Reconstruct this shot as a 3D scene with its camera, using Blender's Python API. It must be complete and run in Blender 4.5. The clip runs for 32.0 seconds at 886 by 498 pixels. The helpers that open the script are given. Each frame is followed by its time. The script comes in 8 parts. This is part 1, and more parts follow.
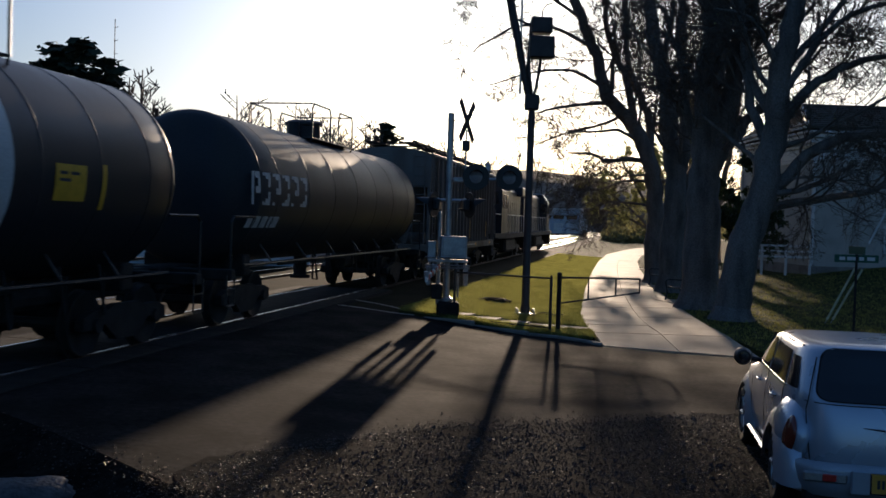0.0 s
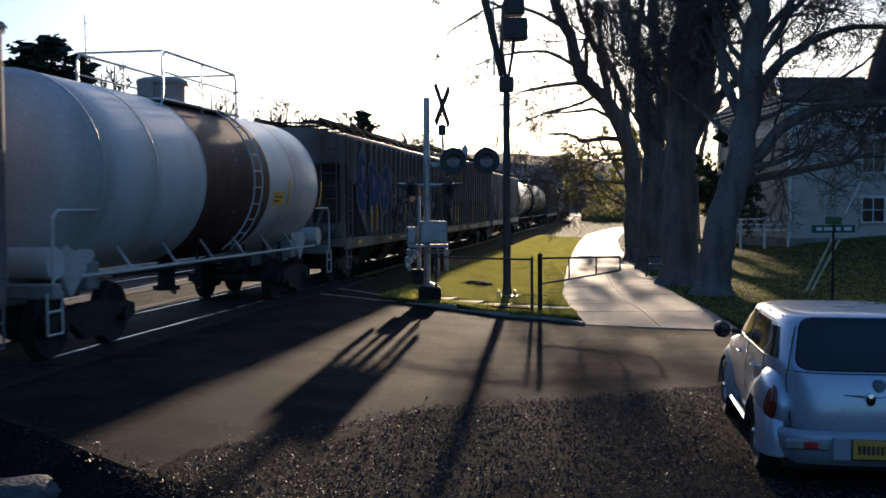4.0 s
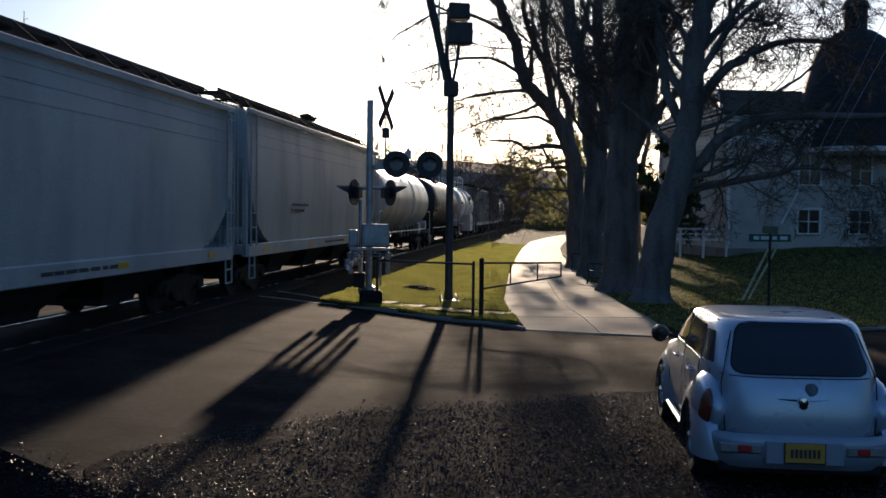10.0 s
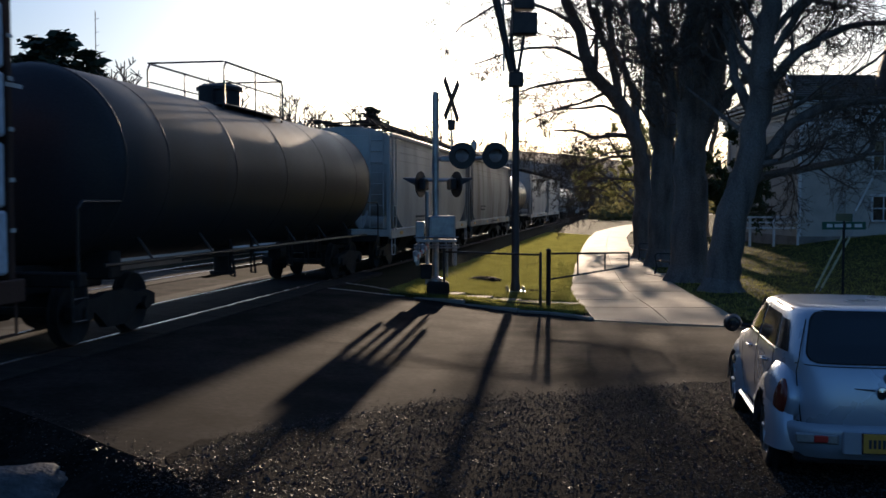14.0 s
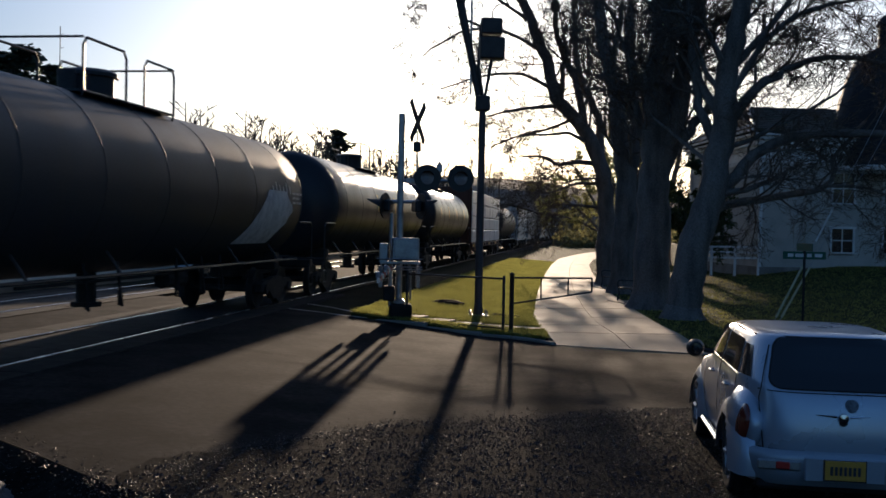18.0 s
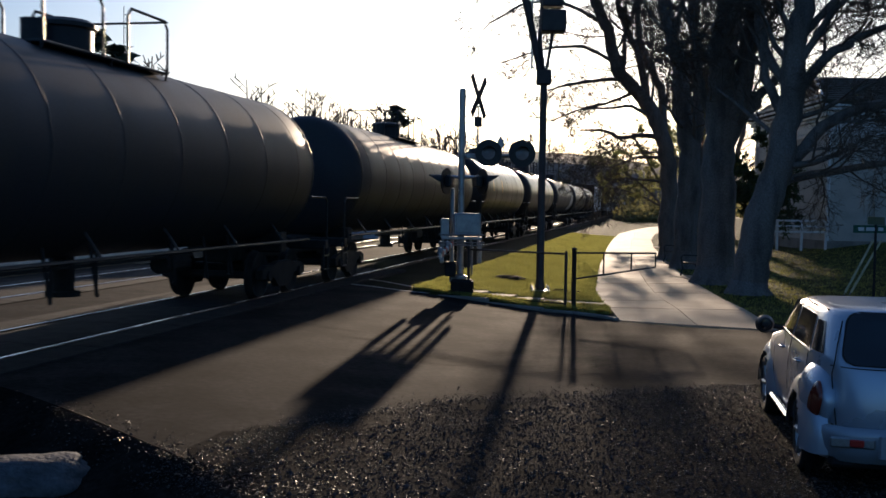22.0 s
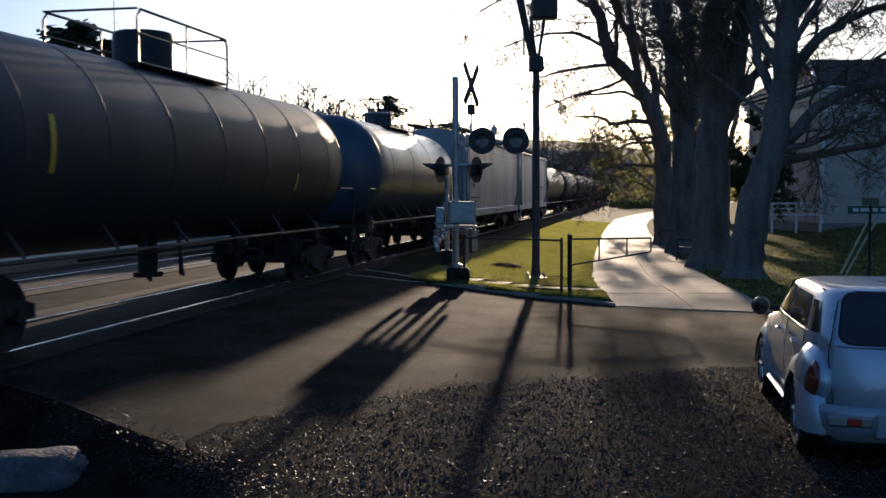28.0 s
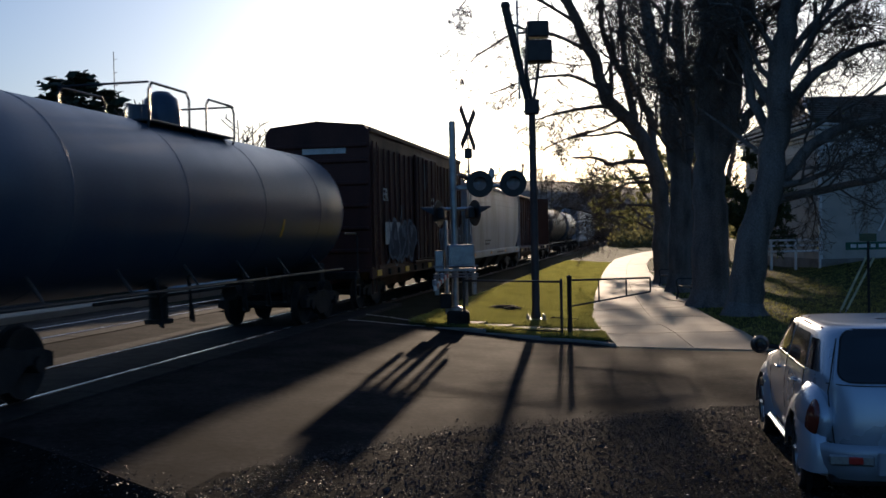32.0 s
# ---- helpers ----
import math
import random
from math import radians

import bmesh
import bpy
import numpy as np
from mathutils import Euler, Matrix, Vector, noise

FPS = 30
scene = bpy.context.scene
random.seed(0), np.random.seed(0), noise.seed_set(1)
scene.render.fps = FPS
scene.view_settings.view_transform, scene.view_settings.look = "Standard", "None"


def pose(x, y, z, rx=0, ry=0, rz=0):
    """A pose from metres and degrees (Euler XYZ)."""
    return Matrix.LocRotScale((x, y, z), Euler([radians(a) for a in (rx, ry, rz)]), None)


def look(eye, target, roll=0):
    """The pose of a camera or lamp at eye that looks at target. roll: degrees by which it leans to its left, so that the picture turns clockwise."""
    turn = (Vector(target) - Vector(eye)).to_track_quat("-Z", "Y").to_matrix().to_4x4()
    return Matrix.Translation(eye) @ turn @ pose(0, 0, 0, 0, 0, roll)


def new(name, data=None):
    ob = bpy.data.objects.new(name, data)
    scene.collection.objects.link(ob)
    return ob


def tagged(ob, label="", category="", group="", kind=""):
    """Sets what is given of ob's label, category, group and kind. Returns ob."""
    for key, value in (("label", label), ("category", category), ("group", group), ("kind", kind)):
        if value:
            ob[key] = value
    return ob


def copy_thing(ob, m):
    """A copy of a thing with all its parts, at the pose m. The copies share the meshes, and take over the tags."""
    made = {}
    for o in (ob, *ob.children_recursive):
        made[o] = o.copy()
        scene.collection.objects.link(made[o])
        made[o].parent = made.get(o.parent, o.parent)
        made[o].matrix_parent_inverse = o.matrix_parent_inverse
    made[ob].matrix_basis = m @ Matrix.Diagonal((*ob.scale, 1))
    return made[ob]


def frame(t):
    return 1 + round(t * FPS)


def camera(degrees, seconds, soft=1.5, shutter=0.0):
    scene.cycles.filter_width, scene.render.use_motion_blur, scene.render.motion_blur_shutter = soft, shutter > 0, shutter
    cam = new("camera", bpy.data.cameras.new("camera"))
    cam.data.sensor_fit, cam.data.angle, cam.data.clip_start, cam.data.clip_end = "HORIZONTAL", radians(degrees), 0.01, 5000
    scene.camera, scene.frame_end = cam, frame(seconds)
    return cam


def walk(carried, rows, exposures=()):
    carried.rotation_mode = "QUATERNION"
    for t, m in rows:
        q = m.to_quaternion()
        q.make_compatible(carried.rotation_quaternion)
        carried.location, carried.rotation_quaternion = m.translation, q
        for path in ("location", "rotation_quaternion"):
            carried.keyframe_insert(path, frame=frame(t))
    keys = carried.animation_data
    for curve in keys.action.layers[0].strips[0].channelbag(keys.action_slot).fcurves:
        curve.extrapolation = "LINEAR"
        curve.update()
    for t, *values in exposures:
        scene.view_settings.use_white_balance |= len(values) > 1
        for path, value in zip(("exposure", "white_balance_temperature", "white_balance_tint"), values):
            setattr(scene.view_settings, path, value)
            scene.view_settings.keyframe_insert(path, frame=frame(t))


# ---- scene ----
cam = camera(47.5, 32.0, soft=1.6, shutter=0.12)
PATH = [
    (0, (-0.021, -0.097, 2.399), (0.220, 19.893, 1.826), 1.73),
    (0.5, (-0.024, -0.108, 2.404), (0.173, 19.884, 1.850), 1.47),
    (1, (-0.030, -0.201, 2.409), (0.379, 19.791, 2.029), 1.11),
    (1.5, (-0.035, -0.165, 2.402), (0.292, 19.822, 1.779), 1.15),
    (2, (-0.045, -0.192, 2.404), (0.241, 19.787, 1.513), 0.24),
    (2.5, (-0.042, -0.201, 2.410), (0.324, 19.779, 1.600), 0.33),
    (3, (-0.011, -0.164, 2.399), (0.410, 19.806, 1.384), -0.23),
    (3.5, (0.005, -0.121, 2.397), (0.617, 19.852, 1.551), -0.17),
    (5.5, (0.037, -0.036, 2.310), (0.587, 19.922, 1.147), -0.98),
    (6, (0.074, 0.003, 2.327), (0.915, 19.939, 0.967), -1.76),
    (6.5, (0.044, -0.020, 2.331), (1.094, 19.926, 1.303), -1.81),
    (7, (0.048, 0.018, 2.313), (0.737, 19.966, 1.055), -1.21),
    (7.5, (0.053, 0.035, 2.317), (0.878, 19.960, 0.805), -0.43),
    (8, (0.056, 0.025, 2.303), (1.140, 19.947, 0.907), -0.03),
    (8.5, (0.081, 0.024, 2.327), (1.700, 19.928, 1.228), -0.26),
    (9, (0.059, 0.007, 2.307), (1.821, 19.924, 1.833), 0.65),
    (9.5, (0.058, -0.003, 2.309), (1.805, 19.908, 1.621), 0.88),
    (10, (0.062, -0.003, 2.317), (1.786, 19.910, 1.596), 0.64),
    (10.5, (0.054, -0.005, 2.305), (1.966, 19.896, 1.755), 0.07),
    (11, (0.069, -0.006, 2.317), (2.043, 19.887, 1.724), -0.09),
    (11.5, (0.081, 0.016, 2.326), (1.965, 19.927, 2.198), 0.49),
    (12, (0.051, -0.018, 2.311), (1.713, 19.912, 2.098), 0.86),
    (12.5, (0.037, -0.017, 2.322), (1.189, 19.949, 2.235), -0.39),
    (13, (-0.010, -0.130, 2.324), (0.432, 19.859, 1.845), -0.95),
    (13.5, (0.016, -0.065, 2.328), (0.411, 19.913, 1.479), -0.02),
    (14, (0.007, -0.064, 2.319), (0.457, 19.910, 1.417), -0.01),
    (14.5, (-0.004, -0.064, 2.317), (0.463, 19.908, 1.375), 1.26),
    (16.5, (-0.003, 0.011, 2.271), (0.898, 19.946, 0.941), 1.43),
    (17, (0.002, 0.030, 2.273), (0.991, 19.974, 1.152), 0.50),
    (17.5, (0.003, 0.020, 2.268), (1.051, 19.983, 1.662), 1.22),
    (18, (0.009, 0.042, 2.260), (1.178, 20.004, 1.858), 1.19),
    (18.5, (-0.003, 0.033, 2.270), (1.166, 19.995, 1.874), 0.92),
    (19, (-0.015, 0.039, 2.275), (0.515, 20.026, 1.772), -0.61),
    (19.5, (-0.016, 0.054, 2.272), (0.087, 20.048, 1.810), -0.26),
    (20, (-0.005, 0.077, 2.262), (0.037, 20.068, 1.657), -0.58),
    (20.5, (-0.009, 0.124, 2.261), (-0.103, 20.109, 1.517), 0.05),
    (21, (-0.032, 0.054, 2.265), (0.348, 20.024, 1.234), -0.25),
    (21.5, (-0.046, 0.053, 2.263), (0.198, 20.033, 1.393), 0.61),
    (22, (-0.042, 0.068, 2.263), (-0.038, 20.047, 1.349), 0.86),
    (22.5, (-0.055, 0.044, 2.267), (-0.091, 20.020, 1.294), 0.27),
    (23, (-0.068, 0.036, 2.267), (-0.023, 20.018, 1.416), 1.03),
    (23.5, (-0.076, 0.029, 2.257), (0.301, 19.972, 0.797), -0.59),
    (24, (-0.067, 0.031, 2.253), (-0.007, 19.978, 0.797), -0.36),
    (24.5, (-0.054, 0.058, 2.262), (-0.113, 20.010, 0.883), -2.10),
    (26.5, (-0.006, 0.147, 2.222), (0.062, 20.094, 0.770), -1.17),
    (27, (-0.012, 0.124, 2.234), (-0.109, 20.070, 0.775), -0.62),
    (27.5, (-0.025, 0.087, 2.237), (-0.016, 20.047, 0.970), -0.22),
    (28, (-0.035, 0.079, 2.240), (0.055, 20.048, 1.123), -0.20),
    (28.5, (-0.042, 0.076, 2.243), (0.211, 20.036, 1.001), -0.29),
    (29, (-0.020, 0.073, 2.256), (-0.176, 20.022, 0.843), -1.30),
    (29.5, (-0.011, 0.058, 2.270), (-0.427, 20.037, 1.454), -1.86),
    (30, (-0.015, 0.035, 2.269), (-0.443, 20.021, 1.684), -1.73),
    (30.5, (-0.013, 0.020, 2.277), (-0.184, 20.015, 1.873), -1.71),
    (31, (-0.014, 0.024, 2.272), (-0.181, 20.020, 1.905), -1.61),
    (31.5, (-0.013, 0.033, 2.266), (0.065, 20.029, 1.906), -1.47),
    (32, (-0.005, 0.040, 2.264), (0.082, 20.038, 1.989), -1.24),
]
EXPOSURES = [
    (0, 0.23, 5800, 14), (1, 0.38, 5800, 14), (2, 0.53, 5800, 14), (3, 0.78, 5800, 14), (5.5, 1.13, 5800, 14), (6, 1.13, 5800, 14),
    (7, 0.63, 5800, 14), (8, 1.03, 5800, 14), (9, 0.48, 5800, 14), (10, 0.53, 5800, 14), (12, 0.18, 5800, 14), (13, 0.13, 5800, 14),
    (14, 0.48, 5800, 14), (16.5, 0.83, 5800, 14), (17, 0.83, 5800, 14), (18, 0.28, 5800, 14), (19, 0.03, 5800, 14), (20, 0.03, 5800, 14),
    (21, 0.58, 5800, 14), (22, 0.48, 5800, 14), (23, 0.63, 5800, 14), (24, 1.23, 5800, 14), (26.5, 1.48, 5800, 14), (27.2, 1.48, 5800, 14),
    (28, 0.78, 5800, 14), (29, 1.48, 5800, 14), (29.5, 0.83, 5800, 14), (30, 0.43, 5800, 14), (31, 0.68, 5800, 14), (32, 0.33, 5800, 14),
]
walk(cam, [(t, look(eye, target, roll)) for t, eye, target, roll in PATH], EXPOSURES)

# ---- light: a low evening sun ahead, clear sky ----
SUN_DIR = Vector((math.sin(radians(7.35)) * math.cos(radians(8.4)), math.cos(radians(7.35)) * math.cos(radians(8.4)), math.sin(radians(8.4))))
SUN_EL = math.asin(SUN_DIR.z)
SUN_AZ = math.atan2(SUN_DIR.x, SUN_DIR.y)
world = bpy.data.worlds.new("evening_sky")
scene.world = world
world.use_nodes = True
wt = world.node_tree
sky = wt.nodes.new("ShaderNodeTexSky")
sky.sky_type = "NISHITA"
sky.sun_disc = False
sky.sun_elevation, sky.sun_rotation = SUN_EL, SUN_AZ
sky.air_density, sky.dust_density, sky.ozone_density = 1.0, 2.5, 4.0
wt.links.new(sky.outputs[0], wt.nodes["Background"].inputs[0])
wt.nodes["Background"].inputs[1].default_value = 0.10
sun = new("sun", bpy.data.lights.new("sun", "SUN"))
sun.data.energy, sun.data.angle, sun.data.color = 5.0, radians(0.8), (1.0, 0.74, 0.47)
sun.matrix_world = look((0, 0, 0), -SUN_DIR)


# ---- mesh kit ----
class Geo:
    """Vertices and faces of one mesh."""

    def __init__(self):
        self.v, self.f = [], []

    def add(self, verts, faces):
        k = len(self.v)
        self.v += [tuple(p) for p in verts]
        self.f += [tuple(i + k for i in f) for f in faces]
        return self

    def box(self, c, s, ch=0.0, rot=None):
        """A box with its centre, its sizes, and chamfered edges."""
        hx, hy, hz = s[0] / 2, s[1] / 2, s[2] / 2
        ch = min(ch, 0.45 * min(s))
        if ch <= 0:
            vs = [Vector((x * hx, y * hy, z * hz)) for x in (-1, 1) for y in (-1, 1) for z in (-1, 1)]
            fs = [(0, 1, 3, 2), (4, 6, 7, 5), (0, 4, 5, 1), (2, 3, 7, 6), (0, 2, 6, 4), (1, 5, 7, 3)]
        else:
            vs, ix, h = [], {}, (hx, hy, hz)
            for sx in (-1, 1):
                for sy in (-1, 1):
                    for sz in (-1, 1):
                        for a in range(3):
                            ix[sx, sy, sz, a] = len(vs)
                            vs.append(Vector([q * (h[i] - (0 if i == a else ch)) for i, q in enumerate((sx, sy, sz))]))
            fs = []
            for a in range(3):
                b, c2 = (a + 1) % 3, (a + 2) % 3
                for sg in (-1, 1):
                    ring = []
                    for p, q in ((-1, -1), (1, -1), (1, 1), (-1, 1)):
                        k = [0, 0, 0]
                        k[a], k[b], k[c2] = sg, p, q
                        ring.append(ix[(*k, a)])
                    fs.append(tuple(ring))
                for p in (-1, 1):
                    for q in (-1, 1):
                        k0, k1 = [0, 0, 0], [0, 0, 0]
                        k0[a], k0[b], k0[c2] = -1, p, q
                        k1[a], k1[b], k1[c2] = 1, p, q
                        fs.append((ix[(*k0, b)], ix[(*k1, b)], ix[(*k1, c2)], ix[(*k0, c2)]))
            for sx in (-1, 1):
                for sy in (-1, 1):
                    for sz in (-1, 1):
                        fs.append(tuple(ix[sx, sy, sz, a] for a in range(3)))
            out = []
            for f in fs:
                n = (vs[f[1]] - vs[f[0]]).cross(vs[f[2]] - vs[f[0]])
                m = sum((vs[i] for i in f), Vector()) / len(f)
                out.append(f if n.dot(m) > 0 else f[::-1])
            fs = out
        if rot is not None:
            vs = [rot @ p for p in vs]
        return self.add([p + Vector(c) for p in vs], fs)

    def cyl(self, p0, p1, r0, r1=None, seg=12, caps=True):
        r1 = r0 if r1 is None else r1
        p0, p1 = Vector(p0), Vector(p1)
        d = (p1 - p0).normalized()
        u = d.orthogonal().normalized()
        w = d.cross(u)
        vs = []
        for p, r in ((p0, r0), (p1, r1)):
            vs += [p + r * (math.cos(2 * math.pi * k / seg) * u + math.sin(2 * math.pi * k / seg) * w) for k in range(seg)]
        fs = [(k, (k + 1) % seg, seg + (k + 1) % seg, seg + k) for k in range(seg)]
        if caps:
            fs += [tuple(range(seg))[::-1], tuple(range(seg, 2 * seg))]
        return self.add(vs, fs)

    def tube(self, pts, r, seg=6, r_end=None):
        """A round bar along points."""
        pts = [Vector(p) for p in pts]
        n = len(pts)
        vs, fs, u = [], [], None
        for i, p in enumerate(pts):
            d = (pts[min(i + 1, n - 1)] - pts[max(i - 1, 0)]).normalized()
            u = d.orthogonal().normalized() if u is None else (u - u.dot(d) * d)
            u = u.normalized() if u.length > 1e-5 else d.orthogonal().normalized()
            w = d.cross(u)
            q = r if r_end is None else r + (r_end - r) * i / (n - 1)
            vs += [p + q * (math.cos(2 * math.pi * k / seg) * u + math.sin(2 * math.pi * k / seg) * w) for k in range(seg)]
        for i in range(n - 1):
            fs += [(i * seg + k, i * seg + (k + 1) % seg, (i + 1) * seg + (k + 1) % seg, (i + 1) * seg + k) for k in range(seg)]
        fs += [tuple(range(seg))[::-1], tuple(range((n - 1) * seg, n * seg))]
        return self.add(vs, fs)

    def lathe(self, prof, seg=24, axis="z", at=(0, 0, 0), a0=0.0, a1=2 * math.pi):
        """Turns (radius, along) points round an axis through at."""
        full = abs(a1 - a0 - 2 * math.pi) < 1e-6
        m = seg if full else seg + 1
        vs, fs = [], []
        for r, a in prof:
            for k in range(m):
                t = a0 + (a1 - a0) * k / seg
                c, s = r * math.cos(t), r * math.sin(t)
                vs.append(Vector({"z": (c, s, a), "y": (s, a, c), "x": (a, c, s)}[axis]) + Vector(at))
        for i in range(len(prof) - 1):
            for k in range(seg):
                j = (k + 1) % m
                fs.append((i * m + k, i * m + j, (i + 1) * m + j, (i + 1) * m + k))
        return self.add(vs, fs)

    def prism(self, outline, a0, a1, axis="x"):
        """An outline, in the two other axes, drawn out from a0 to a1."""
        n, vs = len(outline), []
        for a in (a0, a1):
            vs += [{"x": (a, p, q), "y": (p, a, q), "z": (p, q, a)}[axis] for p, q in outline]
        fs = [(k, (k + 1) % n, n + (k + 1) % n, n + k) for k in range(n)]
        fs += [tuple(range(n))[::-1], tuple(range(n, 2 * n))]
        return self.add(vs, fs)

    def loft(self, rings, closed=True, caps=True):
        m = len(rings[0])
        vs = [p for r in rings for p in r]
        last = m if closed else m - 1
        fs = [(i * m + k, i * m + (k + 1) % m, (i + 1) * m + (k + 1) % m, (i + 1) * m + k) for i in range(len(rings) - 1) for k in range(last)]
        if caps:
            fs += [tuple(range(m))[::-1], tuple(range((len(rings) - 1) * m, len(rings) * m))]
        return self.add(vs, fs)

    def mesh(self, name, mat, smooth=0.0, fix=True):
        me = bpy.data.meshes.new(name)
        me.from_pydata(self.v, [], self.f)
        if fix:
            bm = bmesh.new()
            bm.from_mesh(me)
            bmesh.ops.recalc_face_normals(bm, faces=bm.faces)
            bm.to_mesh(me)
            bm.free()
        me.materials.append(mat)
        if smooth:
            me.shade_smooth()
            if smooth < 180:
                me.set_sharp_from_angle(angle=radians(smooth))
        return me


def part(name, geo, mat, parent=None, label="", smooth=0.0, at=None):
    """One mesh object under a thing or a part. geo may be a Geo or a mesh that is shared."""
    me = geo if isinstance(geo, bpy.types.Mesh) else geo.mesh(name, mat, smooth)
    ob = new(name, me)
    ob.parent = parent
    if at is not None:
        ob.matrix_basis = at
    if label:
        tagged(ob, label)
    return ob


def thing(name, label, category, group="", at=None, kind=""):
    ob = new(name)
    ob.empty_display_size = 0.2
    if at is not None:
        ob.matrix_basis = at
    return tagged(ob, label, category, group, kind)


def words(name, text, size, mat, parent, place, radius=0.0, label="", wide=0.0):
    """Lettering that runs along +y and faces +x, at its lower left corner; radius: bent round a tank with that radius, whose axis is x = 0 and z = axis height in place[3]."""
    cu = bpy.data.curves.new(name, "FONT")
    cu.body, cu.size, cu.extrude = text, size, 0.003
    cu.resolution_u = 2
    tmp = bpy.data.objects.new(name, cu)
    scene.collection.objects.link(tmp)
    me = bpy.data.meshes.new_from_object(tmp.evaluated_get(bpy.context.evaluated_depsgraph_get()))
    bpy.data.objects.remove(tmp)
    bpy.data.curves.remove(cu)
    span = max(v.co.x for v in me.vertices)
    for v in me.vertices:
        a, b, c = v.co
        a *= wide / span if wide else 1.0
        if radius:
            t = math.asin((place[2] - place[3]) / radius) + b / radius
            v.co = ((radius + 0.008 + c) * math.cos(t), place[1] + a, place[3] + (radius + 0.008 + c) * math.sin(t))
        else:
            v.co = (place[0] + c, place[1] + a, place[2] + b)
    me.materials.clear()
    me.materials.append(mat)
    return part(name, me, mat, parent, label)


def smoothstep(t):
    t = max(0.0, min(1.0, t))
    return t * t * (3 - 2 * t)


# ---- materials ----
def material(name, color, rough=0.6, metal=0.0, vary=0.25, scale=4.0, fine=60.0, bump=0.15, tint=None, tint_at=0.55, spec=0.5, coat=0.0, streak=1.0, distance=0.01, each=0.0, translucent=0.0):
    """A surface with broad stains in a second colour, fine grain and relief. streak: how far the stains are drawn out upright."""
    m = bpy.data.materials.new(name)
    m.use_nodes = True
    nt = m.node_tree
    b = nt.nodes["Principled BSDF"]
    b.inputs["Metallic"].default_value = metal
    b.inputs["Specular IOR Level"].default_value = spec
    b.inputs["Coat Weight"].default_value = coat
    co = nt.nodes.new("ShaderNodeTexCoord")
    mp = nt.nodes.new("ShaderNodeMapping")
    mp.inputs["Scale"].default_value = (1, 1, 1 / streak)
    nt.links.new(co.outputs["Object"], mp.inputs[0])
    broad = nt.nodes.new("ShaderNodeTexNoise")
    broad.inputs["Scale"].default_value, broad.inputs["Detail"].default_value = scale, 6
    nt.links.new(mp.outputs[0], broad.inputs["Vector"])
    grain = nt.nodes.new("ShaderNodeTexNoise")
    grain.inputs["Scale"].default_value, grain.inputs["Detail"].default_value = fine, 3
    nt.links.new(co.outputs["Object"], grain.inputs["Vector"])
    ramp = nt.nodes.new("ShaderNodeValToRGB")
    t = tint or tuple(c * (1 - vary) for c in color)
    ramp.color_ramp.elements[0].position, ramp.color_ramp.elements[1].position = tint_at - 0.12, tint_at + 0.12
    ramp.color_ramp.elements[0].color, ramp.color_ramp.elements[1].color = (*color, 1), (*t, 1)
    nt.links.new(broad.outputs["Fac"], ramp.inputs[0])
    mix = nt.nodes.new("ShaderNodeMix")
    mix.data_type, mix.blend_type = "RGBA", "MULTIPLY"
    mix.inputs["Factor"].default_value = min(1.0, vary * 1.6)
    nt.links.new(ramp.outputs[0], mix.inputs["A"])
    gr = nt.nodes.new("ShaderNodeMapRange")
    gr.inputs["From Min"].default_value, gr.inputs["From Max"].default_value = 0.3, 0.7
    gr.inputs["To Min"].default_value, gr.inputs["To Max"].default_value = 0.55, 1.25
    nt.links.new(grain.outputs["Fac"], gr.inputs[0])
    nt.links.new(gr.outputs[0], mix.inputs["B"])
    out = mix.outputs["Result"]
    if each:
        oi = nt.nodes.new("ShaderNodeObjectInfo")
        isl = nt.nodes.new("ShaderNodeNewGeometry")
        add = nt.nodes.new("ShaderNodeMath")
        add.operation = "ADD"
        nt.links.new(oi.outputs["Random"], add.inputs[0])
        nt.links.new(isl.outputs["Random Per Island"], add.inputs[1])
        mr = nt.nodes.new("ShaderNodeMapRange")
        mr.inputs["From Max"].default_value = 2.0
        mr.inputs["To Min"].default_value, mr.inputs["To Max"].default_value = 1 - each, 1 + each
        nt.links.new(add.outputs[0], mr.inputs[0])
        mx = nt.nodes.new("ShaderNodeMix")
        mx.data_type, mx.blend_type = "RGBA", "MULTIPLY"
        mx.inputs["Factor"].default_value = 1.0
        nt.links.new(out, mx.inputs["A"])
        nt.links.new(mr.outputs[0], mx.inputs["B"])
        out = mx.outputs["Result"]
    nt.links.new(out, b.inputs["Base Color"])
    rr = nt.nodes.new("ShaderNodeMapRange")
    rr.inputs["To Min"].default_value, rr.inputs["To Max"].default_value = max(0.04, rough - 0.12), min(1.0, rough + 0.12)
    nt.links.new(broad.outputs["Fac"], rr.inputs[0])
    nt.links.new(rr.outputs[0], b.inputs["Roughness"])
    if bump:
        bp = nt.nodes.new("ShaderNodeBump")
        bp.inputs["Strength"].default_value, bp.inputs["Distance"].default_value = bump, distance
        nt.links.new(grain.outputs["Fac"], bp.inputs["Height"])
        nt.links.new(bp.outputs[0], b.inputs["Normal"])
    if translucent:
        tr = nt.nodes.new("ShaderNodeBsdfTranslucent")
        nt.links.new(out, tr.inputs[0])
        ms = nt.nodes.new("ShaderNodeMixShader")
        ms.inputs[0].default_value = translucent
        nt.links.new(b.outputs[0], ms.inputs[1])
        nt.links.new(tr.outputs[0], ms.inputs[2])
        nt.links.new(ms.outputs[0], nt.nodes["Material Output"].inputs[0])
    return m


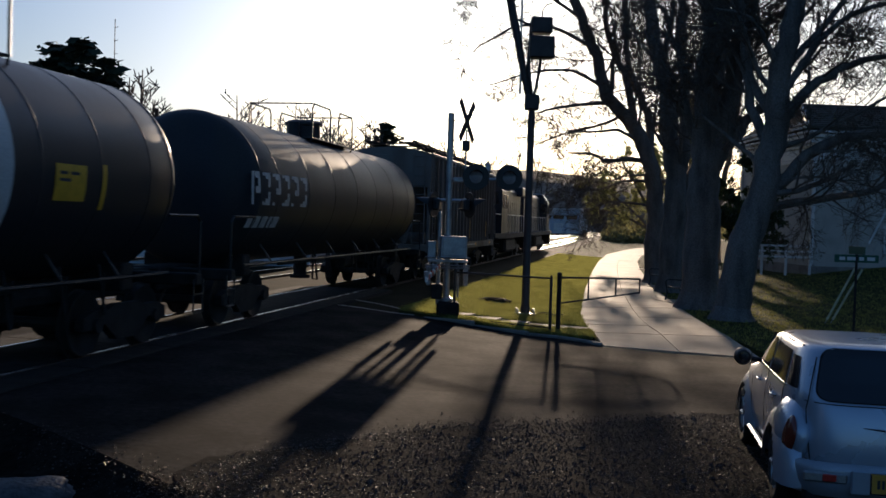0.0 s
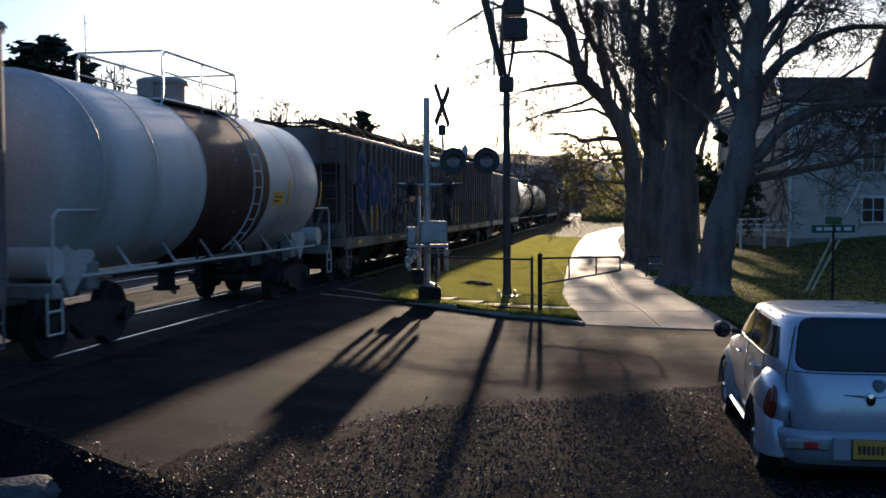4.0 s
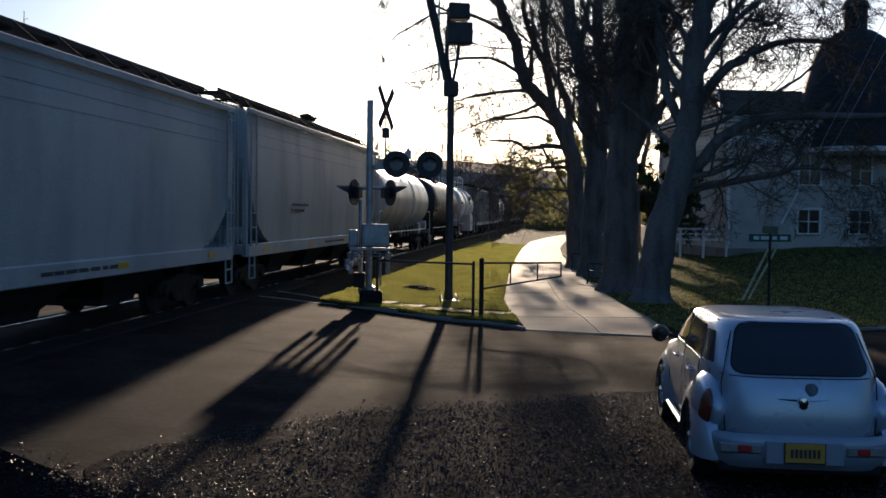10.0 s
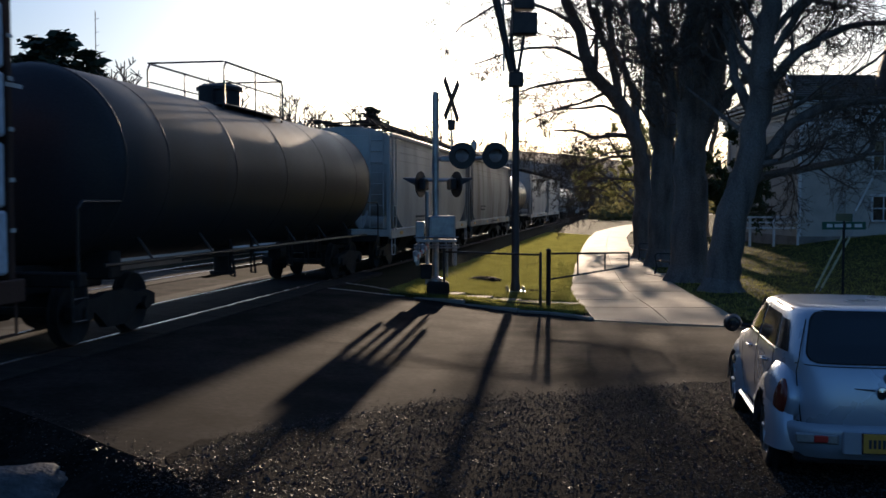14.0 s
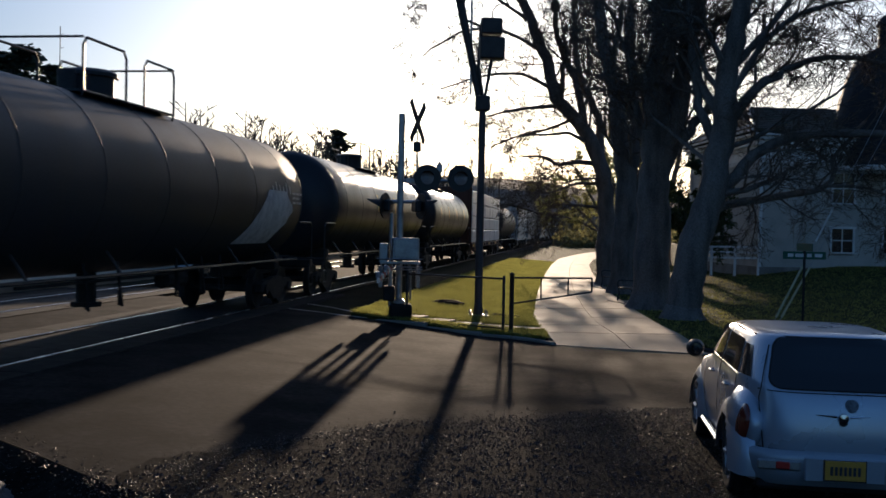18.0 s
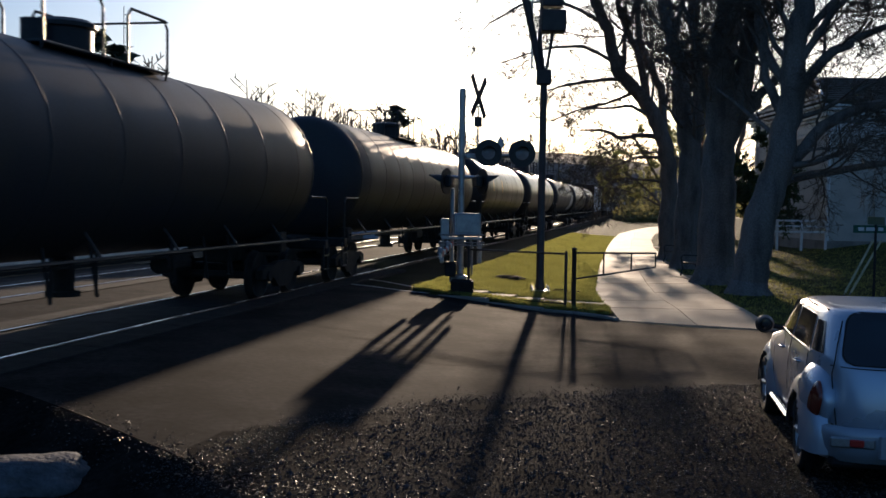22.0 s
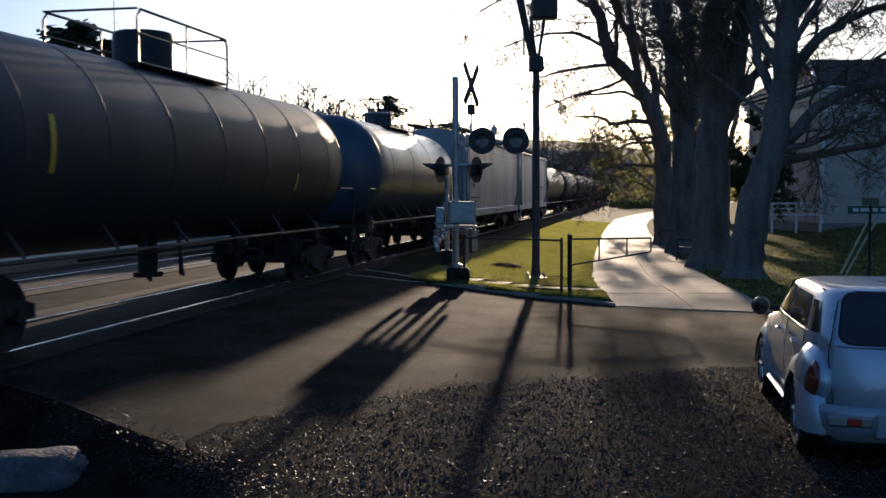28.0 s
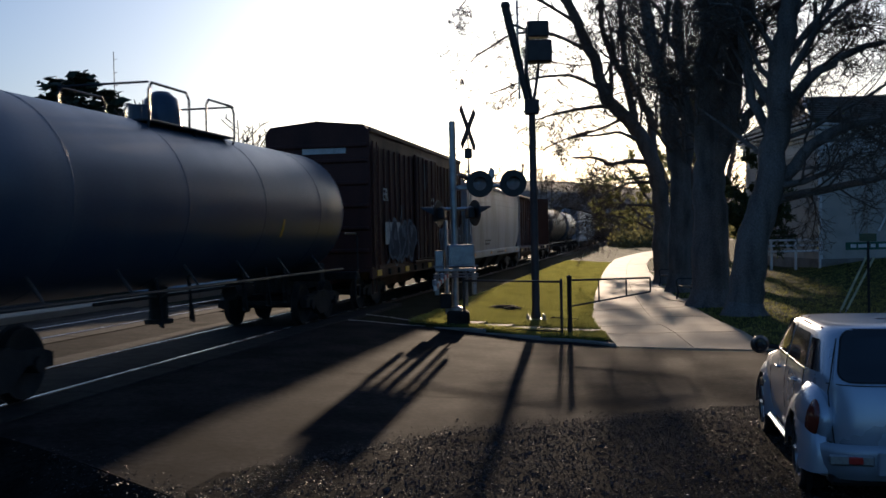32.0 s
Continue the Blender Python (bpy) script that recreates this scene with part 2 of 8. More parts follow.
def glow(name, color, strength):
    m = material(name, color, 0.3, bump=0)
    b = m.node_tree.nodes["Principled BSDF"]
    b.inputs["Emission Color"].default_value = (*color, 1)
    b.inputs["Emission Strength"].default_value = strength
    return m


ASPHALT = material("worn_asphalt", (0.030, 0.028, 0.027), 0.97, vary=0.9, scale=1.1, fine=13, bump=0.14, tint=(0.014, 0.0137, 0.0137), tint_at=0.5, spec=0.03, distance=0.012)
GRAVEL = material("dirt_and_gravel", (0.021, 0.019, 0.017), 1.0, vary=0.9, scale=1.4, fine=16, bump=0.12, tint=(0.011, 0.010, 0.0095), spec=0.01, distance=0.03)
STONE = material("crushed_stone", (0.042, 0.040, 0.039), 0.52, vary=0.4, scale=6, fine=90, bump=0.3, each=0.9, spec=0.4)
LEAFLITTER = material("dead_leaves", (0.085, 0.05, 0.028), 0.7, vary=0.4, scale=9, fine=60, bump=0.2, each=0.5)
BALLAST = material("track_ballast", (0.05, 0.045, 0.041), 0.95, vary=0.5, scale=2, fine=18, bump=1.0, distance=0.05, spec=0.08)
CONCRETE = material("weathered_concrete", (0.41, 0.325, 0.228), 0.80, vary=0.3, scale=0.8, fine=50, bump=0.2, tint=(0.33, 0.26, 0.185), spec=0.26)
KERB = material("grey_kerb_concrete", (0.30, 0.27, 0.235), 0.85, vary=0.35, scale=1.3, fine=45, bump=0.4, spec=0.2)
LAWN = material("spring_lawn", (0.078, 0.082, 0.027), 0.95, vary=0.5, scale=0.9, fine=34, bump=1.0, tint=(0.05, 0.055, 0.02), distance=0.05, spec=0.04)
GRASS = material("grass_blades", (0.33, 0.33, 0.09), 0.6, vary=0.3, scale=1.5, fine=30, bump=0, each=0.5, translucent=0.62, spec=0.2)
FIELD = material("far_ground", (0.028, 0.028, 0.016), 1.0, vary=0.4, scale=0.05, fine=0.8, bump=0.3, spec=0.02)
BARK = material("grey_bark", (0.19, 0.172, 0.155), 0.9, vary=0.45, scale=3, fine=25, bump=0.9, streak=4, distance=0.03, spec=0.2)
TWIG = material("bare_twigs", (0.13, 0.105, 0.085), 0.85, vary=0.3, scale=3, fine=30, bump=0, spec=0.2)
BUDS = material("opening_buds", (0.42, 0.42, 0.15), 0.7, vary=0.3, scale=2, fine=20, bump=0, each=0.4, translucent=0.65)
SHRUB = material("shrub_leaves", (0.06, 0.085, 0.03), 0.6, vary=0.4, scale=2, fine=20, bump=0, each=0.5, translucent=0.4)
NEEDLES = material("pine_needles", (0.025, 0.042, 0.02), 0.8, vary=0.4, scale=1.5, fine=10, bump=0, each=0.4)
STEEL = material("galvanised_steel", (0.42, 0.43, 0.44), 0.42, metal=0.85, vary=0.25, scale=5, fine=60, bump=0.1)
RAIL = material("polished_rail_head", (0.55, 0.55, 0.56), 0.25, metal=1.0, vary=0.2, scale=2, fine=80, bump=0.05)
RUST = material("rusted_steel", (0.085, 0.05, 0.034), 0.8, metal=0.2, vary=0.4, scale=4, fine=50, bump=0.4)
GRIME = material("grimy_running_gear", (0.03, 0.027, 0.025), 0.75, metal=0.3, vary=0.4, scale=4, fine=40, bump=0.4)
BLACKPAINT = material("black_paint", (0.018, 0.018, 0.019), 0.45, vary=0.3, scale=3, fine=60, bump=0.08)
WHITEPAINT = material("white_paint", (0.78, 0.78, 0.76), 0.5, vary=0.2, scale=2, fine=60, bump=0.08)
YELLOWPAINT = material("yellow_reflector", (0.75, 0.42, 0.03), 0.4, vary=0.15, scale=6, fine=50, bump=0.05)
REDLENS = glow("red_signal_lens", (0.45, 0.02, 0.01), 0.6)
PANE = material("dark_window_glass", (0.015, 0.018, 0.022), 0.06, vary=0.1, scale=2, bump=0, spec=0.8)
DECKRUBBER = material("dark_rubber_deck", (0.028, 0.027, 0.026), 0.92, vary=0.35, scale=3, fine=40, bump=0.5, spec=0.12)
TIE = material("creosote_timber", (0.05, 0.038, 0.03), 0.9, vary=0.4, scale=3, fine=30, bump=0.6, each=0.3)


# ---- lie of the land ----
AZ = radians(11.6)
TRACK0 = Vector((-5.85, 14.0))
ALONG = Vector((math.sin(AZ), math.cos(AZ)))
ASIDE = Vector((math.cos(AZ), -math.sin(AZ)))
RAIL_Z = 0.30


def off_track(x, y):
    return ASIDE.x * (x - TRACK0.x) + ASIDE.y * (y - TRACK0.y)


def lie(x, y):
    """Height of the land: a hump at the railway, a low rise to the house."""
    q = off_track(x, y)
    z = 0.27 * (1 - smoothstep((q - 1.8) / 5.0))
    # the shoulder falls off beside the asphalt's corner
    d = -0.655 * (x + 2.17) - 0.753 * (y - 8.36)
    if d > 0 and x < -1.2:
        z -= 0.30 * smoothstep(d / 0.8) * smoothstep((-1.2 - x) / 1.2)
    z += 0.85 * smoothstep((y - 24) / 22) * smoothstep((x - 0.2 * (y - 24) - 9) / 9)
    return z


def on_track(s, q=0.0, z=0.0):
    p = TRACK0 + s * ALONG + q * ASIDE
    return Vector((p.x, p.y, z))


def sheet(name, outline, mat, lift=0.0, step=1.0, skirt=0.0, label="", category="", kind="structure"):
    """A ground covering that follows the land, with an upright edge where skirt is given."""
    bm = bmesh.new()
    face = bm.faces.new([bm.verts.new((x, y, 0)) for x, y in outline])
    for axis in (0, 1):
        lo, hi = min(p[axis] for p in outline), max(p[axis] for p in outline)
        k = math.floor(lo / step) + 1
        while k * step < hi:
            no = (1, 0, 0) if axis == 0 else (0, 1, 0)
            bmesh.ops.bisect_plane(bm, geom=bm.verts[:] + bm.edges[:] + bm.faces[:], plane_co=[k * step * c for c in no], plane_no=no)
            k += 1
    for v in bm.verts:
        v.co.z = lie(v.co.x, v.co.y) + lift
    if skirt:
        edge = [e for e in bm.edges if e.is_boundary]
        made = bmesh.ops.extrude_edge_only(bm, edges=edge)["geom"]
        for v in made:
            if isinstance(v, bmesh.types.BMVert):
                v.co.z -= skirt
    bmesh.ops.recalc_face_normals(bm, faces=bm.faces)
    if sum(f.normal.z * f.calc_area() for f in bm.faces) < 0:
        bmesh.ops.reverse_faces(bm, faces=bm.faces)
    me = bpy.data.meshes.new(name)
    bm.to_mesh(me)
    bm.free()
    me.materials.append(mat)
    me.shade_smooth()
    me.set_sharp_from_angle(angle=radians(40))
    return tagged(new(name, me), label, category, kind=kind)


# the ground reaches the horizon: fine rings near, coarse far
g = Geo()
rad = [0, 4, 8, 12, 16, 20, 24, 28, 32, 36, 40, 46, 52, 60, 70, 82, 96, 115, 140, 180, 260, 400, 700, 1200, 2400, 4200]
rings = []
for r in rad[1:]:
    rings.append([(r * math.sin(2 * math.pi * k / 96), 14 + r * math.cos(2 * math.pi * k / 96)) for k in range(96)])
g.loft([[(x, y, lie(x, y) - 0.06 - 0.5 * (1 - smoothstep((math.hypot(x + 3.5, y - 6) - 5) / 6))) for x, y in ring] for ring in rings], caps=False)
k0 = len(g.v)
g.v.append((0, 14, lie(0, 14) - 0.06))
g.f += [(k0, k, (k + 1) % 96) for k in range(96)]
tagged(part("ground", g, FIELD, smooth=180), "dull brown-green open ground reaching the horizon", "ground", kind="structure")

ROAD = [(-2.16, 8.37), (-1.85, 9.2), (-1.45, 9.85), (-0.5, 10.85), (0.1, 11.4), (1.1, 11.7), (2.4, 12.1), (4, 12.8), (12, 15.3), (30, 20.5), (60, 29), (60, 35), (30, 25.6), (12, 20.2), (8.4, 19.15), (6.17, 18.45), (4.7, 18.9), (3.45, 19.7), (3.2, 20.15), (2.7, 20.85), (2.1, 21.2), (0.99, 22.2), (-0.78, 23.15), (-2.4, 24.6), (-8, 29.6), (-22, 42), (-34, 52.7), (-42, 43), (-22, 25.6), (-7, 12.6), (-4.31, 10.25)]
sheet("road", ROAD, ASPHALT, 0.0, 0.8, 0.012, "worn dark asphalt street humping over a level crossing", "road")
LOT = [(-2.17, 8.36), (-4.4, 10.3), (-7.05, 12.6), (-14, 8), (-20, -16), (18, -16), (24, 18.6), (12, 15.35), (4, 12.83), (2.4, 12.13), (1.1, 11.73), (0.1, 11.43), (-0.5, 10.88), (-1.45, 9.88), (-1.88, 9.2)]
sheet("pavement", LOT, GRAVEL, 0.004, 0.5, 0, "dark gravel and dirt parking ground with leaf litter", "gravel lot")
# the lot's ragged rim, spilling over the asphalt
rim = [Vector(p) for p in ROAD[:9]]
RIM, rnd = [], random.Random(14)
for a, b in zip(rim, rim[1:]):
    n = max(2, round((b - a).length / 0.16))
    side = Vector((-(b - a).y, (b - a).x)).normalized()
    for k in range(n):
        p = a.lerp(b, k / n)
        RIM.append(p + side * (0.02 + 0.34 * noise.noise(Vector((p.x * 1.3, p.y * 1.3, 0))) + 0.22 * noise.noise(Vector((p.x * 3.5, p.y * 3.5, 4))) + rnd.uniform(-0.05, 0.05)))
APRON = [tuple(p) for p in RIM] + [(12, 14.7), (4, 12.2), (2.4, 11.5), (1.1, 11.1), (0.3, 10.9), (-0.3, 10.4), (-1.1, 9.5), (-1.5, 8.9), (-1.8, 8.2)]
sheet("dirt_rim", APRON, GRAVEL, 0.0065, 1.6, 0, "ragged rim of dirt and gravel spilling over the asphalt", "gravel lot")
PATH_L = [(3.45, 19.75), (3.55, 21.6), (3.62, 23.2), (3.85, 25.5), (4.25, 28.1), (4.9, 32.0), (5.73, 37.0), (6.9, 43.5), (8.24, 51.0), (10.9, 65), (13.8, 79), (17.4, 92), (21.2, 104), (26, 116), (34, 130), (46, 146)]
PATH_R = [(6.17, 18.5), (6.45, 21.4), (6.62, 23.5), (6.83, 25.5), (7.2, 28.6), (7.78, 32.8), (8.35, 36.9), (9.2, 42.0), (11.0, 52.5), (13.6, 66), (16.6, 79), (20.3, 91.5), (24.2, 102.5), (28.6, 114), (36.4, 127.5), (48.2, 143.5)]
VERGE = [(-0.72, 23.28), (0.99, 22.34), (2.1, 21.34), (2.75, 20.95), (3.3, 20.3)] + [(x - 0.03, y) for x, y in PATH_L[1:]] + [(40, 152)] + [tuple(on_track(s, 3.2)[:2]) for s in (140, 60, 30, 16, 12.5)]
sheet("grass_verge", VERGE, LAWN, 0.06, 1.2, 0.15, "sunlit green grass strip between railway and path", "lawn")
RIGHT = [(6.35, 18.62), (8.4, 19.27), (12, 20.32), (30, 25.7), (60, 35.1), (90, 60), (90, 150), (56, 150)] + [(x + 0.03, y) for x, y in PATH_R[::-1][:-1]]
sheet("lawn", RIGHT, LAWN, 0.06, 1.5, 0.15, "shaded green lawn under trees in front of a house", "lawn")

# footpath in poured slabs, each a piece
slabs = thing("footpath", "pale worn concrete footpath curving alongside the railway", "path", kind="structure")
for i in range(len(PATH_L) - 1):
    la, lb, ra, rb = (Vector(p) for p in (PATH_L[i], PATH_L[i + 1], PATH_R[i], PATH_R[i + 1]))
    n = max(1, round((lb - la).length / 1.9))
    for k in range(n):
        for j in range(2):
            g = Geo()
            qs = []
            for a, b in ((k, 0), (k, 1), (k + 1, 1), (k + 1, 0)):
                f = a / n
                l, r = la.lerp(lb, f), ra.lerp(rb, f)
                w = (j * 0.5 + b * 0.5)
                p = l.lerp(r, w)
                qs.append(p)
            m = sum(qs, Vector((0, 0))) / 4
            qs = [p + (m - p).normalized() * 0.012 for p in qs]
            top = [(p.x, p.y, lie(p.x, p.y) + (0.012 if (i == 0 and k == 0 and t < 2) else 0.075) + 0.004 * ((i * 7 + k * 3 + j) % 3)) for t, p in enumerate(qs)]
            g.add(top + [(x, y, z - 0.12) for x, y, z in top], [(0, 1, 2, 3), (0, 4, 5, 1), (1, 5, 6, 2), (2, 6, 7, 3), (3, 7, 4, 0)])
            part("slab", g, CONCRETE, slabs)

# kerb stones along the far side of the street
def kerb_run(pts, owner):
    for a, b in zip(pts, pts[1:]):
        a, b = Vector(a), Vector(b)
        n = max(1, round((b - a).length / 1.5))
        for k in range(n):
            p, q = a.lerp(b, k / n), a.lerp(b, (k + 1) / n)
            m, d = (p + q) / 2, (q - p)
            rot = Matrix.Rotation(math.atan2(d.y, d.x), 3, "Z")
            part("kerb_stone", Geo().box((m.x, m.y, lie(m.x, m.y) - 0.075), (d.length - 0.012, 0.13, 0.26), 0.02, rot), KERB, owner)


kerb = thing("kerb", "low grey concrete kerb stones edging the street", "kerb", kind="structure")
kerb_run([(-0.15, 22.9), (0.99, 22.27), (2.1, 21.27), (2.72, 20.9), (3.2, 20.28), (3.42, 19.85)], kerb)
kerb_run([(6.3, 18.54), (8.4, 19.22), (12, 20.27), (30, 25.67)], kerb)
strip = thing("pavement_strip", "narrow pale concrete strip behind the kerb", "pavement", kind="structure")
for k in range(5):
    a, b = Vector((0.35, 23.75)).lerp(Vector((3.5, 22.2)), k / 5), Vector((0.35, 23.75)).lerp(Vector((3.5, 22.2)), (k + 1) / 5)
    m, d = (a + b) / 2, b - a
    part("slab", Geo().box((m.x, m.y, lie(m.x, m.y) + 0.03), (d.length - 0.015, 0.55, 0.12), 0.008, Matrix.Rotation(math.atan2(d.y, d.x), 3, "Z")), CONCRETE, strip)

# ---- railway: two tracks on ballast ----
def railway(q0, name, label):
    top = thing(name, label, "railway track", kind="structure")
    g = Geo()
    for s0, s1 in ((-700, -30), (-30, -8), (17, 60), (60, 760)):
        g.loft([[on_track(s, q0 + q, z) for q, z in ((-2.3, 0.0), (-1.45, 0.17), (1.45, 0.17), (2.3, 0.0))] for s in (s0, s1)], closed=False, caps=False)
    part("ballast", g, BALLAST, top)
    for q in (-0.78, 0.78):
        web = Geo()
        web.loft([[on_track(s, q0 + q + a, z) for a, z in ((-0.07, 0.155), (0.07, 0.155), (0.07, 0.17), (0.012, 0.185), (0.012, 0.27), (0.036, 0.275), (0.036, RAIL_Z - 0.006), (-0.036, RAIL_Z - 0.006), (-0.036, 0.275), (-0.012, 0.27), (-0.012, 0.185), (-0.07, 0.17))] for s in (-700, 760)])
        r = part("rail", web, RUST, top)
        head = Geo()
        head.loft([[on_track(s, q0 + q + a, z) for a, z in ((-0.034, RAIL_Z - 0.004), (0.034, RAIL_Z - 0.004), (0.030, RAIL_Z), (-0.030, RAIL_Z))] for s in (-700, 760)])
        part("rail_head", head, RAIL, r, "bright polished running surface")
    tie = Geo().box((0, 0, 0), (2.6, 0.23, 0.16), 0.015).mesh("sleeper", TIE)
    for k in range(110):
        s = -28 + 0.55 * k
        if s > -9 and s < 18:
            continue
        m = Matrix.Translation(on_track(s, q0, 0.105)) @ Matrix.Rotation(-AZ, 4, "Z")
        part("sleeper", tie, TIE, top, at=m)
    return top


railway(0.0, "near_track", "straight main railway track with bright rail heads on ballast")
railway(-4.6, "far_track", "second railway track beyond the train")
# crossing panels between and beside the rails
panel = thing("crossing_deck", "dark rubber level crossing panels between the rails", "level crossing", kind="structure")
for q0 in (0.0, -4.6):
    for q, w in ((-1.16, 0.62), (0.0, 1.36), (1.16, 0.62)):
        for k in range(10):
            m = Matrix.Translation(on_track(-7.6 + 2.4 * k + 1.2, q0 + q, 0.235)) @ Matrix.Rotation(-AZ, 4, "Z")
            part("deck_panel", Geo().box((0, 0, 0), (w, 2.385, 0.11), 0.012), DECKRUBBER, panel, at=m)


# ---- the freight train ----
def paint(name, c, **kw):
    base = dict(rough=0.52, vary=0.32, scale=1.1, fine=45, bump=0.06, streak=3.0, spec=0.22)
    base.update(kw)
    return material(name, c, **base)


P_BLACK = paint("tank_black", (0.028, 0.031, 0.037), tint=(0.037, 0.037, 0.039), rough=0.36, spec=0.24)
P_BROWNBLACK = paint("tank_dusty_black", (0.038, 0.041, 0.047), tint=(0.052, 0.049, 0.047), rough=0.48, spec=0.17)
P_BLUEBLACK = paint("tank_blue_black", (0.03, 0.04, 0.055), rough=0.35)
P_BLUE = paint("tank_dark_blue", (0.04, 0.065, 0.105), tint=(0.06, 0.085, 0.12), rough=0.36, spec=0.5)
P_WHITE = paint("car_white", (0.62, 0.63, 0.62), tint=(0.45, 0.43, 0.39), rough=0.38)
P_PALE = paint("hopper_pale_grey", (0.41, 0.47, 0.53), tint=(0.31, 0.34, 0.37), rough=0.45)
P_LIGHT = paint("hopper_light_grey", (0.53, 0.53, 0.51), tint=(0.41, 0.41, 0.40), rough=0.45)
P_GREY = paint("hopper_grey", (0.33, 0.34, 0.34), tint=(0.20, 0.18, 0.16), rough=0.5)
P_DIRTY = paint("hopper_dirty_grey", (0.20, 0.19, 0.18), tint=(0.10, 0.075, 0.06), rough=0.6, scale=0.8)
P_BROWN = paint("car_oxide_brown", (0.085, 0.035, 0.028), tint=(0.045, 0.022, 0.02), rough=0.6)
P_RUSTY = paint("lumber_car_brown", (0.10, 0.05, 0.035), tint=(0.05, 0.03, 0.024), rough=0.7)
WRAP = paint("white_lumber_wrap", (0.62, 0.70, 0.78), tint=(0.50, 0.58, 0.68), rough=0.32, streak=1.0, scale=2.0, bump=0.3, fine=7, distance=0.02)
MARK_W = material("white_stencil", (0.62, 0.62, 0.60), 0.6, vary=0.3, scale=5, bump=0)
MARK_D = material("dark_stencil", (0.03, 0.035, 0.05), 0.6, vary=0.2, scale=5, bump=0)
SPRAY = [material("spray_paint", c, 0.85, vary=0.35, scale=3, fine=20, bump=0, spec=0.05) for c in ((0.035, 0.075, 0.19), (0.19, 0.215, 0.25), (0.018, 0.018, 0.022), (0.16, 0.19, 0.20), (0.09, 0.095, 0.11))]

mesh_store = {}


def stored(key, build, mat, smooth=0.0):
    if key not in mesh_store:
        mesh_store[key] = build().mesh(key, mat, smooth)
    return mesh_store[key]


def g_side_frame():
    o = [(-1.22, 0.40), (-1.22, 0.58), (-0.95, 0.66), (-0.55, 0.66), (-0.34, 0.72), (0.34, 0.72), (0.55, 0.66), (0.95, 0.66), (1.22, 0.58), (1.22, 0.40), (0.98, 0.40), (0.90, 0.48), (0.66, 0.46), (0.36, 0.26), (0.30, 0.20), (-0.30, 0.20), (-0.36, 0.26), (-0.66, 0.46), (-0.90, 0.48), (-0.98, 0.40)]
    return Geo().prism(o, -0.07, 0.07, "x")


def g_wheel():
    return Geo().lathe([(0.001, -0.02), (0.09, -0.02), (0.10, 0.03), (0.36, 0.0), (0.40, -0.03), (0.455, -0.035), (0.465, 0.08), (0.50, 0.085), (0.50, 0.11), (0.42, 0.11), (0.39, 0.06), (0.12, 0.09), (0.09, 0.13), (0.001, 0.13)], 28, "x")


def truck(owner, y):
    b = Geo().box((0, 0, 0.52), (2.0, 0.36, 0.26), 0.03).box((0, 0, 0.72), (0.5, 0.5, 0.16), 0.03)
    for a in (-0.88, 0.88):
        b.cyl((-1.0, a, 0.46), (1.0, a, 0.46), 0.08, seg=10)
        for q in (-0.99, 0.99):
            b.cyl((q - 0.12, a, 0.46), (q + 0.12, a, 0.46), 0.11, seg=10)
    bolster = part("truck", stored("truck", lambda: b, GRIME), GRIME, owner, "grimy cast steel bogie", at=Matrix.Translation((0, y, 0)))
    for q in (-0.99, 0.99):
        f = part("side_frame", stored("side_frame", g_side_frame, GRIME), GRIME, bolster, at=Matrix.Translation((q, 0, 0)))
        sp = Geo()
        for a in (-0.16, 0.0, 0.16):
            sp.cyl((0, a, 0.27), (0, a, 0.52), 0.065, seg=8)
        part("spring", stored("spring", lambda: sp, GRIME, 40), GRIME, bolster, at=Matrix.Translation((q, 0, 0)))
    for a in (-0.88, 0.88):
        for q in (-1, 1):
            m = Matrix.Translation((q * 0.84, a, 0.47)) @ Matrix.Rotation(0 if q < 0 else math.pi, 4, "Z")
            part("wheel", stored("wheel", g_wheel, GRIME, 40), GRIME, bolster, at=m)
    return bolster


def coupler(owner, y, sg):
    g = Geo().box((0, y - sg * 0.55, 0.88), (0.16, 0.7, 0.18), 0.03).box((0, y - sg * 0.14, 0.88), (0.28, 0.30, 0.28), 0.06)
    g.tube([(0.25, y - sg * 0.5, 0.72), (0.25, y - sg * 0.3, 0.5), (0.22, y - sg * 0.05, 0.42)], 0.025, 6)
    part("coupler", g, RUST, owner)


def ladder(owner, x, y, z0, z1, mat, w=0.42, step=0.33, face="x"):
    g = Geo()
    for k in (-w / 2, w / 2):
        g.tube([(x, y + k, z0), (x, y + k, z1)] if face == "x" else [(x + k, y, z0), (x + k, y, z1)], 0.022, 5)
    z = z0 + 0.1
    while z < z1:
        g.tube([(x, y - w / 2, z), (x, y + w / 2, z)] if face == "x" else [(x - w / 2, y, z), (x + w / 2, y, z)], 0.014, 5)
        z += step
    part("ladder", g, mat, owner)


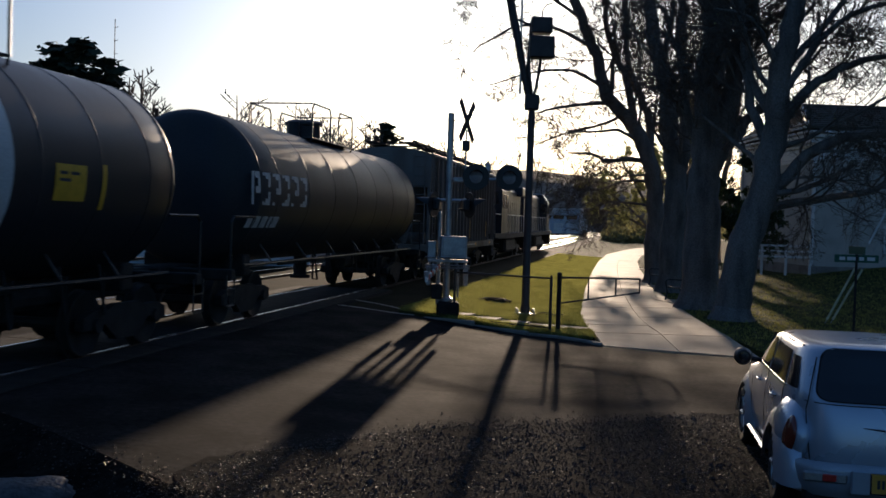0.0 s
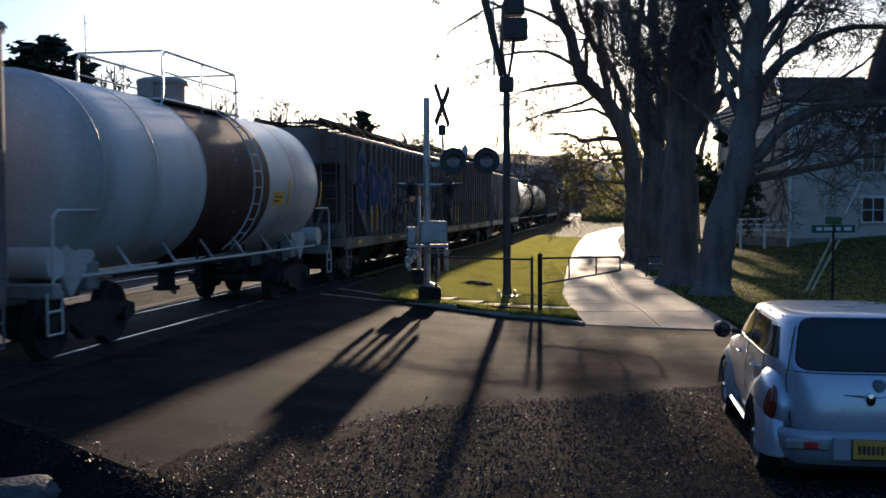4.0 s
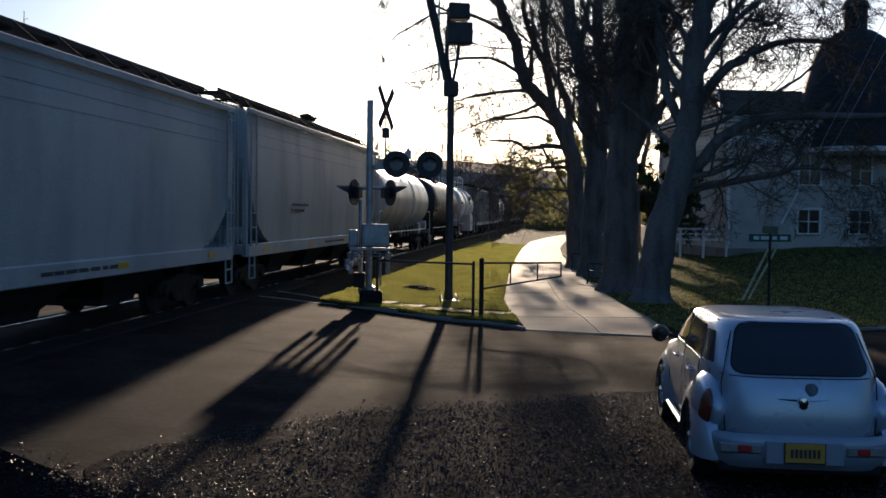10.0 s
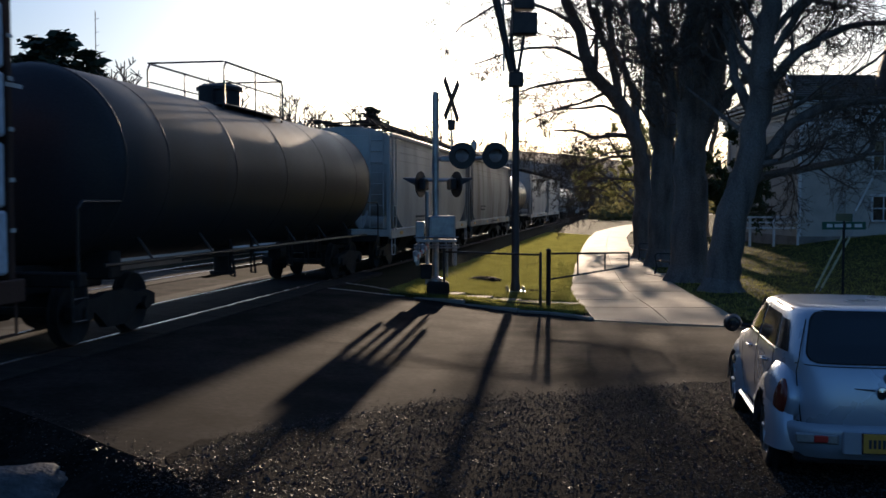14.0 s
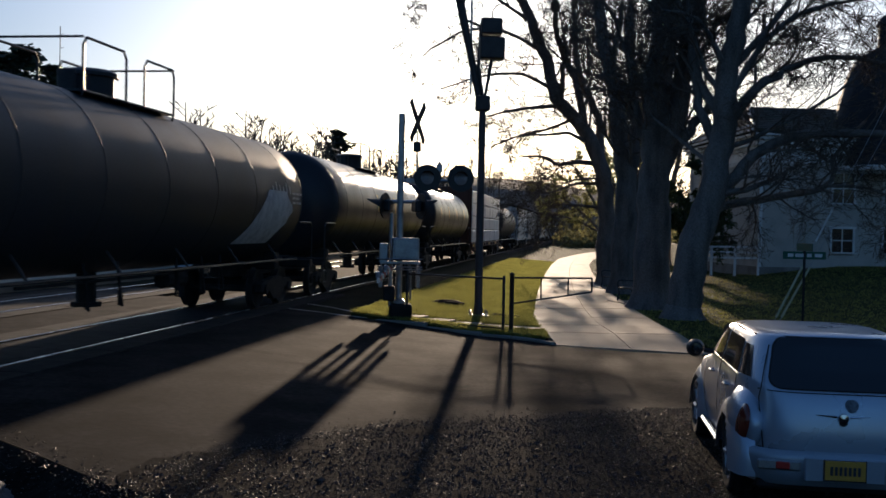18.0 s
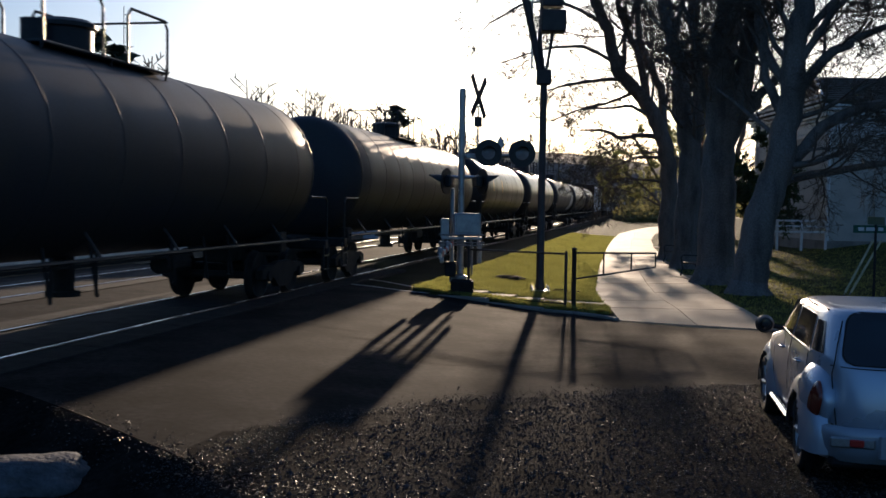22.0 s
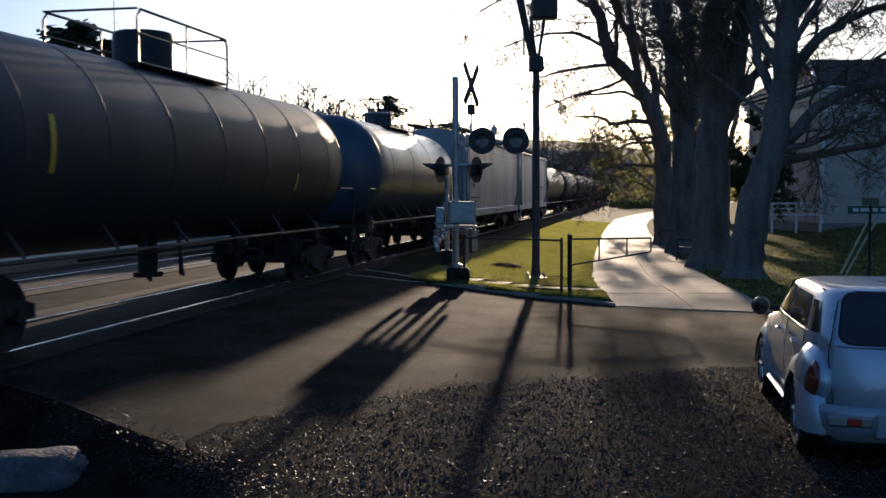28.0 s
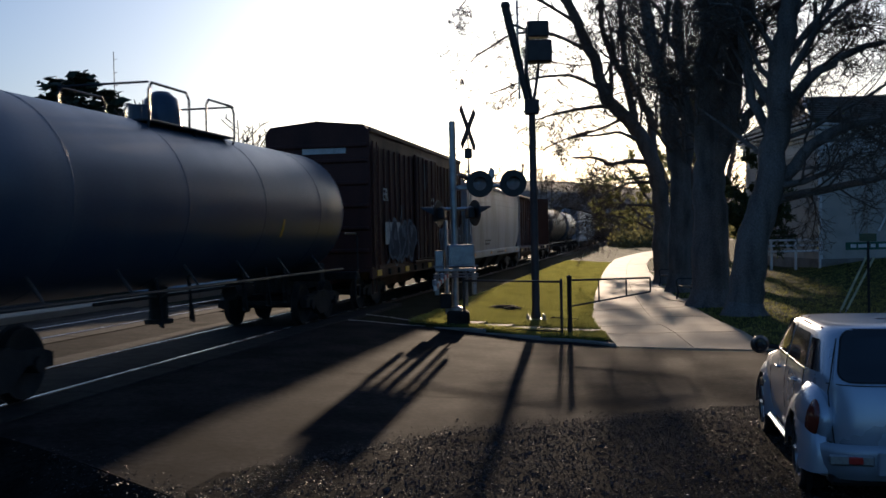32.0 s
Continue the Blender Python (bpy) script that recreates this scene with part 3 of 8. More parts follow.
def bars(owner, x, y, z, rows, mat, size=0.07, radius=0.0, axis=0.0, seed=1):
    """Rows of small marks too small to read."""
    rnd = random.Random(seed)
    g = Geo()
    for r, wide in enumerate(rows):
        a = 0.0
        while a < wide:
            w = rnd.uniform(0.12, 0.34)
            zz = z - r * size * 2.2
            if radius:
                t0, t1 = math.asin((zz - axis) / radius), math.asin((zz - axis + size) / radius)
                q = radius + 0.008
                g.add([(q * math.cos(t0), y + a, axis + q * math.sin(t0)), (q * math.cos(t0), y + a + w, axis + q * math.sin(t0)), (q * math.cos(t1), y + a + w, axis + q * math.sin(t1)), (q * math.cos(t1), y + a, axis + q * math.sin(t1))], [(0, 1, 2, 3)])
            else:
                g.box((x, y + a + w / 2, zz + size / 2), (0.006, w, size))
            a += w + rnd.uniform(0.04, 0.1)
    tagged(part("stencil", g, mat, owner), kind="stuff")


def patch(owner, name, y0, y1, z0, z1, mat, radius, axis, label="", lift=0.012):
    """A flat or bent painted patch on the side that faces +x of a tank."""
    g = Geo()
    n = 6
    rows = []
    for k in range(n + 1):
        z = z0 + (z1 - z0) * k / n
        t = math.asin(max(-1, min(1, (z - axis) / radius)))
        q = radius + lift
        rows.append([(q * math.cos(t), y0, axis + q * math.sin(t)), (q * math.cos(t), y1, axis + q * math.sin(t))])
    g.loft(rows, closed=False, caps=False)
    return part(name, g, mat, owner, label)


def tank_car(length, mat, label, radius=1.50, axis=2.58, rings=7, rail_style=0, end_rail=False, band=None, marks=None, big=None, box_at=None, stripes=(), dome=0, ringmat=None, girths=(), rail=0.72, texts=(), placards=(), smear=None):
    """A tank car along y, rail level at z = 0, its couplers length apart."""
    car = thing("tank_car", label, "tank car", "cars of the freight train")
    half = length / 2 - 1.15
    seam = half - 0.72
    prof = [(0.001, -half)] + [(radius * math.sin(a), -seam - 0.72 * math.cos(a)) for a in [math.pi / 2 * k / 8 for k in range(1, 9)]]
    prof += [(radius * (1 + 0.0005 * (k % 2)), -seam + 2 * seam * k / 12) for k in range(1, 12)]
    prof += [(r, -y) for r, y in prof[:9][::-1]]
    part("tank", Geo().lathe(prof, 56, "y", (0, 0, axis)), mat, car, smooth=60)
    rm = ringmat or mat
    for k in range(rings):
        y = -seam + 2 * seam * (k + 0.5) / rings
        part("weld_seam", stored(f"seam{radius:.2f}{rm.name}", lambda: Geo().lathe([(radius - 0.002, -0.03), (radius + 0.007, -0.012), (radius + 0.007, 0.012), (radius - 0.002, 0.03)], 48, "y"), rm, 60), rm, car, at=Matrix.Translation((0, y, axis)))
    for sg in (-1, 1):
        part("head_seam", stored(f"headseam{radius:.2f}{rm.name}", lambda: Geo().lathe([(radius - 0.002, -0.04), (radius + 0.009, -0.018), (radius + 0.009, 0.018), (radius - 0.002, 0.04)], 48, "y"), rm, 60), rm, car, at=Matrix.Translation((0, sg * seam, axis)))
    for y in girths:
        part("girth_ring", Geo().lathe([(radius, -0.09), (radius + 0.06, -0.08), (radius + 0.06, 0.08), (radius, 0.09)], 48, "y", (0, y, axis)), rm, car, smooth=40)
    top = axis + radius
    # manway and valves
    g, valves = Geo(), []
    if dome == 0:
        g.lathe([(0.44, -0.15), (0.44, 0.32), (0.50, 0.34), (0.50, 0.40), (0.40, 0.46), (0.001, 0.47)], 20, "z", (0, 0, top))
        valves = [Geo().cyl((0.0, -0.75, top - 0.1), (0, -0.75, top + 0.36), 0.15, seg=12)]
    elif dome == 1:
        g.lathe([(0.52, -0.2), (0.52, 0.55), (0.48, 0.62), (0.001, 0.64)], 22, "z", (0, 0, top))
    else:
        g.lathe([(0.36, -0.15), (0.36, 0.22), (0.30, 0.5), (0.14, 0.64), (0.001, 0.66)], 20, "z", (0, 0.3, top))
        valves = [Geo().cyl((0, -0.5, top - 0.1), (0, -0.5, top + 0.3), 0.2, seg=12), Geo().cyl((0.2, -1.0, top - 0.1), (0.2, -1.0, top + 0.22), 0.1, seg=10)]
    part("manway", g, mat if mat not in (P_WHITE,) else P_GREY, car, smooth=40)
    for v in valves:
        part("valve", v, mat if mat not in (P_WHITE,) else P_GREY, car, smooth=40)
    # top platform, handrail and side ladder
    pl = 1.7
    long_run = seam - 1.0 if rail_style in (2, 3) else pl
    g = Geo()
    for q in (-0.62, 0.62):
        g.box((q, 0, top - 0.10), (0.34, 2 * pl, 0.04), 0.01)
    g.box((0.62, 0, top - 0.30), (0.05, 2 * pl, 0.05)).box((-0.62, 0, top - 0.30), (0.05, 2 * pl, 0.05))
    for y in (-pl, 0, pl):
        for q in (-0.8, 0.8):
            g.tube([(q, y, top - 0.1), (q * 0.92, y, top - 0.34)], 0.02, 5)
    if rail_style in (2, 3):
        g.box((0, 0, top + 0.05), (0.55, 2 * long_run, 0.03), 0.008)
        for k in range(9):
            g.box((0, -long_run + 2 * long_run * k / 8, top), (0.5, 0.05, 0.1))
    part("platform", g, BLACKPAINT if mat is not P_WHITE else P_WHITE, car)
    rmat = BLACKPAINT if mat not in (P_WHITE,) else P_WHITE
    h = rail
    for q in (-0.80, 0.80):
        g = Geo()
        if rail_style == 1:
            for y0, y1 in ((-pl, -0.25), (0.45, pl)):
                g.tube([(q, y0, top - 0.1), (q, y0, top + h - 0.12), (q, y0 + 0.1, top + h), (q, y1 - 0.1, top + h), (q, y1, top + h - 0.12), (q, y1, top - 0.1)], 0.024, 6)
        else:
            g.tube([(q, -pl, top - 0.1), (q, -pl, top + h - 0.12), (q, -pl + 0.1, top + h), (q, pl - 0.1, top + h), (q, pl, top + h - 0.12), (q, pl, top - 0.1)], 0.024, 6)
            g.tube([(q, -pl, top + h * 0.5), (q, pl, top + h * 0.5)], 0.016, 5)
            g.tube([(q, 0, top - 0.1), (q, 0, top + h)], 0.02, 5)
        if rail_style == 2:
            n = 6
            g.tube([(q * 0.4, -long_run, top + h - 0.05), (q * 0.4, -pl, top + h - 0.05)], 0.02, 5)
            g.tube([(q * 0.4, pl, top + h - 0.05), (q * 0.4, long_run, top + h - 0.05)], 0.02, 5)
            for k in range(n):
                for y in (-long_run + (long_run - pl) * k / n, long_run - (long_run - pl) * k / n):
                    g.tube([(q * 0.4, y, top), (q * 0.4, y, top + h - 0.05)], 0.018, 5)
        part("handrail", g, rmat, car)
    for y in (-long_run + 0.2, -long_run + 1.4, long_run - 1.4, long_run - 0.2) if rail_style == 3 else ():
        part("hoop", Geo().tube([(0.3, y - 0.16, top), (0.3, y - 0.16, top + 0.42), (0.3, y - 0.08, top + 0.54), (0.3, y + 0.08, top + 0.54), (0.3, y + 0.16, top + 0.42), (0.3, y + 0.16, top)], 0.022, 6), rmat, car)
    for y in (-pl, pl):
        part("end_rail", Geo().tube([(-0.8, y, top + h), (0.8, y, top + h)], 0.02, 5), rmat, car)
    for sg in (-1, 1) if mat is P_WHITE else ():
        g = Geo()
        for k in (-0.22, 0.22):
            g.tube([(sg * (radius * math.cos(t) + 0.07), 0.9 + k, axis + (radius + 0.07) * math.sin(t)) for t in [radians(a) for a in range(-58, 66, 12)]], 0.02, 5)
        for a in range(-52, 64, 12):
            t = radians(a)
            p = (sg * (radius * math.cos(t) + 0.07), axis + (radius + 0.07) * math.sin(t))
            g.tube([(p[0], 0.68, p[1]), (p[0], 1.12, p[1])], 0.013, 5)
        part("ladder", g, rmat, car)
    # underframe
    bot = axis - radius
    for sg in (-1, 1):
        g = Geo().box((0, sg * (half - 0.6), 0.92), (0.55, 3.2, 0.42), 0.03).box((0, sg * (half - 1.2), bot + 0.02), (2.1, 0.35, 0.42), 0.03)
        g.box((0, sg * (length / 2 - 0.72), 1.0), (2.9, 0.22, 0.2), 0.02)
        part("stub_sill", g, GRIME if mat is not P_WHITE else P_GREY, car)
        coupler(car, sg * length / 2, sg)
        truck(car, sg * (half - 1.2))
        for q in (-1.42, 1.42):
            g = Geo()
            g.tube([(q, sg * (length / 2 - 0.65), 1.05), (q, sg * (length / 2 - 0.65), 1.95), (q, sg * (length / 2 - 0.78), 2.05), (q, sg * (half - 0.62), 2.05)], 0.024, 6)
            for z in (0.45, 0.75):
                g.tube([(q, sg * (length / 2 - 0.85), z), (q, sg * (length / 2 - 0.5), z)], 0.018, 5)
            for k in (-0.85, -0.5):
                g.tube([(q, sg * (length / 2 + k), 0.45), (q, sg * (length / 2 + k), 1.0)], 0.018, 5)
            part("end_handrail", g, rmat, car)
        if end_rail:
            part("air_reservoir", Geo().cyl((0.55, sg * (length / 2 - 1.0), 1.35), (1.25, sg * (length / 2 - 1.0), 1.35), 0.22, seg=16), rmat, car, smooth=40)
            g = Geo()
            for q in (0.2, 1.0):
                g.box((q, sg * (half - 0.75), 1.35), (0.06, 0.9, 0.65), 0.02, Matrix.Rotation(sg * -0.7, 3, "X"))
            part("cradle", g, rmat, car)
    g = Geo()
    for q in (-1.3, 1.3):
        g.tube([(q, -half + 0.4, bot + 0.06), (q, half - 0.4, bot + 0.06)], 0.03, 6)
        for k in range(6):
            y = -half + 1.9 + (2 * half - 3.8) * k / 5
            g.tube([(q, y, bot + 0.06), (q * 0.8, y, bot + 0.42)], 0.022, 5)
    part("side_rail", g, rmat, car)
    g = Geo().cyl((0, 0, 0.55), (0, 0, bot + 0.1), 0.17, seg=12).cyl((0, 0, 0.50), (0, 0, 0.58), 0.26, seg=12)
    g.tube([(0.5, -3, bot - 0.1), (0.5, 3.2, bot - 0.1)], 0.03, 5).cyl((0.4, 2.2, bot - 0.22), (0.4, 3.1, bot - 0.22), 0.17, seg=10)
    for y in (-2.2, -1.1, 1.2, 2.4, 3.4):
        g.tube([(1.1, y, bot + 0.25), (1.15, y + 0.1, 0.62), (0.9, y + 0.5, 0.60), (0.9, y + 0.5, bot + 0.1)], 0.025, 5)
    part("bottom_outlet", g, GRIME, car)
    # paint and lettering on the side
    if band:
        y0, y1, bm_ = band
        part("painted_band", Geo().lathe([(radius + 0.008, y0), (radius + 0.008, y1)], 56, "y", (0, 0, axis)), bm_, car, "painted band round the tank", smooth=60)
    for y, z0, z1 in stripes:
        patch(car, "reflector", y, y + 0.11, z0, z1, YELLOWPAINT, radius, axis, "yellow reflective strip")
    for txt, y, z, sz, wide, mm in texts:
        words("car_number", txt, sz, mm, car, (0, y, z, axis), radius, "stencilled car number", wide)
        bars(car, 0, y, z - 0.22, (wide * 0.8, wide * 0.6), mm, 0.05, radius, axis, len(txt))
    for y0, y1, z0, z1 in placards:
        pl_ = patch(car, "placard", y0, y1, z0, z1, YELLOWPAINT, radius, axis, "yellow square placard with dark bars")
        bars(pl_, 0, y0 + 0.08, z1 - 0.13, ((y1 - y0) * 0.55, (y1 - y0) * 0.4), MARK_D, 0.04, radius + 0.012, axis, 3)
    if smear:
        y0, y1, z0, z1 = smear
        rows = []
        for k in range(9):
            z = z0 + (z1 - z0) * k / 8
            t, q = math.asin((z - axis) / radius), radius + 0.010
            lo, hi = y0 + (y1 - y0) * 0.42 * k / 8 + 0.08 * math.sin(3.1 * k), y1 - (y1 - y0) * 0.30 * abs(1 - k / 5) + 0.07 * math.sin(2.3 * k + 1)
            rows.append([(q * math.cos(t), lo + (hi - lo) * i / 6, axis + q * math.sin(t)) for i in range(7)])
        sm = part("paint_patch", Geo().loft(rows, closed=False, caps=False), MARK_W, car, "ragged white painted-over patch", smooth=60)
        for j in range(6):
            patch(sm, "drip", y0 + (y1 - y0) * (0.5 + 0.08 * j), y0 + (y1 - y0) * (0.5 + 0.08 * j) + 0.06, z1 - 0.05, z1 + 0.10 + 0.05 * ((j * 5) % 3), MARK_W, radius, axis, lift=0.010)
        bars(car, 0, y1 - 0.1, z1 - 0.05, (0.7, 0.5, 0.6), MARK_W, 0.05, radius, axis, 12)
    if big == "name":
        nm = part("company_mark", Geo().box((0, 0, 0), (0.01, 0.01, 0.01)), MARK_W, car, "row of white block shapes")
        for k in range(9):
            if k != 4:
                patch(nm, "block", 1.3 + 0.30 * k, 1.3 + 0.30 * k + (0.21 if k % 3 else 0.16), 3.02, 3.36, MARK_W, radius, axis)
        bars(car, 0, -4.6, 2.3, (1.2, 0.9), MARK_W, 0.06, radius, axis, 7)
    if big == "blocks":
        g = Geo()
        for k in range(6):
            y = -7.15 + k * 0.55
            for dy0, dy1, dz0, dz1 in ((0, 0.12, 0, 0.62), (0.12, 0.38, 0.5, 0.62), (0.26, 0.38, 0.12 if k % 2 else 0.3, 0.5), (0.12, 0.38, 0.0 if k % 2 else 0.22, 0.12 if k % 2 else 0.34)):
                rr = radius + 0.01
                vs = []
                for yy, zz in ((y + dy0, 2.29 + dz0), (y + dy1, 2.29 + dz0), (y + dy1, 2.29 + dz1), (y + dy0, 2.29 + dz1)):
                    t = math.asin((zz - axis) / radius)
                    vs.append((rr * math.cos(t), yy, axis + rr * math.sin(t)))
                g.add(vs, [(0, 1, 2, 3)])
        part("company_mark", g, MARK_W, car, "row of white block shapes")
        bars(car, 0, -7.1, 1.85, (1.7,), MARK_W, 0.22, radius, axis, 5)
    if box_at is not None:
        bx = part("equipment_box", Geo().box((1.42, box_at, 1.27), (0.7, 1.95, 1.22), 0.02), rmat, car, "white steel equipment cabinet")
        for k in (-0.48, 0.48):
            part("door", Geo().box((1.785, box_at + k, 1.27), (0.025, 0.90, 1.08), 0.008), rmat, bx)
            part("latch", Geo().box((1.81, box_at + k * 0.3, 1.25), (0.03, 0.04, 0.16), 0.006), STEEL, bx)
    return car


def hopper_car(length, mat, label, style="smooth", height=4.35, marks=None, spray=None, end_mat=None, logo=False, sill_marks=True, seed=1, hatch=True):
    """A covered hopper. style: ribbed flat sides, or smooth bulging ones."""
    car = thing("hopper_car", label, "hopper car", "cars of the freight train")
    em = end_mat or mat
    half = length / 2 - 0.5
    wide = 1.52
    stations = [-half + 0.02, -half + 0.25, -half + 0.55, -half + 0.95, -half + 1.4, -half + 1.9, -half + 2.5]
    ys = stations + [0] + [-y for y in stations[::-1]]

    def low(y):
        e = half - abs(y)
        if e > 2.4:
            return 1.18
        return 1.18 + 2.1 * (1 - math.sin(math.acos(max(0.0, min(1.0, 1 - e / 2.45)))) if style == "smooth" else 1 - e / 2.45)
    rows = []
    eave = height - 0.28
    for y in ys:
        zb = low(y)
        side = []
        for k in range(9):
            f = k / 8
            z = zb + (eave - zb) * f
            h = (z - 1.18) / (eave - 1.18)
            x = wide if style != "smooth" else wide * (0.955 + 0.06 * math.sin(math.pi * min(1, 0.15 + h * 0.8)))
            side.append((x, z))
        roof = [(wide * 0.93, eave + 0.05), (wide * 0.6, eave + 0.20), (0.0, eave + 0.27)]
        full = side + roof
        ring = [(x, y, z) for x, z in full] + [(-x, y, z) for x, z in full[::-1][1:]]
        rows.append(ring)
    part("body", Geo().loft(rows), mat, car, smooth=35)
    # eave strips, side sills
    for q in (-1, 1):
        part("eave", Geo().box((q * (wide + 0.02), 0, eave), (0.09, 2 * half, 0.14), 0.02), mat, car)
        part("side_sill", Geo().box((q * (wide - 0.02), 0, 1.10), (0.10, 2 * half - 0.1, 0.30), 0.02), mat, car)
    n = 15
    if style == "smooth":
        for dz in (0.22, 0.46, 0.72):
            z = eave - dz
            xs = wide * (0.955 + 0.06 * math.sin(math.pi * min(1, 0.15 + (z - 1.18) / (eave - 1.18) * 0.8)))
            for q in (-1, 1):
                part("side_seam", Geo().box((q * (xs + 0.002), 0, z), (0.014, 2 * half - 0.5, 0.035), 0.004), mat, car)
    if style == "ribbed":
        rib = stored(f"rib{height}{mat.name}", lambda: Geo().box((0, 0, (1.2 + eave) / 2), (0.11, 0.10, eave - 1.25), 0.025), mat)
        for k in range(n):
            y = -half + 2.5 + (2 * half - 5.0) * k / (n - 1)
            for q in (-1, 1):
                part("rib", rib, mat, car, at=Matrix.Translation((q * (wide + 0.05), y, 0)))
        part("eave_trim", Geo().box((wide + 0.075, 0, eave + 0.01), (0.012, 2 * half, 0.035)), MARK_W, car, "thin pale line under the roof edge")
        tick = stored(f"tick{height}", lambda: Geo().box((0, 0, eave - 0.07), (0.012, 0.05, 0.14)), MARK_W)
        for k in range(n):
            part("tick_mark", tick, MARK_W, car, at=Matrix.Translation((wide + 0.112, -half + 2.5 + (2 * half - 5.0) * k / (n - 1), 0)))
        for k in (0, 1, 7, 13):
            part("reflector", Geo().box((wide + 0.112, -half + 2.5 + (2 * half - 5.0) * k / (n - 1), 1.75), (0.012, 0.09, 0.75)), YELLOWPAINT, car, "yellow upright reflective strip")
        for sg in (-1, 1):
            for j, e in enumerate((0.75, 1.55)):
                zb = low(half - e)
                part("rib", Geo().box((wide + 0.05, sg * (half - e), (zb + eave) / 2), (0.11, 0.10, eave - zb - 0.05), 0.025), mat, car)
    # bottom bays
    for k in range(3):
        y = (k - 1) * (2 * half - 5.2) / 3
        w = (2 * half - 5.2) / 3
        rings = [[(q * a, y + b, z) for q, b in ((-1, -w * f), (1, -w * f), (1, w * f), (-1, w * f))] for a, f, z in ((1.42, 0.5, 1.2), (0.9, 0.2, 0.5), (0.85, 0.2, 0.36))]
        part("hopper_bay", Geo().loft(rings), GRIME, car)
    part("centre_sill", Geo().box((0, 0, 0.98), (0.4, 2 * half, 0.32), 0.02), GRIME, car)
    for sg in (-1, 1):
        # open end: posts, platform, slope braces, ladders
        g = Geo()
        for q in (-1, 1):
            g.box((q * (wide - 0.07), sg * (half - 0.06), 2.55), (0.12, 0.12, eave - 1.1), 0.015)
            g.box((q * 0.55, sg * (half - 0.1), 2.2), (0.09, 0.09, 2.2), 0.01)
            g.tube([(q * 0.6, sg * (half - 0.1), 1.25), (q * 0.6, sg * (half - 1.5), 2.35)], 0.05, 6)
        g.box((0, sg * (half - 0.08), 1.12), (2 * wide, 0.16, 0.22), 0.02)
        g.box((0, sg * (half - 0.5), 1.2), (2 * wide - 0.2, 0.8, 0.05), 0.01)
        part("end_frame", g, em, car)
        part("end_sheet", Geo().box((0, sg * (half - 0.02), (eave + 3.2) / 2), (2 * wide - 0.1, 0.05, eave - 3.2), 0.01), em, car)
        for q in (-1, 1):
            ladder(car, q * (wide + 0.06), sg * (half - 0.32), 1.2, eave, em)
            g = Geo()
            for k in (-0.2, 0.2):
                g.tube([(q * (wide + 0.02), sg * (half - 0.32) + k, 0.45), (q * (wide + 0.02), sg * (half - 0.32) + k, 1.0)], 0.02, 5)
            for z in (0.46, 0.75):
                g.tube([(q * (wide + 0.02), sg * (half - 0.32) - 0.2, z), (q * (wide + 0.02), sg * (half - 0.32) + 0.2, z)], 0.018, 5)
            part("stirrup", g, em, car)
        ladder(car, 1.1, sg * (half + 0.04), 1.2, eave + 0.1, em, face="y")
        coupler(car, sg * length / 2, sg)
        truck(car, sg * (half - 1.75))
        part("air_reservoir", Geo().cyl((0.3, sg * (half - 0.7), 1.45), (1.2, sg * (half - 0.7), 1.45), 0.19, seg=14), em, car, smooth=40)
    # roof walk with its supports
    walk_z = eave + 0.43
    g = Geo()
    for q in (-0.62, 0.62):
        g.box((q, 0, walk_z), (0.42, 2 * half + 0.1, 0.035), 0.008)
        g.box((q + math.copysign(0.22, q), 0, walk_z + 0.04), (0.02, 2 * half + 0.1, 0.10))
    part("roof_walk", g, GRIME, car)
    g = Geo()
    for k in range(13):
        y = -half + 2 * half * k / 12
        g.box((0, y, walk_z - 0.05), (1.75, 0.05, 0.05))
        for q in (-1, 1):
            g.tube([(q * 0.88, y, walk_z + 0.05), (q * (wide - 0.08), y, eave + 0.03)], 0.018, 5)
    part("roof_walk_support", g, GRIME, car)
    for k in range(6 if hatch else 0):
        y = -half + 1.6 + (2 * half - 3.2) * k / 5
        part("hatch", Geo().lathe([(0.28, 0), (0.28, 0.14), (0.22, 0.18), (0.001, 0.19)], 16, "z", (0, y, eave + 0.22)), em, car, smooth=40)
    x = wide + 0.075
    if marks:
        a, b, y, z, mm = marks
        if a:
            words("car_mark", a, 0.42, mm, car, (x, y, z), label="stencilled letters")
        if b:
            words("car_number", b, 0.42, mm, car, (x, y, z - 0.85), label="stencilled car number")
        bars(car, x, y, z - 1.25, (1.6, 1.2), mm, 0.07, seed=seed)
    if logo:
        part("company_sign", Geo().box((x, logo, 2.76), (0.012, 1.0, 0.52)), YELLOWPAINT, car, "yellow sign with dark bars")
        bars(car, x + 0.012, logo - 0.38, 2.66, (0.66,), MARK_D, 0.24, seed=4)
    if sill_marks:
        for k in range(4):
            part("reflector", Geo().box((wide + 0.035, -half + 1.4 + k * (2 * half - 2.8) / 3, 1.10), (0.012, 0.42, 0.10)), YELLOWPAINT, car)
        bars(car, wide + 0.035, -0.5, 1.07, (2.4,), MARK_W if mat in (P_DIRTY, P_BROWN) else MARK_D, 0.06, seed=seed + 3)
    if spray:
        graffiti(car, spray, x + 0.03, seed, (2, 1) if seed == 4 else (1, 3))
        if seed == 4:
            graffiti(car, (-6.4, -2.2, 1.9, 3.5), x + 0.03, 5, (0, 1))
    return car


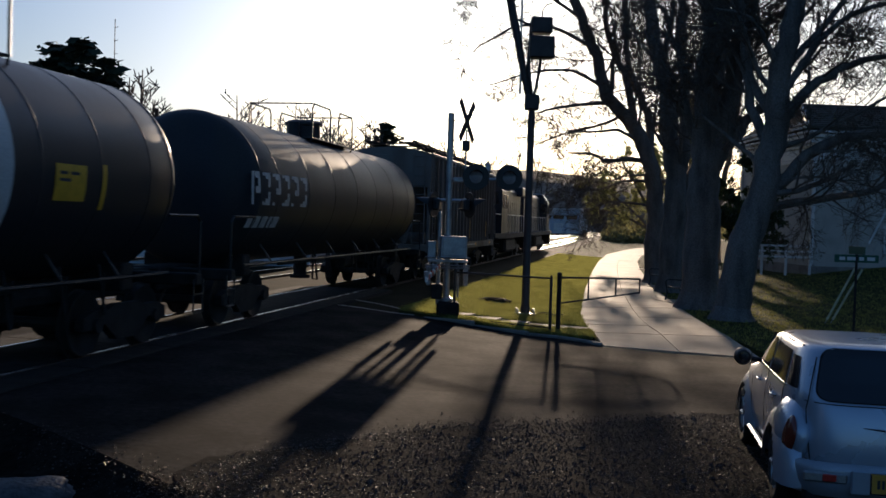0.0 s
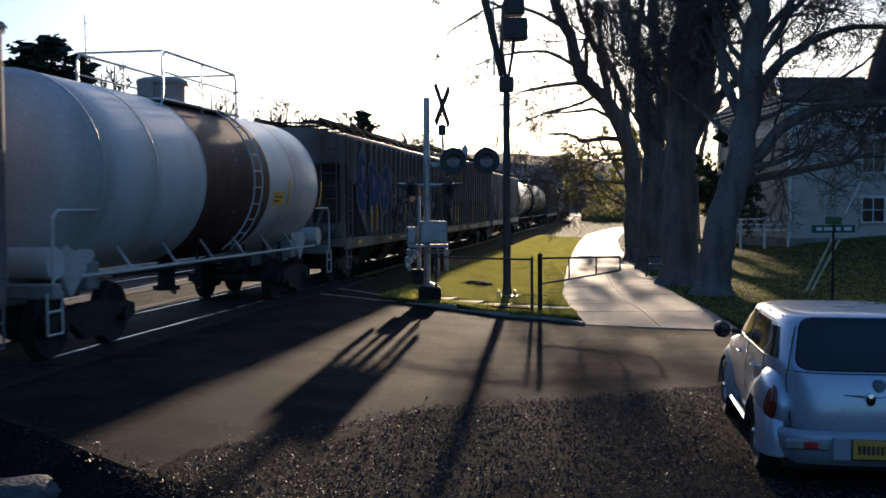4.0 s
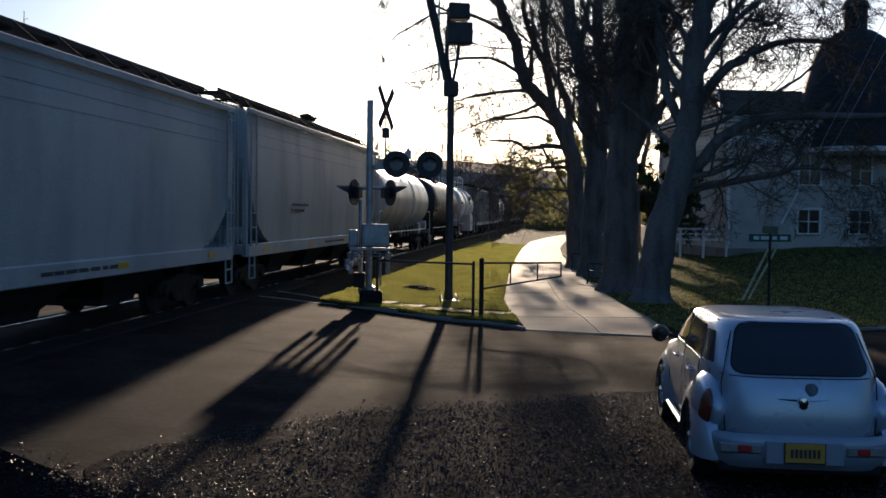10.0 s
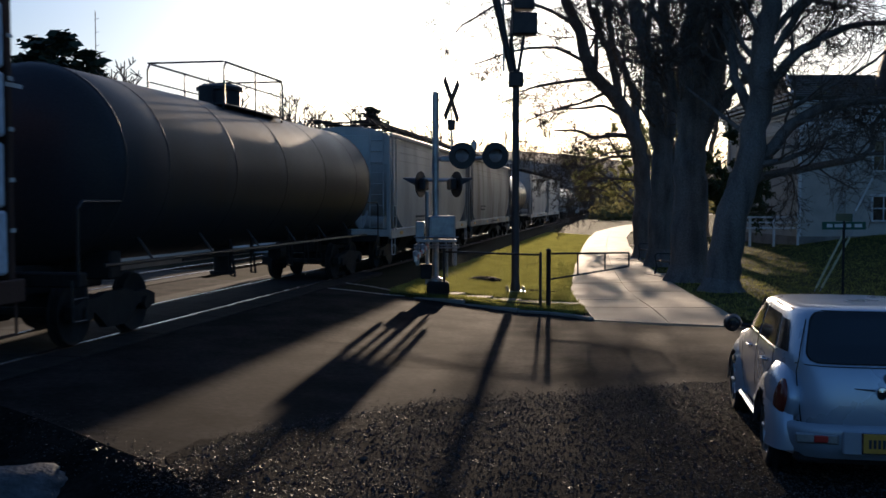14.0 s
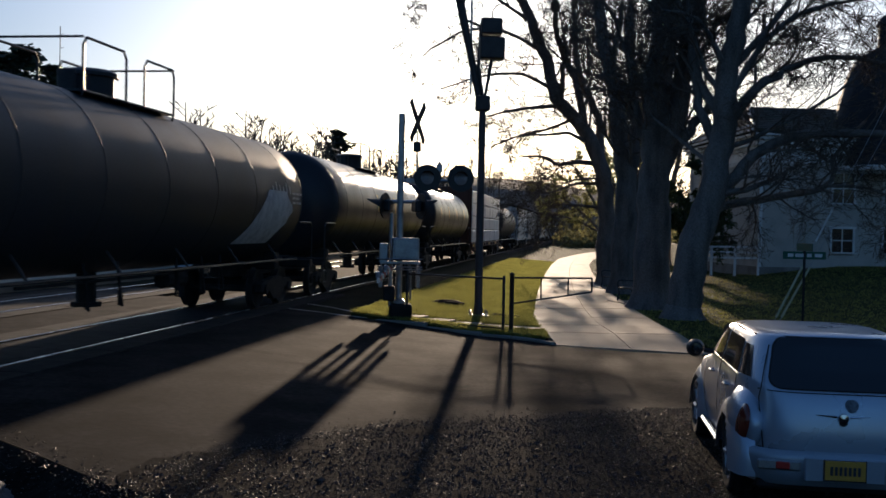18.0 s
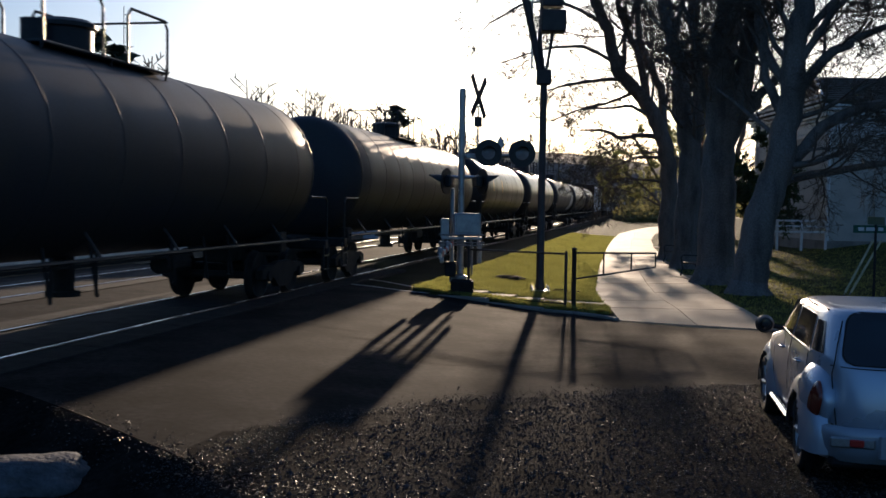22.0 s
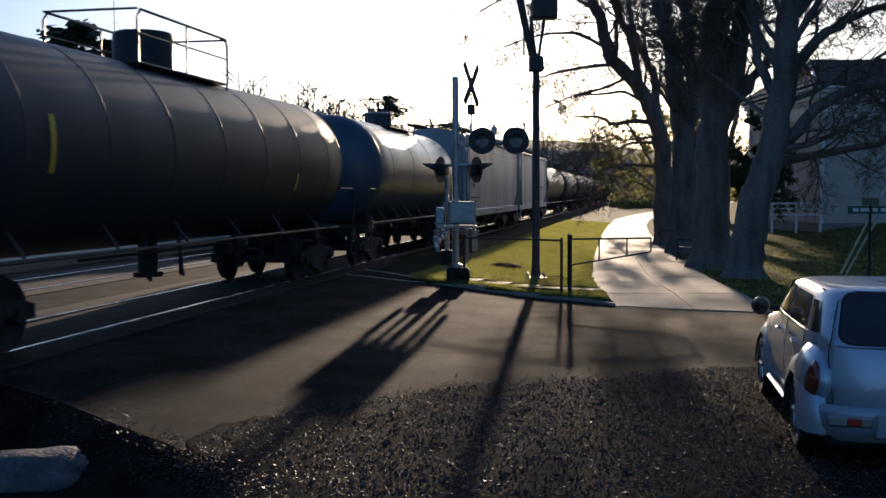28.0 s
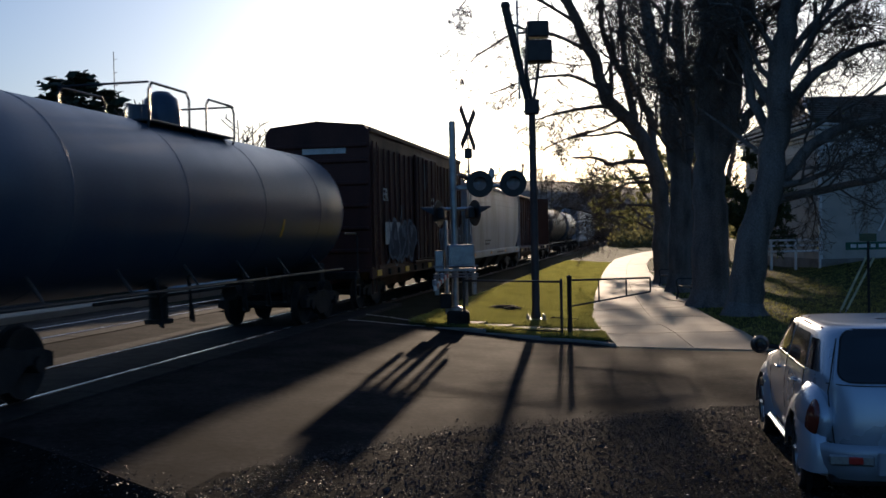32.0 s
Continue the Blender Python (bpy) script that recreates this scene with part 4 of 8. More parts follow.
def graffiti(car, span, x, seed, tones=(0, 1)):
    """Swollen outlined letters, sprayed in a row, with loose strokes over them."""
    rnd = random.Random(seed)
    y0, y1, z0, z1 = span
    n = max(3, round((y1 - y0) / ((z1 - z0) * 0.75)))
    for k in range(n):
        yc, zc = y0 + (y1 - y0) * (k + 0.5) / n, (z0 + z1) / 2 + rnd.uniform(-0.1, 0.1)
        a, b = (y1 - y0) / n * 0.54, (z1 - z0) * 0.46
        ph, lobes = rnd.uniform(0, 6.28), rnd.choice((2, 3, 3, 4))
        tip = [1 + 0.22 * math.sin(lobes * 2 * math.pi * i / 22 + ph) + rnd.uniform(-0.06, 0.06) for i in range(22)]
        for j, (grow, tone) in enumerate(((1.0, tones[1]), (0.84, tones[0]), (0.30, tones[1]))):
            cy, cz = (yc, zc) if j < 2 else (yc + rnd.uniform(-0.15, 0.15), zc + rnd.uniform(-0.2, 0.3))
            off = x + 0.0016 * (k % 3) + 0.005 * j
            ring = [(off, cy + a * grow * tip[i] * math.cos(2 * math.pi * i / 22), max(z0 - 0.1, cz + b * grow * tip[i] * math.sin(2 * math.pi * i / 22))) for i in range(22)]
            part("graffiti", Geo().add([(off, cy, cz)] + ring, [(0, i + 1, (i + 1) % 22 + 1) for i in range(22)]), SPRAY[tone], car, "swollen sprayed letter shape")
    g = Geo()
    for _ in range(n * 3):
        p, q, ang, w = rnd.uniform(y0, y1), rnd.uniform(z0, z1), rnd.uniform(0, 6.28), rnd.uniform(0.02, 0.045)
        for _ in range(6):
            c, d = p + 0.16 * math.cos(ang), q + 0.16 * math.sin(ang)
            nn = Vector((-(d - q), c - p)).normalized() * w
            g.add([(x + 0.018, p + nn.x, q + nn.y), (x + 0.018, p - nn.x, q - nn.y), (x + 0.018, c - nn.x, d - nn.y), (x + 0.018, c + nn.x, d + nn.y)], [(0, 1, 2, 3)])
            p, q = c, d
            ang += rnd.uniform(-0.9, 0.9)
    tagged(part("spray_stroke", g, SPRAY[1], car, "thin sprayed strokes"), kind="stuff")


def flat_deck(car, length, mat):
    half = length / 2 - 0.6
    part("deck", Geo().box((0, 0, 1.06), (2.9, 2 * half, 0.10), 0.02), mat, car)
    part("centre_sill", Geo().prism([(-half, 0.72), (-half, 1.0), (half, 1.0), (half, 0.72), (half - 3, 0.72), (half - 4.2, 0.40), (-half + 4.2, 0.40), (-half + 3, 0.72)], -0.35, 0.35, "x"), mat, car)
    for q in (-1, 1):
        part("side_sill", Geo().box((q * 1.42, 0, 0.98), (0.08, 2 * half, 0.28), 0.015), mat, car)
        for k in range(12):
            y = -half + 0.7 + (2 * half - 1.4) * k / 11
            part("reflector" if k % 3 == 0 else "winch", Geo().box((q * 1.47, y, 0.98), (0.02 if k % 3 == 0 else 0.1, 0.45 if k % 3 == 0 else 0.14, 0.16), 0.005), YELLOWPAINT if k % 3 == 0 else GRIME, car)
    for sg in (-1, 1):
        coupler(car, sg * length / 2, sg)
        truck(car, sg * (half - 1.7))
        for q in (-1, 1):
            g = Geo()
            for k in (-0.2, 0.2):
                g.tube([(q * 1.42, sg * (half - 0.35) + k, 0.45), (q * 1.42, sg * (half - 0.35) + k, 0.95)], 0.02, 5)
            g.tube([(q * 1.42, sg * (half - 0.35) - 0.2, 0.46), (q * 1.42, sg * (half - 0.35) + 0.2, 0.46)], 0.02, 5)
            part("stirrup", g, mat, car)
    return half


def centerbeam_car(length, label, load):
    car = thing("lumber_car", label, "lumber flatcar", "cars of the freight train")
    half = flat_deck(car, length, P_RUSTY)
    top = 4.55
    for sg in (-1, 1):
        g = Geo().box((0, sg * (half - 0.12), (top + 1.1) / 2), (2.75, 0.12, top - 1.1), 0.02)
        for q in (-1.2, -0.4, 0.4, 1.2):
            g.box((q, sg * (half - 0.02), (top + 1.1) / 2), (0.12, 0.12, top - 1.2), 0.015)
        part("bulkhead", g, P_RUSTY, car)
        bars(car, 1.38, sg * (half - 0.16) - 0.05, 3.4, (0.1,), MARK_W, 0.05, seed=2)
        for j, z in enumerate((1.7, 2.3, 2.9, 3.5, 4.0)):
            part("strap_mark", Geo().box((1.385, sg * (half - 0.12), z), (0.01, 0.10, 0.05)), MARK_W, car)
    if not load:
        g = Geo().box((0, 0, top - 0.06), (0.62, 2 * half - 0.2, 0.14), 0.02)
        part("top_beam", g, P_RUSTY, car)
        n = 15
        for k in range(n):
            y = -half + 0.9 + (2 * half - 1.8) * k / (n - 1)
            part("post", Geo().prism([(y - 0.26, 1.1), (y + 0.26, 1.1), (y + 0.15, top - 0.1), (y - 0.15, top - 0.1)], -0.07, 0.07, "x"), P_RUSTY, car)
            bars(car, 0.078, y - 0.17, 1.6 + 0.47 * (k % 5), (0.3,), MARK_W, 0.05, seed=k)
            if k < n - 1:
                w = (2 * half - 1.8) / (n - 1)
                z0, z1 = ((1.15, 2.9), (2.9, top - 0.2))[k % 2]
                part("brace", Geo().tube([(0, y + 0.1, z0 if k % 4 < 2 else z1), (0, y + w - 0.1, z1 if k % 4 < 2 else z0)], 0.09, 6), P_RUSTY, car)
                g = Geo()
                for q in (-0.25, 0.25):
                    g.tube([(q * 2.2, y, 1.2), (q * 1.4, y + w, 2.6)], 0.012, 4).tube([(q * 2.2, y + w, 1.2), (q * 1.4, y, 2.6)], 0.012, 4)
                part("cable", g, BLACKPAINT, car)
        for k in (-4.2, -1.2):
            part("number_plate", Geo().box((1.475, k, 0.98), (0.012, 0.6, 0.34)), MARK_W, car, "white plate with dark figures")
        words("car_number", "880", 0.34, MARK_D, car, (1.484, -4.45, 0.86), label="dark figures")
        words("car_number", "41", 0.34, MARK_D, car, (1.484, -1.4, 0.86), label="dark figures")
    else:
        rnd = random.Random(5)
        n = 10
        w = (2 * half - 0.5) / n
        for k in range(n):
            for j in range(4):
                z = 1.14 + 0.82 * j
                dz, dx = rnd.uniform(-0.02, 0.02), rnd.uniform(-0.04, 0.04)
                part("lumber_pack", Geo().box((0, -half + 0.25 + w * (k + 0.5), z + 0.40 + dz), (2.8 + dx, w - 0.025, 0.76), 0.035), WRAP, car)
        for j in range(1, 4):
            part("dunnage", Geo().box((0, 0, 1.14 + 0.82 * j - 0.02), (2.7, 2 * half - 0.6, 0.05)), BLACKPAINT, car)
    return car


def box_car(length, mat, label):
    car = thing("box_car", label, "boxcar", "cars of the freight train")
    half = flat_deck(car, length, mat)
    top = 5.02
    part("body", Geo().loft([[(x, y, z) for x, z in ((-1.45, 1.12), (1.45, 1.12), (1.45, top - 0.25), (1.3, top - 0.08), (0, top + 0.05), (-1.3, top - 0.08), (-1.45, top - 0.25))] for y in (-half, half)]), mat, car)
    for k in range(22):
        y = -half + 0.2 + (2 * half - 0.4) * k / 21
        if abs(y) < 1.7:
            continue
        for q in (-1, 1):
            part("rib", stored("boxrib", lambda: Geo().box((0, 0, 2.8), (0.06, 0.09, 3.2), 0.015), mat), mat, car, at=Matrix.Translation((q * 1.47, y, 0)))
    door = part("sliding_door", Geo().box((1.52, 0, 2.85), (0.08, 3.2, 3.3), 0.02), mat, car)
    for k in range(5):
        part("door_rib", Geo().box((1.57, -1.3 + 0.65 * k, 2.85), (0.05, 0.08, 3.2), 0.015), mat, door)
    for q in (-0.45, 0.45):
        part("lock_rod", Geo().tube([(1.62, q, 1.25), (1.62, q, 4.4)], 0.025, 6), mat, door)
    part("door_rail", Geo().box((1.55, 0.6, 1.15), (0.08, 5.2, 0.08), 0.01), mat, car)
    part("roof_edge", Geo().box((1.46, 0, top - 0.22), (0.08, 2 * half + 0.06, 0.14), 0.02), mat, car)
    for sg in (-1, 1):
        g = Geo()
        for z in (1.6, 2.2, 2.8, 3.4, 4.0, 4.4):
            g.box((0, sg * (half + 0.03), z), (2.8, 0.08, 0.12), 0.03)
        part("end_corrugation", g, mat, car)
        ladder(car, 1.50, sg * (half - 0.35), 1.1, 2.7 if sg > 0 else 4.5, mat)
    part("pale_panel", Geo().box((1.53, -4.6, 2.05), (0.012, 1.7, 0.62)), MARK_W, car, "faded white painted panel")
    part("blue_patch", Geo().box((1.565, -0.35, 3.85), (0.012, 0.55, 0.85)), SPRAY[3], car, "blue sprayed patch")
    bars(car, 1.57, 0.5, 3.1, (0.5, 0.5), MARK_W, 0.10, seed=9)
    part("end_sign", Geo().box((0.2, -half - 0.01, 4.3), (1.2, 0.012, 0.22)), MARK_W, car, "pale stencil panel")
    words("car_mark", "ER", 0.5, MARK_W, car, (1.545, -half + 0.95, 2.95), label="white stencilled letters")
    words("car_number", "82", 0.42, MARK_D, car, (1.545, -half + 1.9, 1.98), label="dark stencilled figures")
    graffiti(car, (-half + 1.6, -1.8, 1.2, 2.5), 1.545, 3, (4, 1))
    graffiti(car, (1.9, half - 0.3, 1.3, 2.4), 1.545, 8, (4, 1))
    return car


def locomotive(length, label, ahead):
    """A hood-type freight diesel; ahead: 1 with its cab leading, -1 trailing."""
    car = thing("locomotive", label, "locomotive", "locomotives of the freight train")
    half = length / 2 - 0.45
    f = ahead
    part("frame", Geo().box((0, 0, 1.35), (3.0, 2 * half, 0.30), 0.03), GRIME, car)
    hood = part("long_hood", Geo().loft([[(x, f * y, z) for x, z in ((-0.92, 1.5), (0.92, 1.5), (0.92, 3.95), (0.7, 4.2), (-0.7, 4.2), (-0.92, 3.95))] for y in (-half + 0.5, half - 4.6)]), P_BLUEBLACK, car)
    for k in range(9):
        part("hood_door", Geo().box((0.93, f * (-half + 2.6 + 0.95 * k), 2.55), (0.03, 0.82, 1.6), 0.01), P_BLUEBLACK, hood)
    part("radiator", Geo().box((0, f * (-half + 1.6), 4.05), (2.6, 2.2, 0.55), 0.06), P_BLUEBLACK, car, "flared radiator housing")
    for k in range(3):
        part("roof_fan", Geo().lathe([(0.62, 0), (0.62, 0.16), (0.5, 0.2), (0.001, 0.2)], 20, "z", (0, f * (-half + 3.6 + 1.5 * k), 4.2)), STEEL, car, smooth=40)
    part("exhaust", Geo().box((0, f * 1.2, 4.32), (0.4, 1.0, 0.3), 0.04), GRIME, car)
    cab = part("cab", Geo().loft([[(x, f * y, z) for x, z in ((-1.5, 1.5), (1.5, 1.5), (1.5, 3.75), (1.1, 4.3), (-1.1, 4.3), (-1.5, 3.75))] for y in (half - 4.6, half - 2.2)]), P_BLUEBLACK, car)
    for y in (half - 4.0, half - 2.85):
        part("side_window", Geo().box((1.505, f * y, 3.2), (0.03, 0.85, 0.75), 0.01), PANE, cab)
    for x in (-0.95, 0.95):
        part("end_window", Geo().box((x, f * (half - 2.19), 3.35), (0.75, 0.03, 0.6), 0.01), PANE, cab)
        part("rear_window", Geo().box((x * 1.25, f * (half - 4.61), 3.3), (0.4, 0.03, 0.6), 0.01), PANE, cab)
    part("cab_roof", Geo().box((0, f * (half - 3.4), 4.34), (2.1, 2.5, 0.08), 0.03), P_PALE, cab)
    part("nose", Geo().loft([[(x * w, f * y, z) for x, z in ((-1, 1.5), (1, 1.5), (1, top - 0.2), (0.8, top), (-0.8, top), (-1, top - 0.2))] for y, w, top in ((half - 2.2, 1.2, 2.9), (half - 0.9, 0.95, 2.75))]), P_BLUEBLACK, car)
    part("fuel_tank", Geo().box((0, 0, 0.80), (2.6, 4.4, 0.85), 0.15), GRIME, car)
    for q in (-1.46, 1.46):
        g = Geo().tube([(q, -half + 0.3, 2.5), (q, f * (half - 4.8) if f > 0 else half - 0.3, 2.5)], 0.022, 6)
        for k in range(9):
            y = -half + 0.3 + k * (2 * half - 5.2) / 8 + (0 if f > 0 else 4.6)
            g.tube([(q, y, 1.5), (q, y, 2.5)], 0.018, 5)
        part("handrail", g, WHITEPAINT, car)
        for sg in (-1, 1):
            g = Geo()
            for k in range(4):
                g.box((q * 0.94, sg * (half - 0.25), 0.42 + 0.28 * k), (0.5, 0.4, 0.04), 0.008)
            part("steps", g, GRIME, car)
    for sg in (-1, 1):
        coupler(car, sg * length / 2, sg)
        truck(car, sg * (half - 2.8))
        part("plow" if sg == f else "end_plate", Geo().box((0, sg * half, 0.85), (2.8, 0.12, 0.9), 0.03), GRIME, car)
    return car


SPEED = 17.4
STRIPE = tuple((y, 2.5, 3.05) for y in (-4.6, -1.9, 1.0, 4.2))
BLK = "black tank car with dusty sides and top handrails"
CONSIST = []


def couple(front, length, build):
    """front: where its leading coupler stands along the track at the start."""
    CONSIST.append((front - length / 2, build(length)))


# the locomotives at its head, and cars already past the crossing
couple(71.5, 17.2, lambda n: locomotive(n, "dark freight diesel locomotive leading the train", 1))
couple(54.3, 17.0, lambda n: locomotive(n, "second dark diesel locomotive coupled cab to the rear", -1))
couple(37.3, 16.5, lambda n: hopper_car(n, P_DIRTY, "brown-grey covered hopper car with a pale roof edge", "ribbed", 4.6))
couple(20.8, 17.15, lambda n: tank_car(n, P_BROWNBLACK, "black tank car with large white block lettering", big="blocks", rail_style=1))
couple(3.65, 13.35, lambda n: tank_car(n, P_BLACK, "black tank car with a wide white band", band=(-1.94, 0.8, P_WHITE), texts=(("TILX 161790", -4.4, 2.3, 0.24, 1.65, MARK_W),), placards=((1.64, 2.35, 2.2, 2.66),), stripes=((2.75, 2.1, 2.7),), rail_style=1))
couple(-9.7, 15.8, lambda n: hopper_car(n, P_GREY, "grey covered hopper car with graffiti", "ribbed", 4.22, spray=(-5, 5, 1.3, 2.6), seed=2))
couple(-25.5, 16.4, lambda n: hopper_car(n, P_DIRTY, "dirty brown-grey ribbed covered hopper car", "ribbed", 4.42, seed=3))
couple(-41.9, 15.2, lambda n: hopper_car(n, P_DIRTY, "ribbed covered hopper car with blue and white graffiti", "ribbed", 4.2, spray=(-2, 5, 1.4, 2.5), seed=4))
couple(-57.1, 13.9, lambda n: tank_car(n, P_WHITE, "clean white tank car with a dark brown band", end_rail=True, band=(-1.5, 1.72, P_BROWN), placards=((2.0, 2.66, 2.13, 2.41),), stripes=((2.93, 2.1, 2.7), (5.3, 2.1, 2.7)), rings=3))
couple(-71.0, 15.7, lambda n: hopper_car(n, P_DIRTY, "grey-brown ribbed covered hopper car", "ribbed", 4.45, seed=6))
couple(-86.7, 15.0, lambda n: hopper_car(n, P_GREY, "pale grey ribbed covered hopper car", "ribbed", 4.32, seed=7))
couple(-101.7, 13.7, lambda n: tank_car(n, P_WHITE, "white tank car with reinforcing rings and a side cabinet", end_rail=True, girths=(-1.74, 1.36), box_at=-0.9, texts=(("LTCX1611", -5.1, 2.67, 0.30, 1.4, MARK_D),), rings=2, radius=1.42))
couple(-115.4, 15.4, lambda n: tank_car(n, P_BROWNBLACK, "black tank car with yellow strips and white number", texts=(("GATX 206394", -6.25, 2.2, 0.26, 1.7, MARK_W),), stripes=((-6.8, 2.1, 2.8), (-4.0, 2.1, 2.8), (-1.7, 2.1, 2.8), (0.8, 2.1, 2.7), (2.95, 2.1, 2.7)), rings=8))
couple(-130.8, 16.8, lambda n: tank_car(n, P_WHITE, "white tank car with a long handrail", end_rail=True, stripes=((0.6, 2.5, 2.9),), rings=6))
couple(-147.6, 17.2, lambda n: hopper_car(n, P_LIGHT, "pale grey smooth-sided covered hopper car", "smooth", 4.56, marks=(None, None, -4.5, 3.4, MARK_D), seed=11))
couple(-164.8, 16.4, lambda n: hopper_car(n, P_LIGHT, "light grey smooth-sided covered hopper car with a number", "smooth", 4.45, marks=(None, "68417", -6.9, 2.95, MARK_D), seed=12))
couple(-181.2, 13.2, lambda n: tank_car(n, P_BLACK, "black tank car with white lettering", rail_style=0, radius=1.42, big="name"))
couple(-194.4, 16.7, lambda n: hopper_car(n, P_GREY, "grey smooth-sided covered hopper car", "smooth", 4.4, seed=14, marks=(None, None, -4.8, 3.1, MARK_D)))
couple(-211.1, 15.8, lambda n: hopper_car(n, P_LIGHT, "pale grey round-sided covered hopper car", "smooth", 4.38, seed=15, marks=(None, None, -4.0, 2.8, MARK_D)))
couple(-226.9, 17.7, lambda n: tank_car(n, P_BROWNBLACK, "dark grey tank car with short top handrails", rings=5))
couple(-244.6, 20.4, lambda n: centerbeam_car(n, "flatcar stacked with white-wrapped lumber packs", True))
couple(-265.0, 16.4, lambda n: tank_car(n, P_BLACK, BLK, stripes=STRIPE, rail_style=1))
couple(-281.4, 18.3, lambda n: tank_car(n, P_BLACK, BLK, rail_style=1, stripes=STRIPE[1:3]))
couple(-299.7, 19.5, lambda n: tank_car(n, P_BROWNBLACK, "black tank car with a white patch near its end", rail_style=1, smear=(4.0, 7.2, 1.55, 2.75)))
couple(-319.2, 17.7, lambda n: tank_car(n, P_BLACK, "glossy black tank car with a long walkway", rail_style=2, stripes=((-3.8, 2.6, 3.2), (-0.4, 2.6, 3.1), (4.5, 2.2, 2.6)), dome=1))
couple(-336.9, 16.7, lambda n: tank_car(n, P_BLACK, "glossy black tank car with white number", rail_style=0, dome=1, stripes=STRIPE[:2]))
couple(-353.6, 19.5, lambda n: tank_car(n, P_BROWNBLACK, "dusty dark tank car with many seams", rings=10, rail_style=1))
couple(-373.1, 17.5, lambda n: tank_car(n, P_BROWNBLACK, "dusty dark tank car", rings=8, rail_style=1))
couple(-390.6, 17.9, lambda n: tank_car(n, P_BROWNBLACK, "dusty dark tank car with a yellow-green placard", rings=8, rail_style=3, dome=1, stripes=((-4.6, 2.0, 2.6), (0.2, 2.1, 2.5))))
couple(-408.5, 18.2, lambda n: tank_car(n, P_BLACK, "black tank car with yellow strips", rings=8, rail_style=2, stripes=STRIPE))
couple(-426.7, 16.5, lambda n: hopper_car(n, P_PALE, "pale blue-white smooth-sided covered hopper car", "smooth", 4.5, seed=21, marks=(None, None, 3.2, 3.5, MARK_D)))
couple(-443.2, 17.6, lambda n: hopper_car(n, P_PALE, "pale blue-white covered hopper car with a yellow sign", "smooth", 4.5, seed=22, logo=-6.9, marks=(None, "53441", -7.4, 2.95, MARK_D)))
couple(-460.8, 14.2, lambda n: tank_car(n, P_BLUE, "dark blue tank car with a bright sunlit top", rings=4, rail_style=0))
couple(-475.0, 17.0, lambda n: tank_car(n, P_BROWNBLACK, "stained dark tank car with yellow-green placard", rings=7, rail_style=0, dome=1, stripes=((-5.2, 2.2, 2.9), (3.6, 2.0, 2.35))))
couple(-492.0, 19.8, lambda n: centerbeam_car(n, "empty brown lumber flatcar with a centre truss", False))
couple(-511.8, 17.9, lambda n: hopper_car(n, P_PALE, "pale grey smooth-sided covered hopper car", "smooth", 4.38, seed=24, marks=(None, None, -4.4, 2.9, MARK_D)))
couple(-529.7, 14.5, lambda n: box_car(n, P_BROWN, "dark red-brown boxcar with graffiti along its lower side"))
couple(-544.2, 17.0, lambda n: tank_car(n, P_BLUE, "dark blue pressure tank car with valve guards on top", rings=4, rail_style=1, dome=2, rail=0.5, radius=1.44, stripes=((2.6, 2.0, 2.35),)))
couple(-561.2, 17.0, lambda n: tank_car(n, P_BLACK, BLK, rail_style=0))


# ---- road markings ----
def stripe(name, pts, w, mat, label):
    g = Geo()
    rows = []
    for i, p in enumerate(pts):
        a, b = Vector(pts[max(0, i - 1)]), Vector(pts[min(len(pts) - 1, i + 1)])
        n = Vector((-(b - a).y, (b - a).x)).normalized() * w / 2
        rows.append([(p[0] + s * n.x, p[1] + s * n.y, lie(p[0] + s * n.x, p[1] + s * n.y) + 0.008) for s in (-1, 1)])
    g.loft(rows, closed=False, caps=False)
    return tagged(part(name, g, mat, label=label), label, "road marking", kind="structure")


LINE = material("worn_white_line", (0.60, 0.58, 0.54), 0.7, vary=0.45, scale=3, fine=30, bump=0.2)
stripe("edge_line", [(-0.35, 23.0), (-0.9, 23.12), (-1.7, 23.75), (-2.5, 24.55), (-3.4, 25.4)], 0.10, LINE, "worn white painted edge line by the crossing")
stripe("edge_line", [(-0.3, 23.55), (-0.75, 24.2), (-1.25, 24.9), (-2.2, 26.3), (-3.2, 27.4)], 0.08, LINE, "worn white painted edge line by the crossing")
CRACK = material("tar_filled_crack", (0.012, 0.011, 0.011), 0.95, vary=0.2, scale=5, bump=0.2, spec=0.02)
for seed in range(9):
    rnd = random.Random(seed + 40)
    x, y, a = rnd.uniform(-4, 5), rnd.uniform(12.5, 19), rnd.uniform(-0.3, 0.5)
    pts = []
    for _ in range(rnd.randint(5, 10)):
        pts.append((x, y))
        x, y, a = x + 0.35 * math.cos(a), y + 0.35 * math.sin(a), a + rnd.uniform(-0.5, 0.5)
    stripe("crack", pts, 0.025, CRACK, "dark tarred crack in the asphalt")


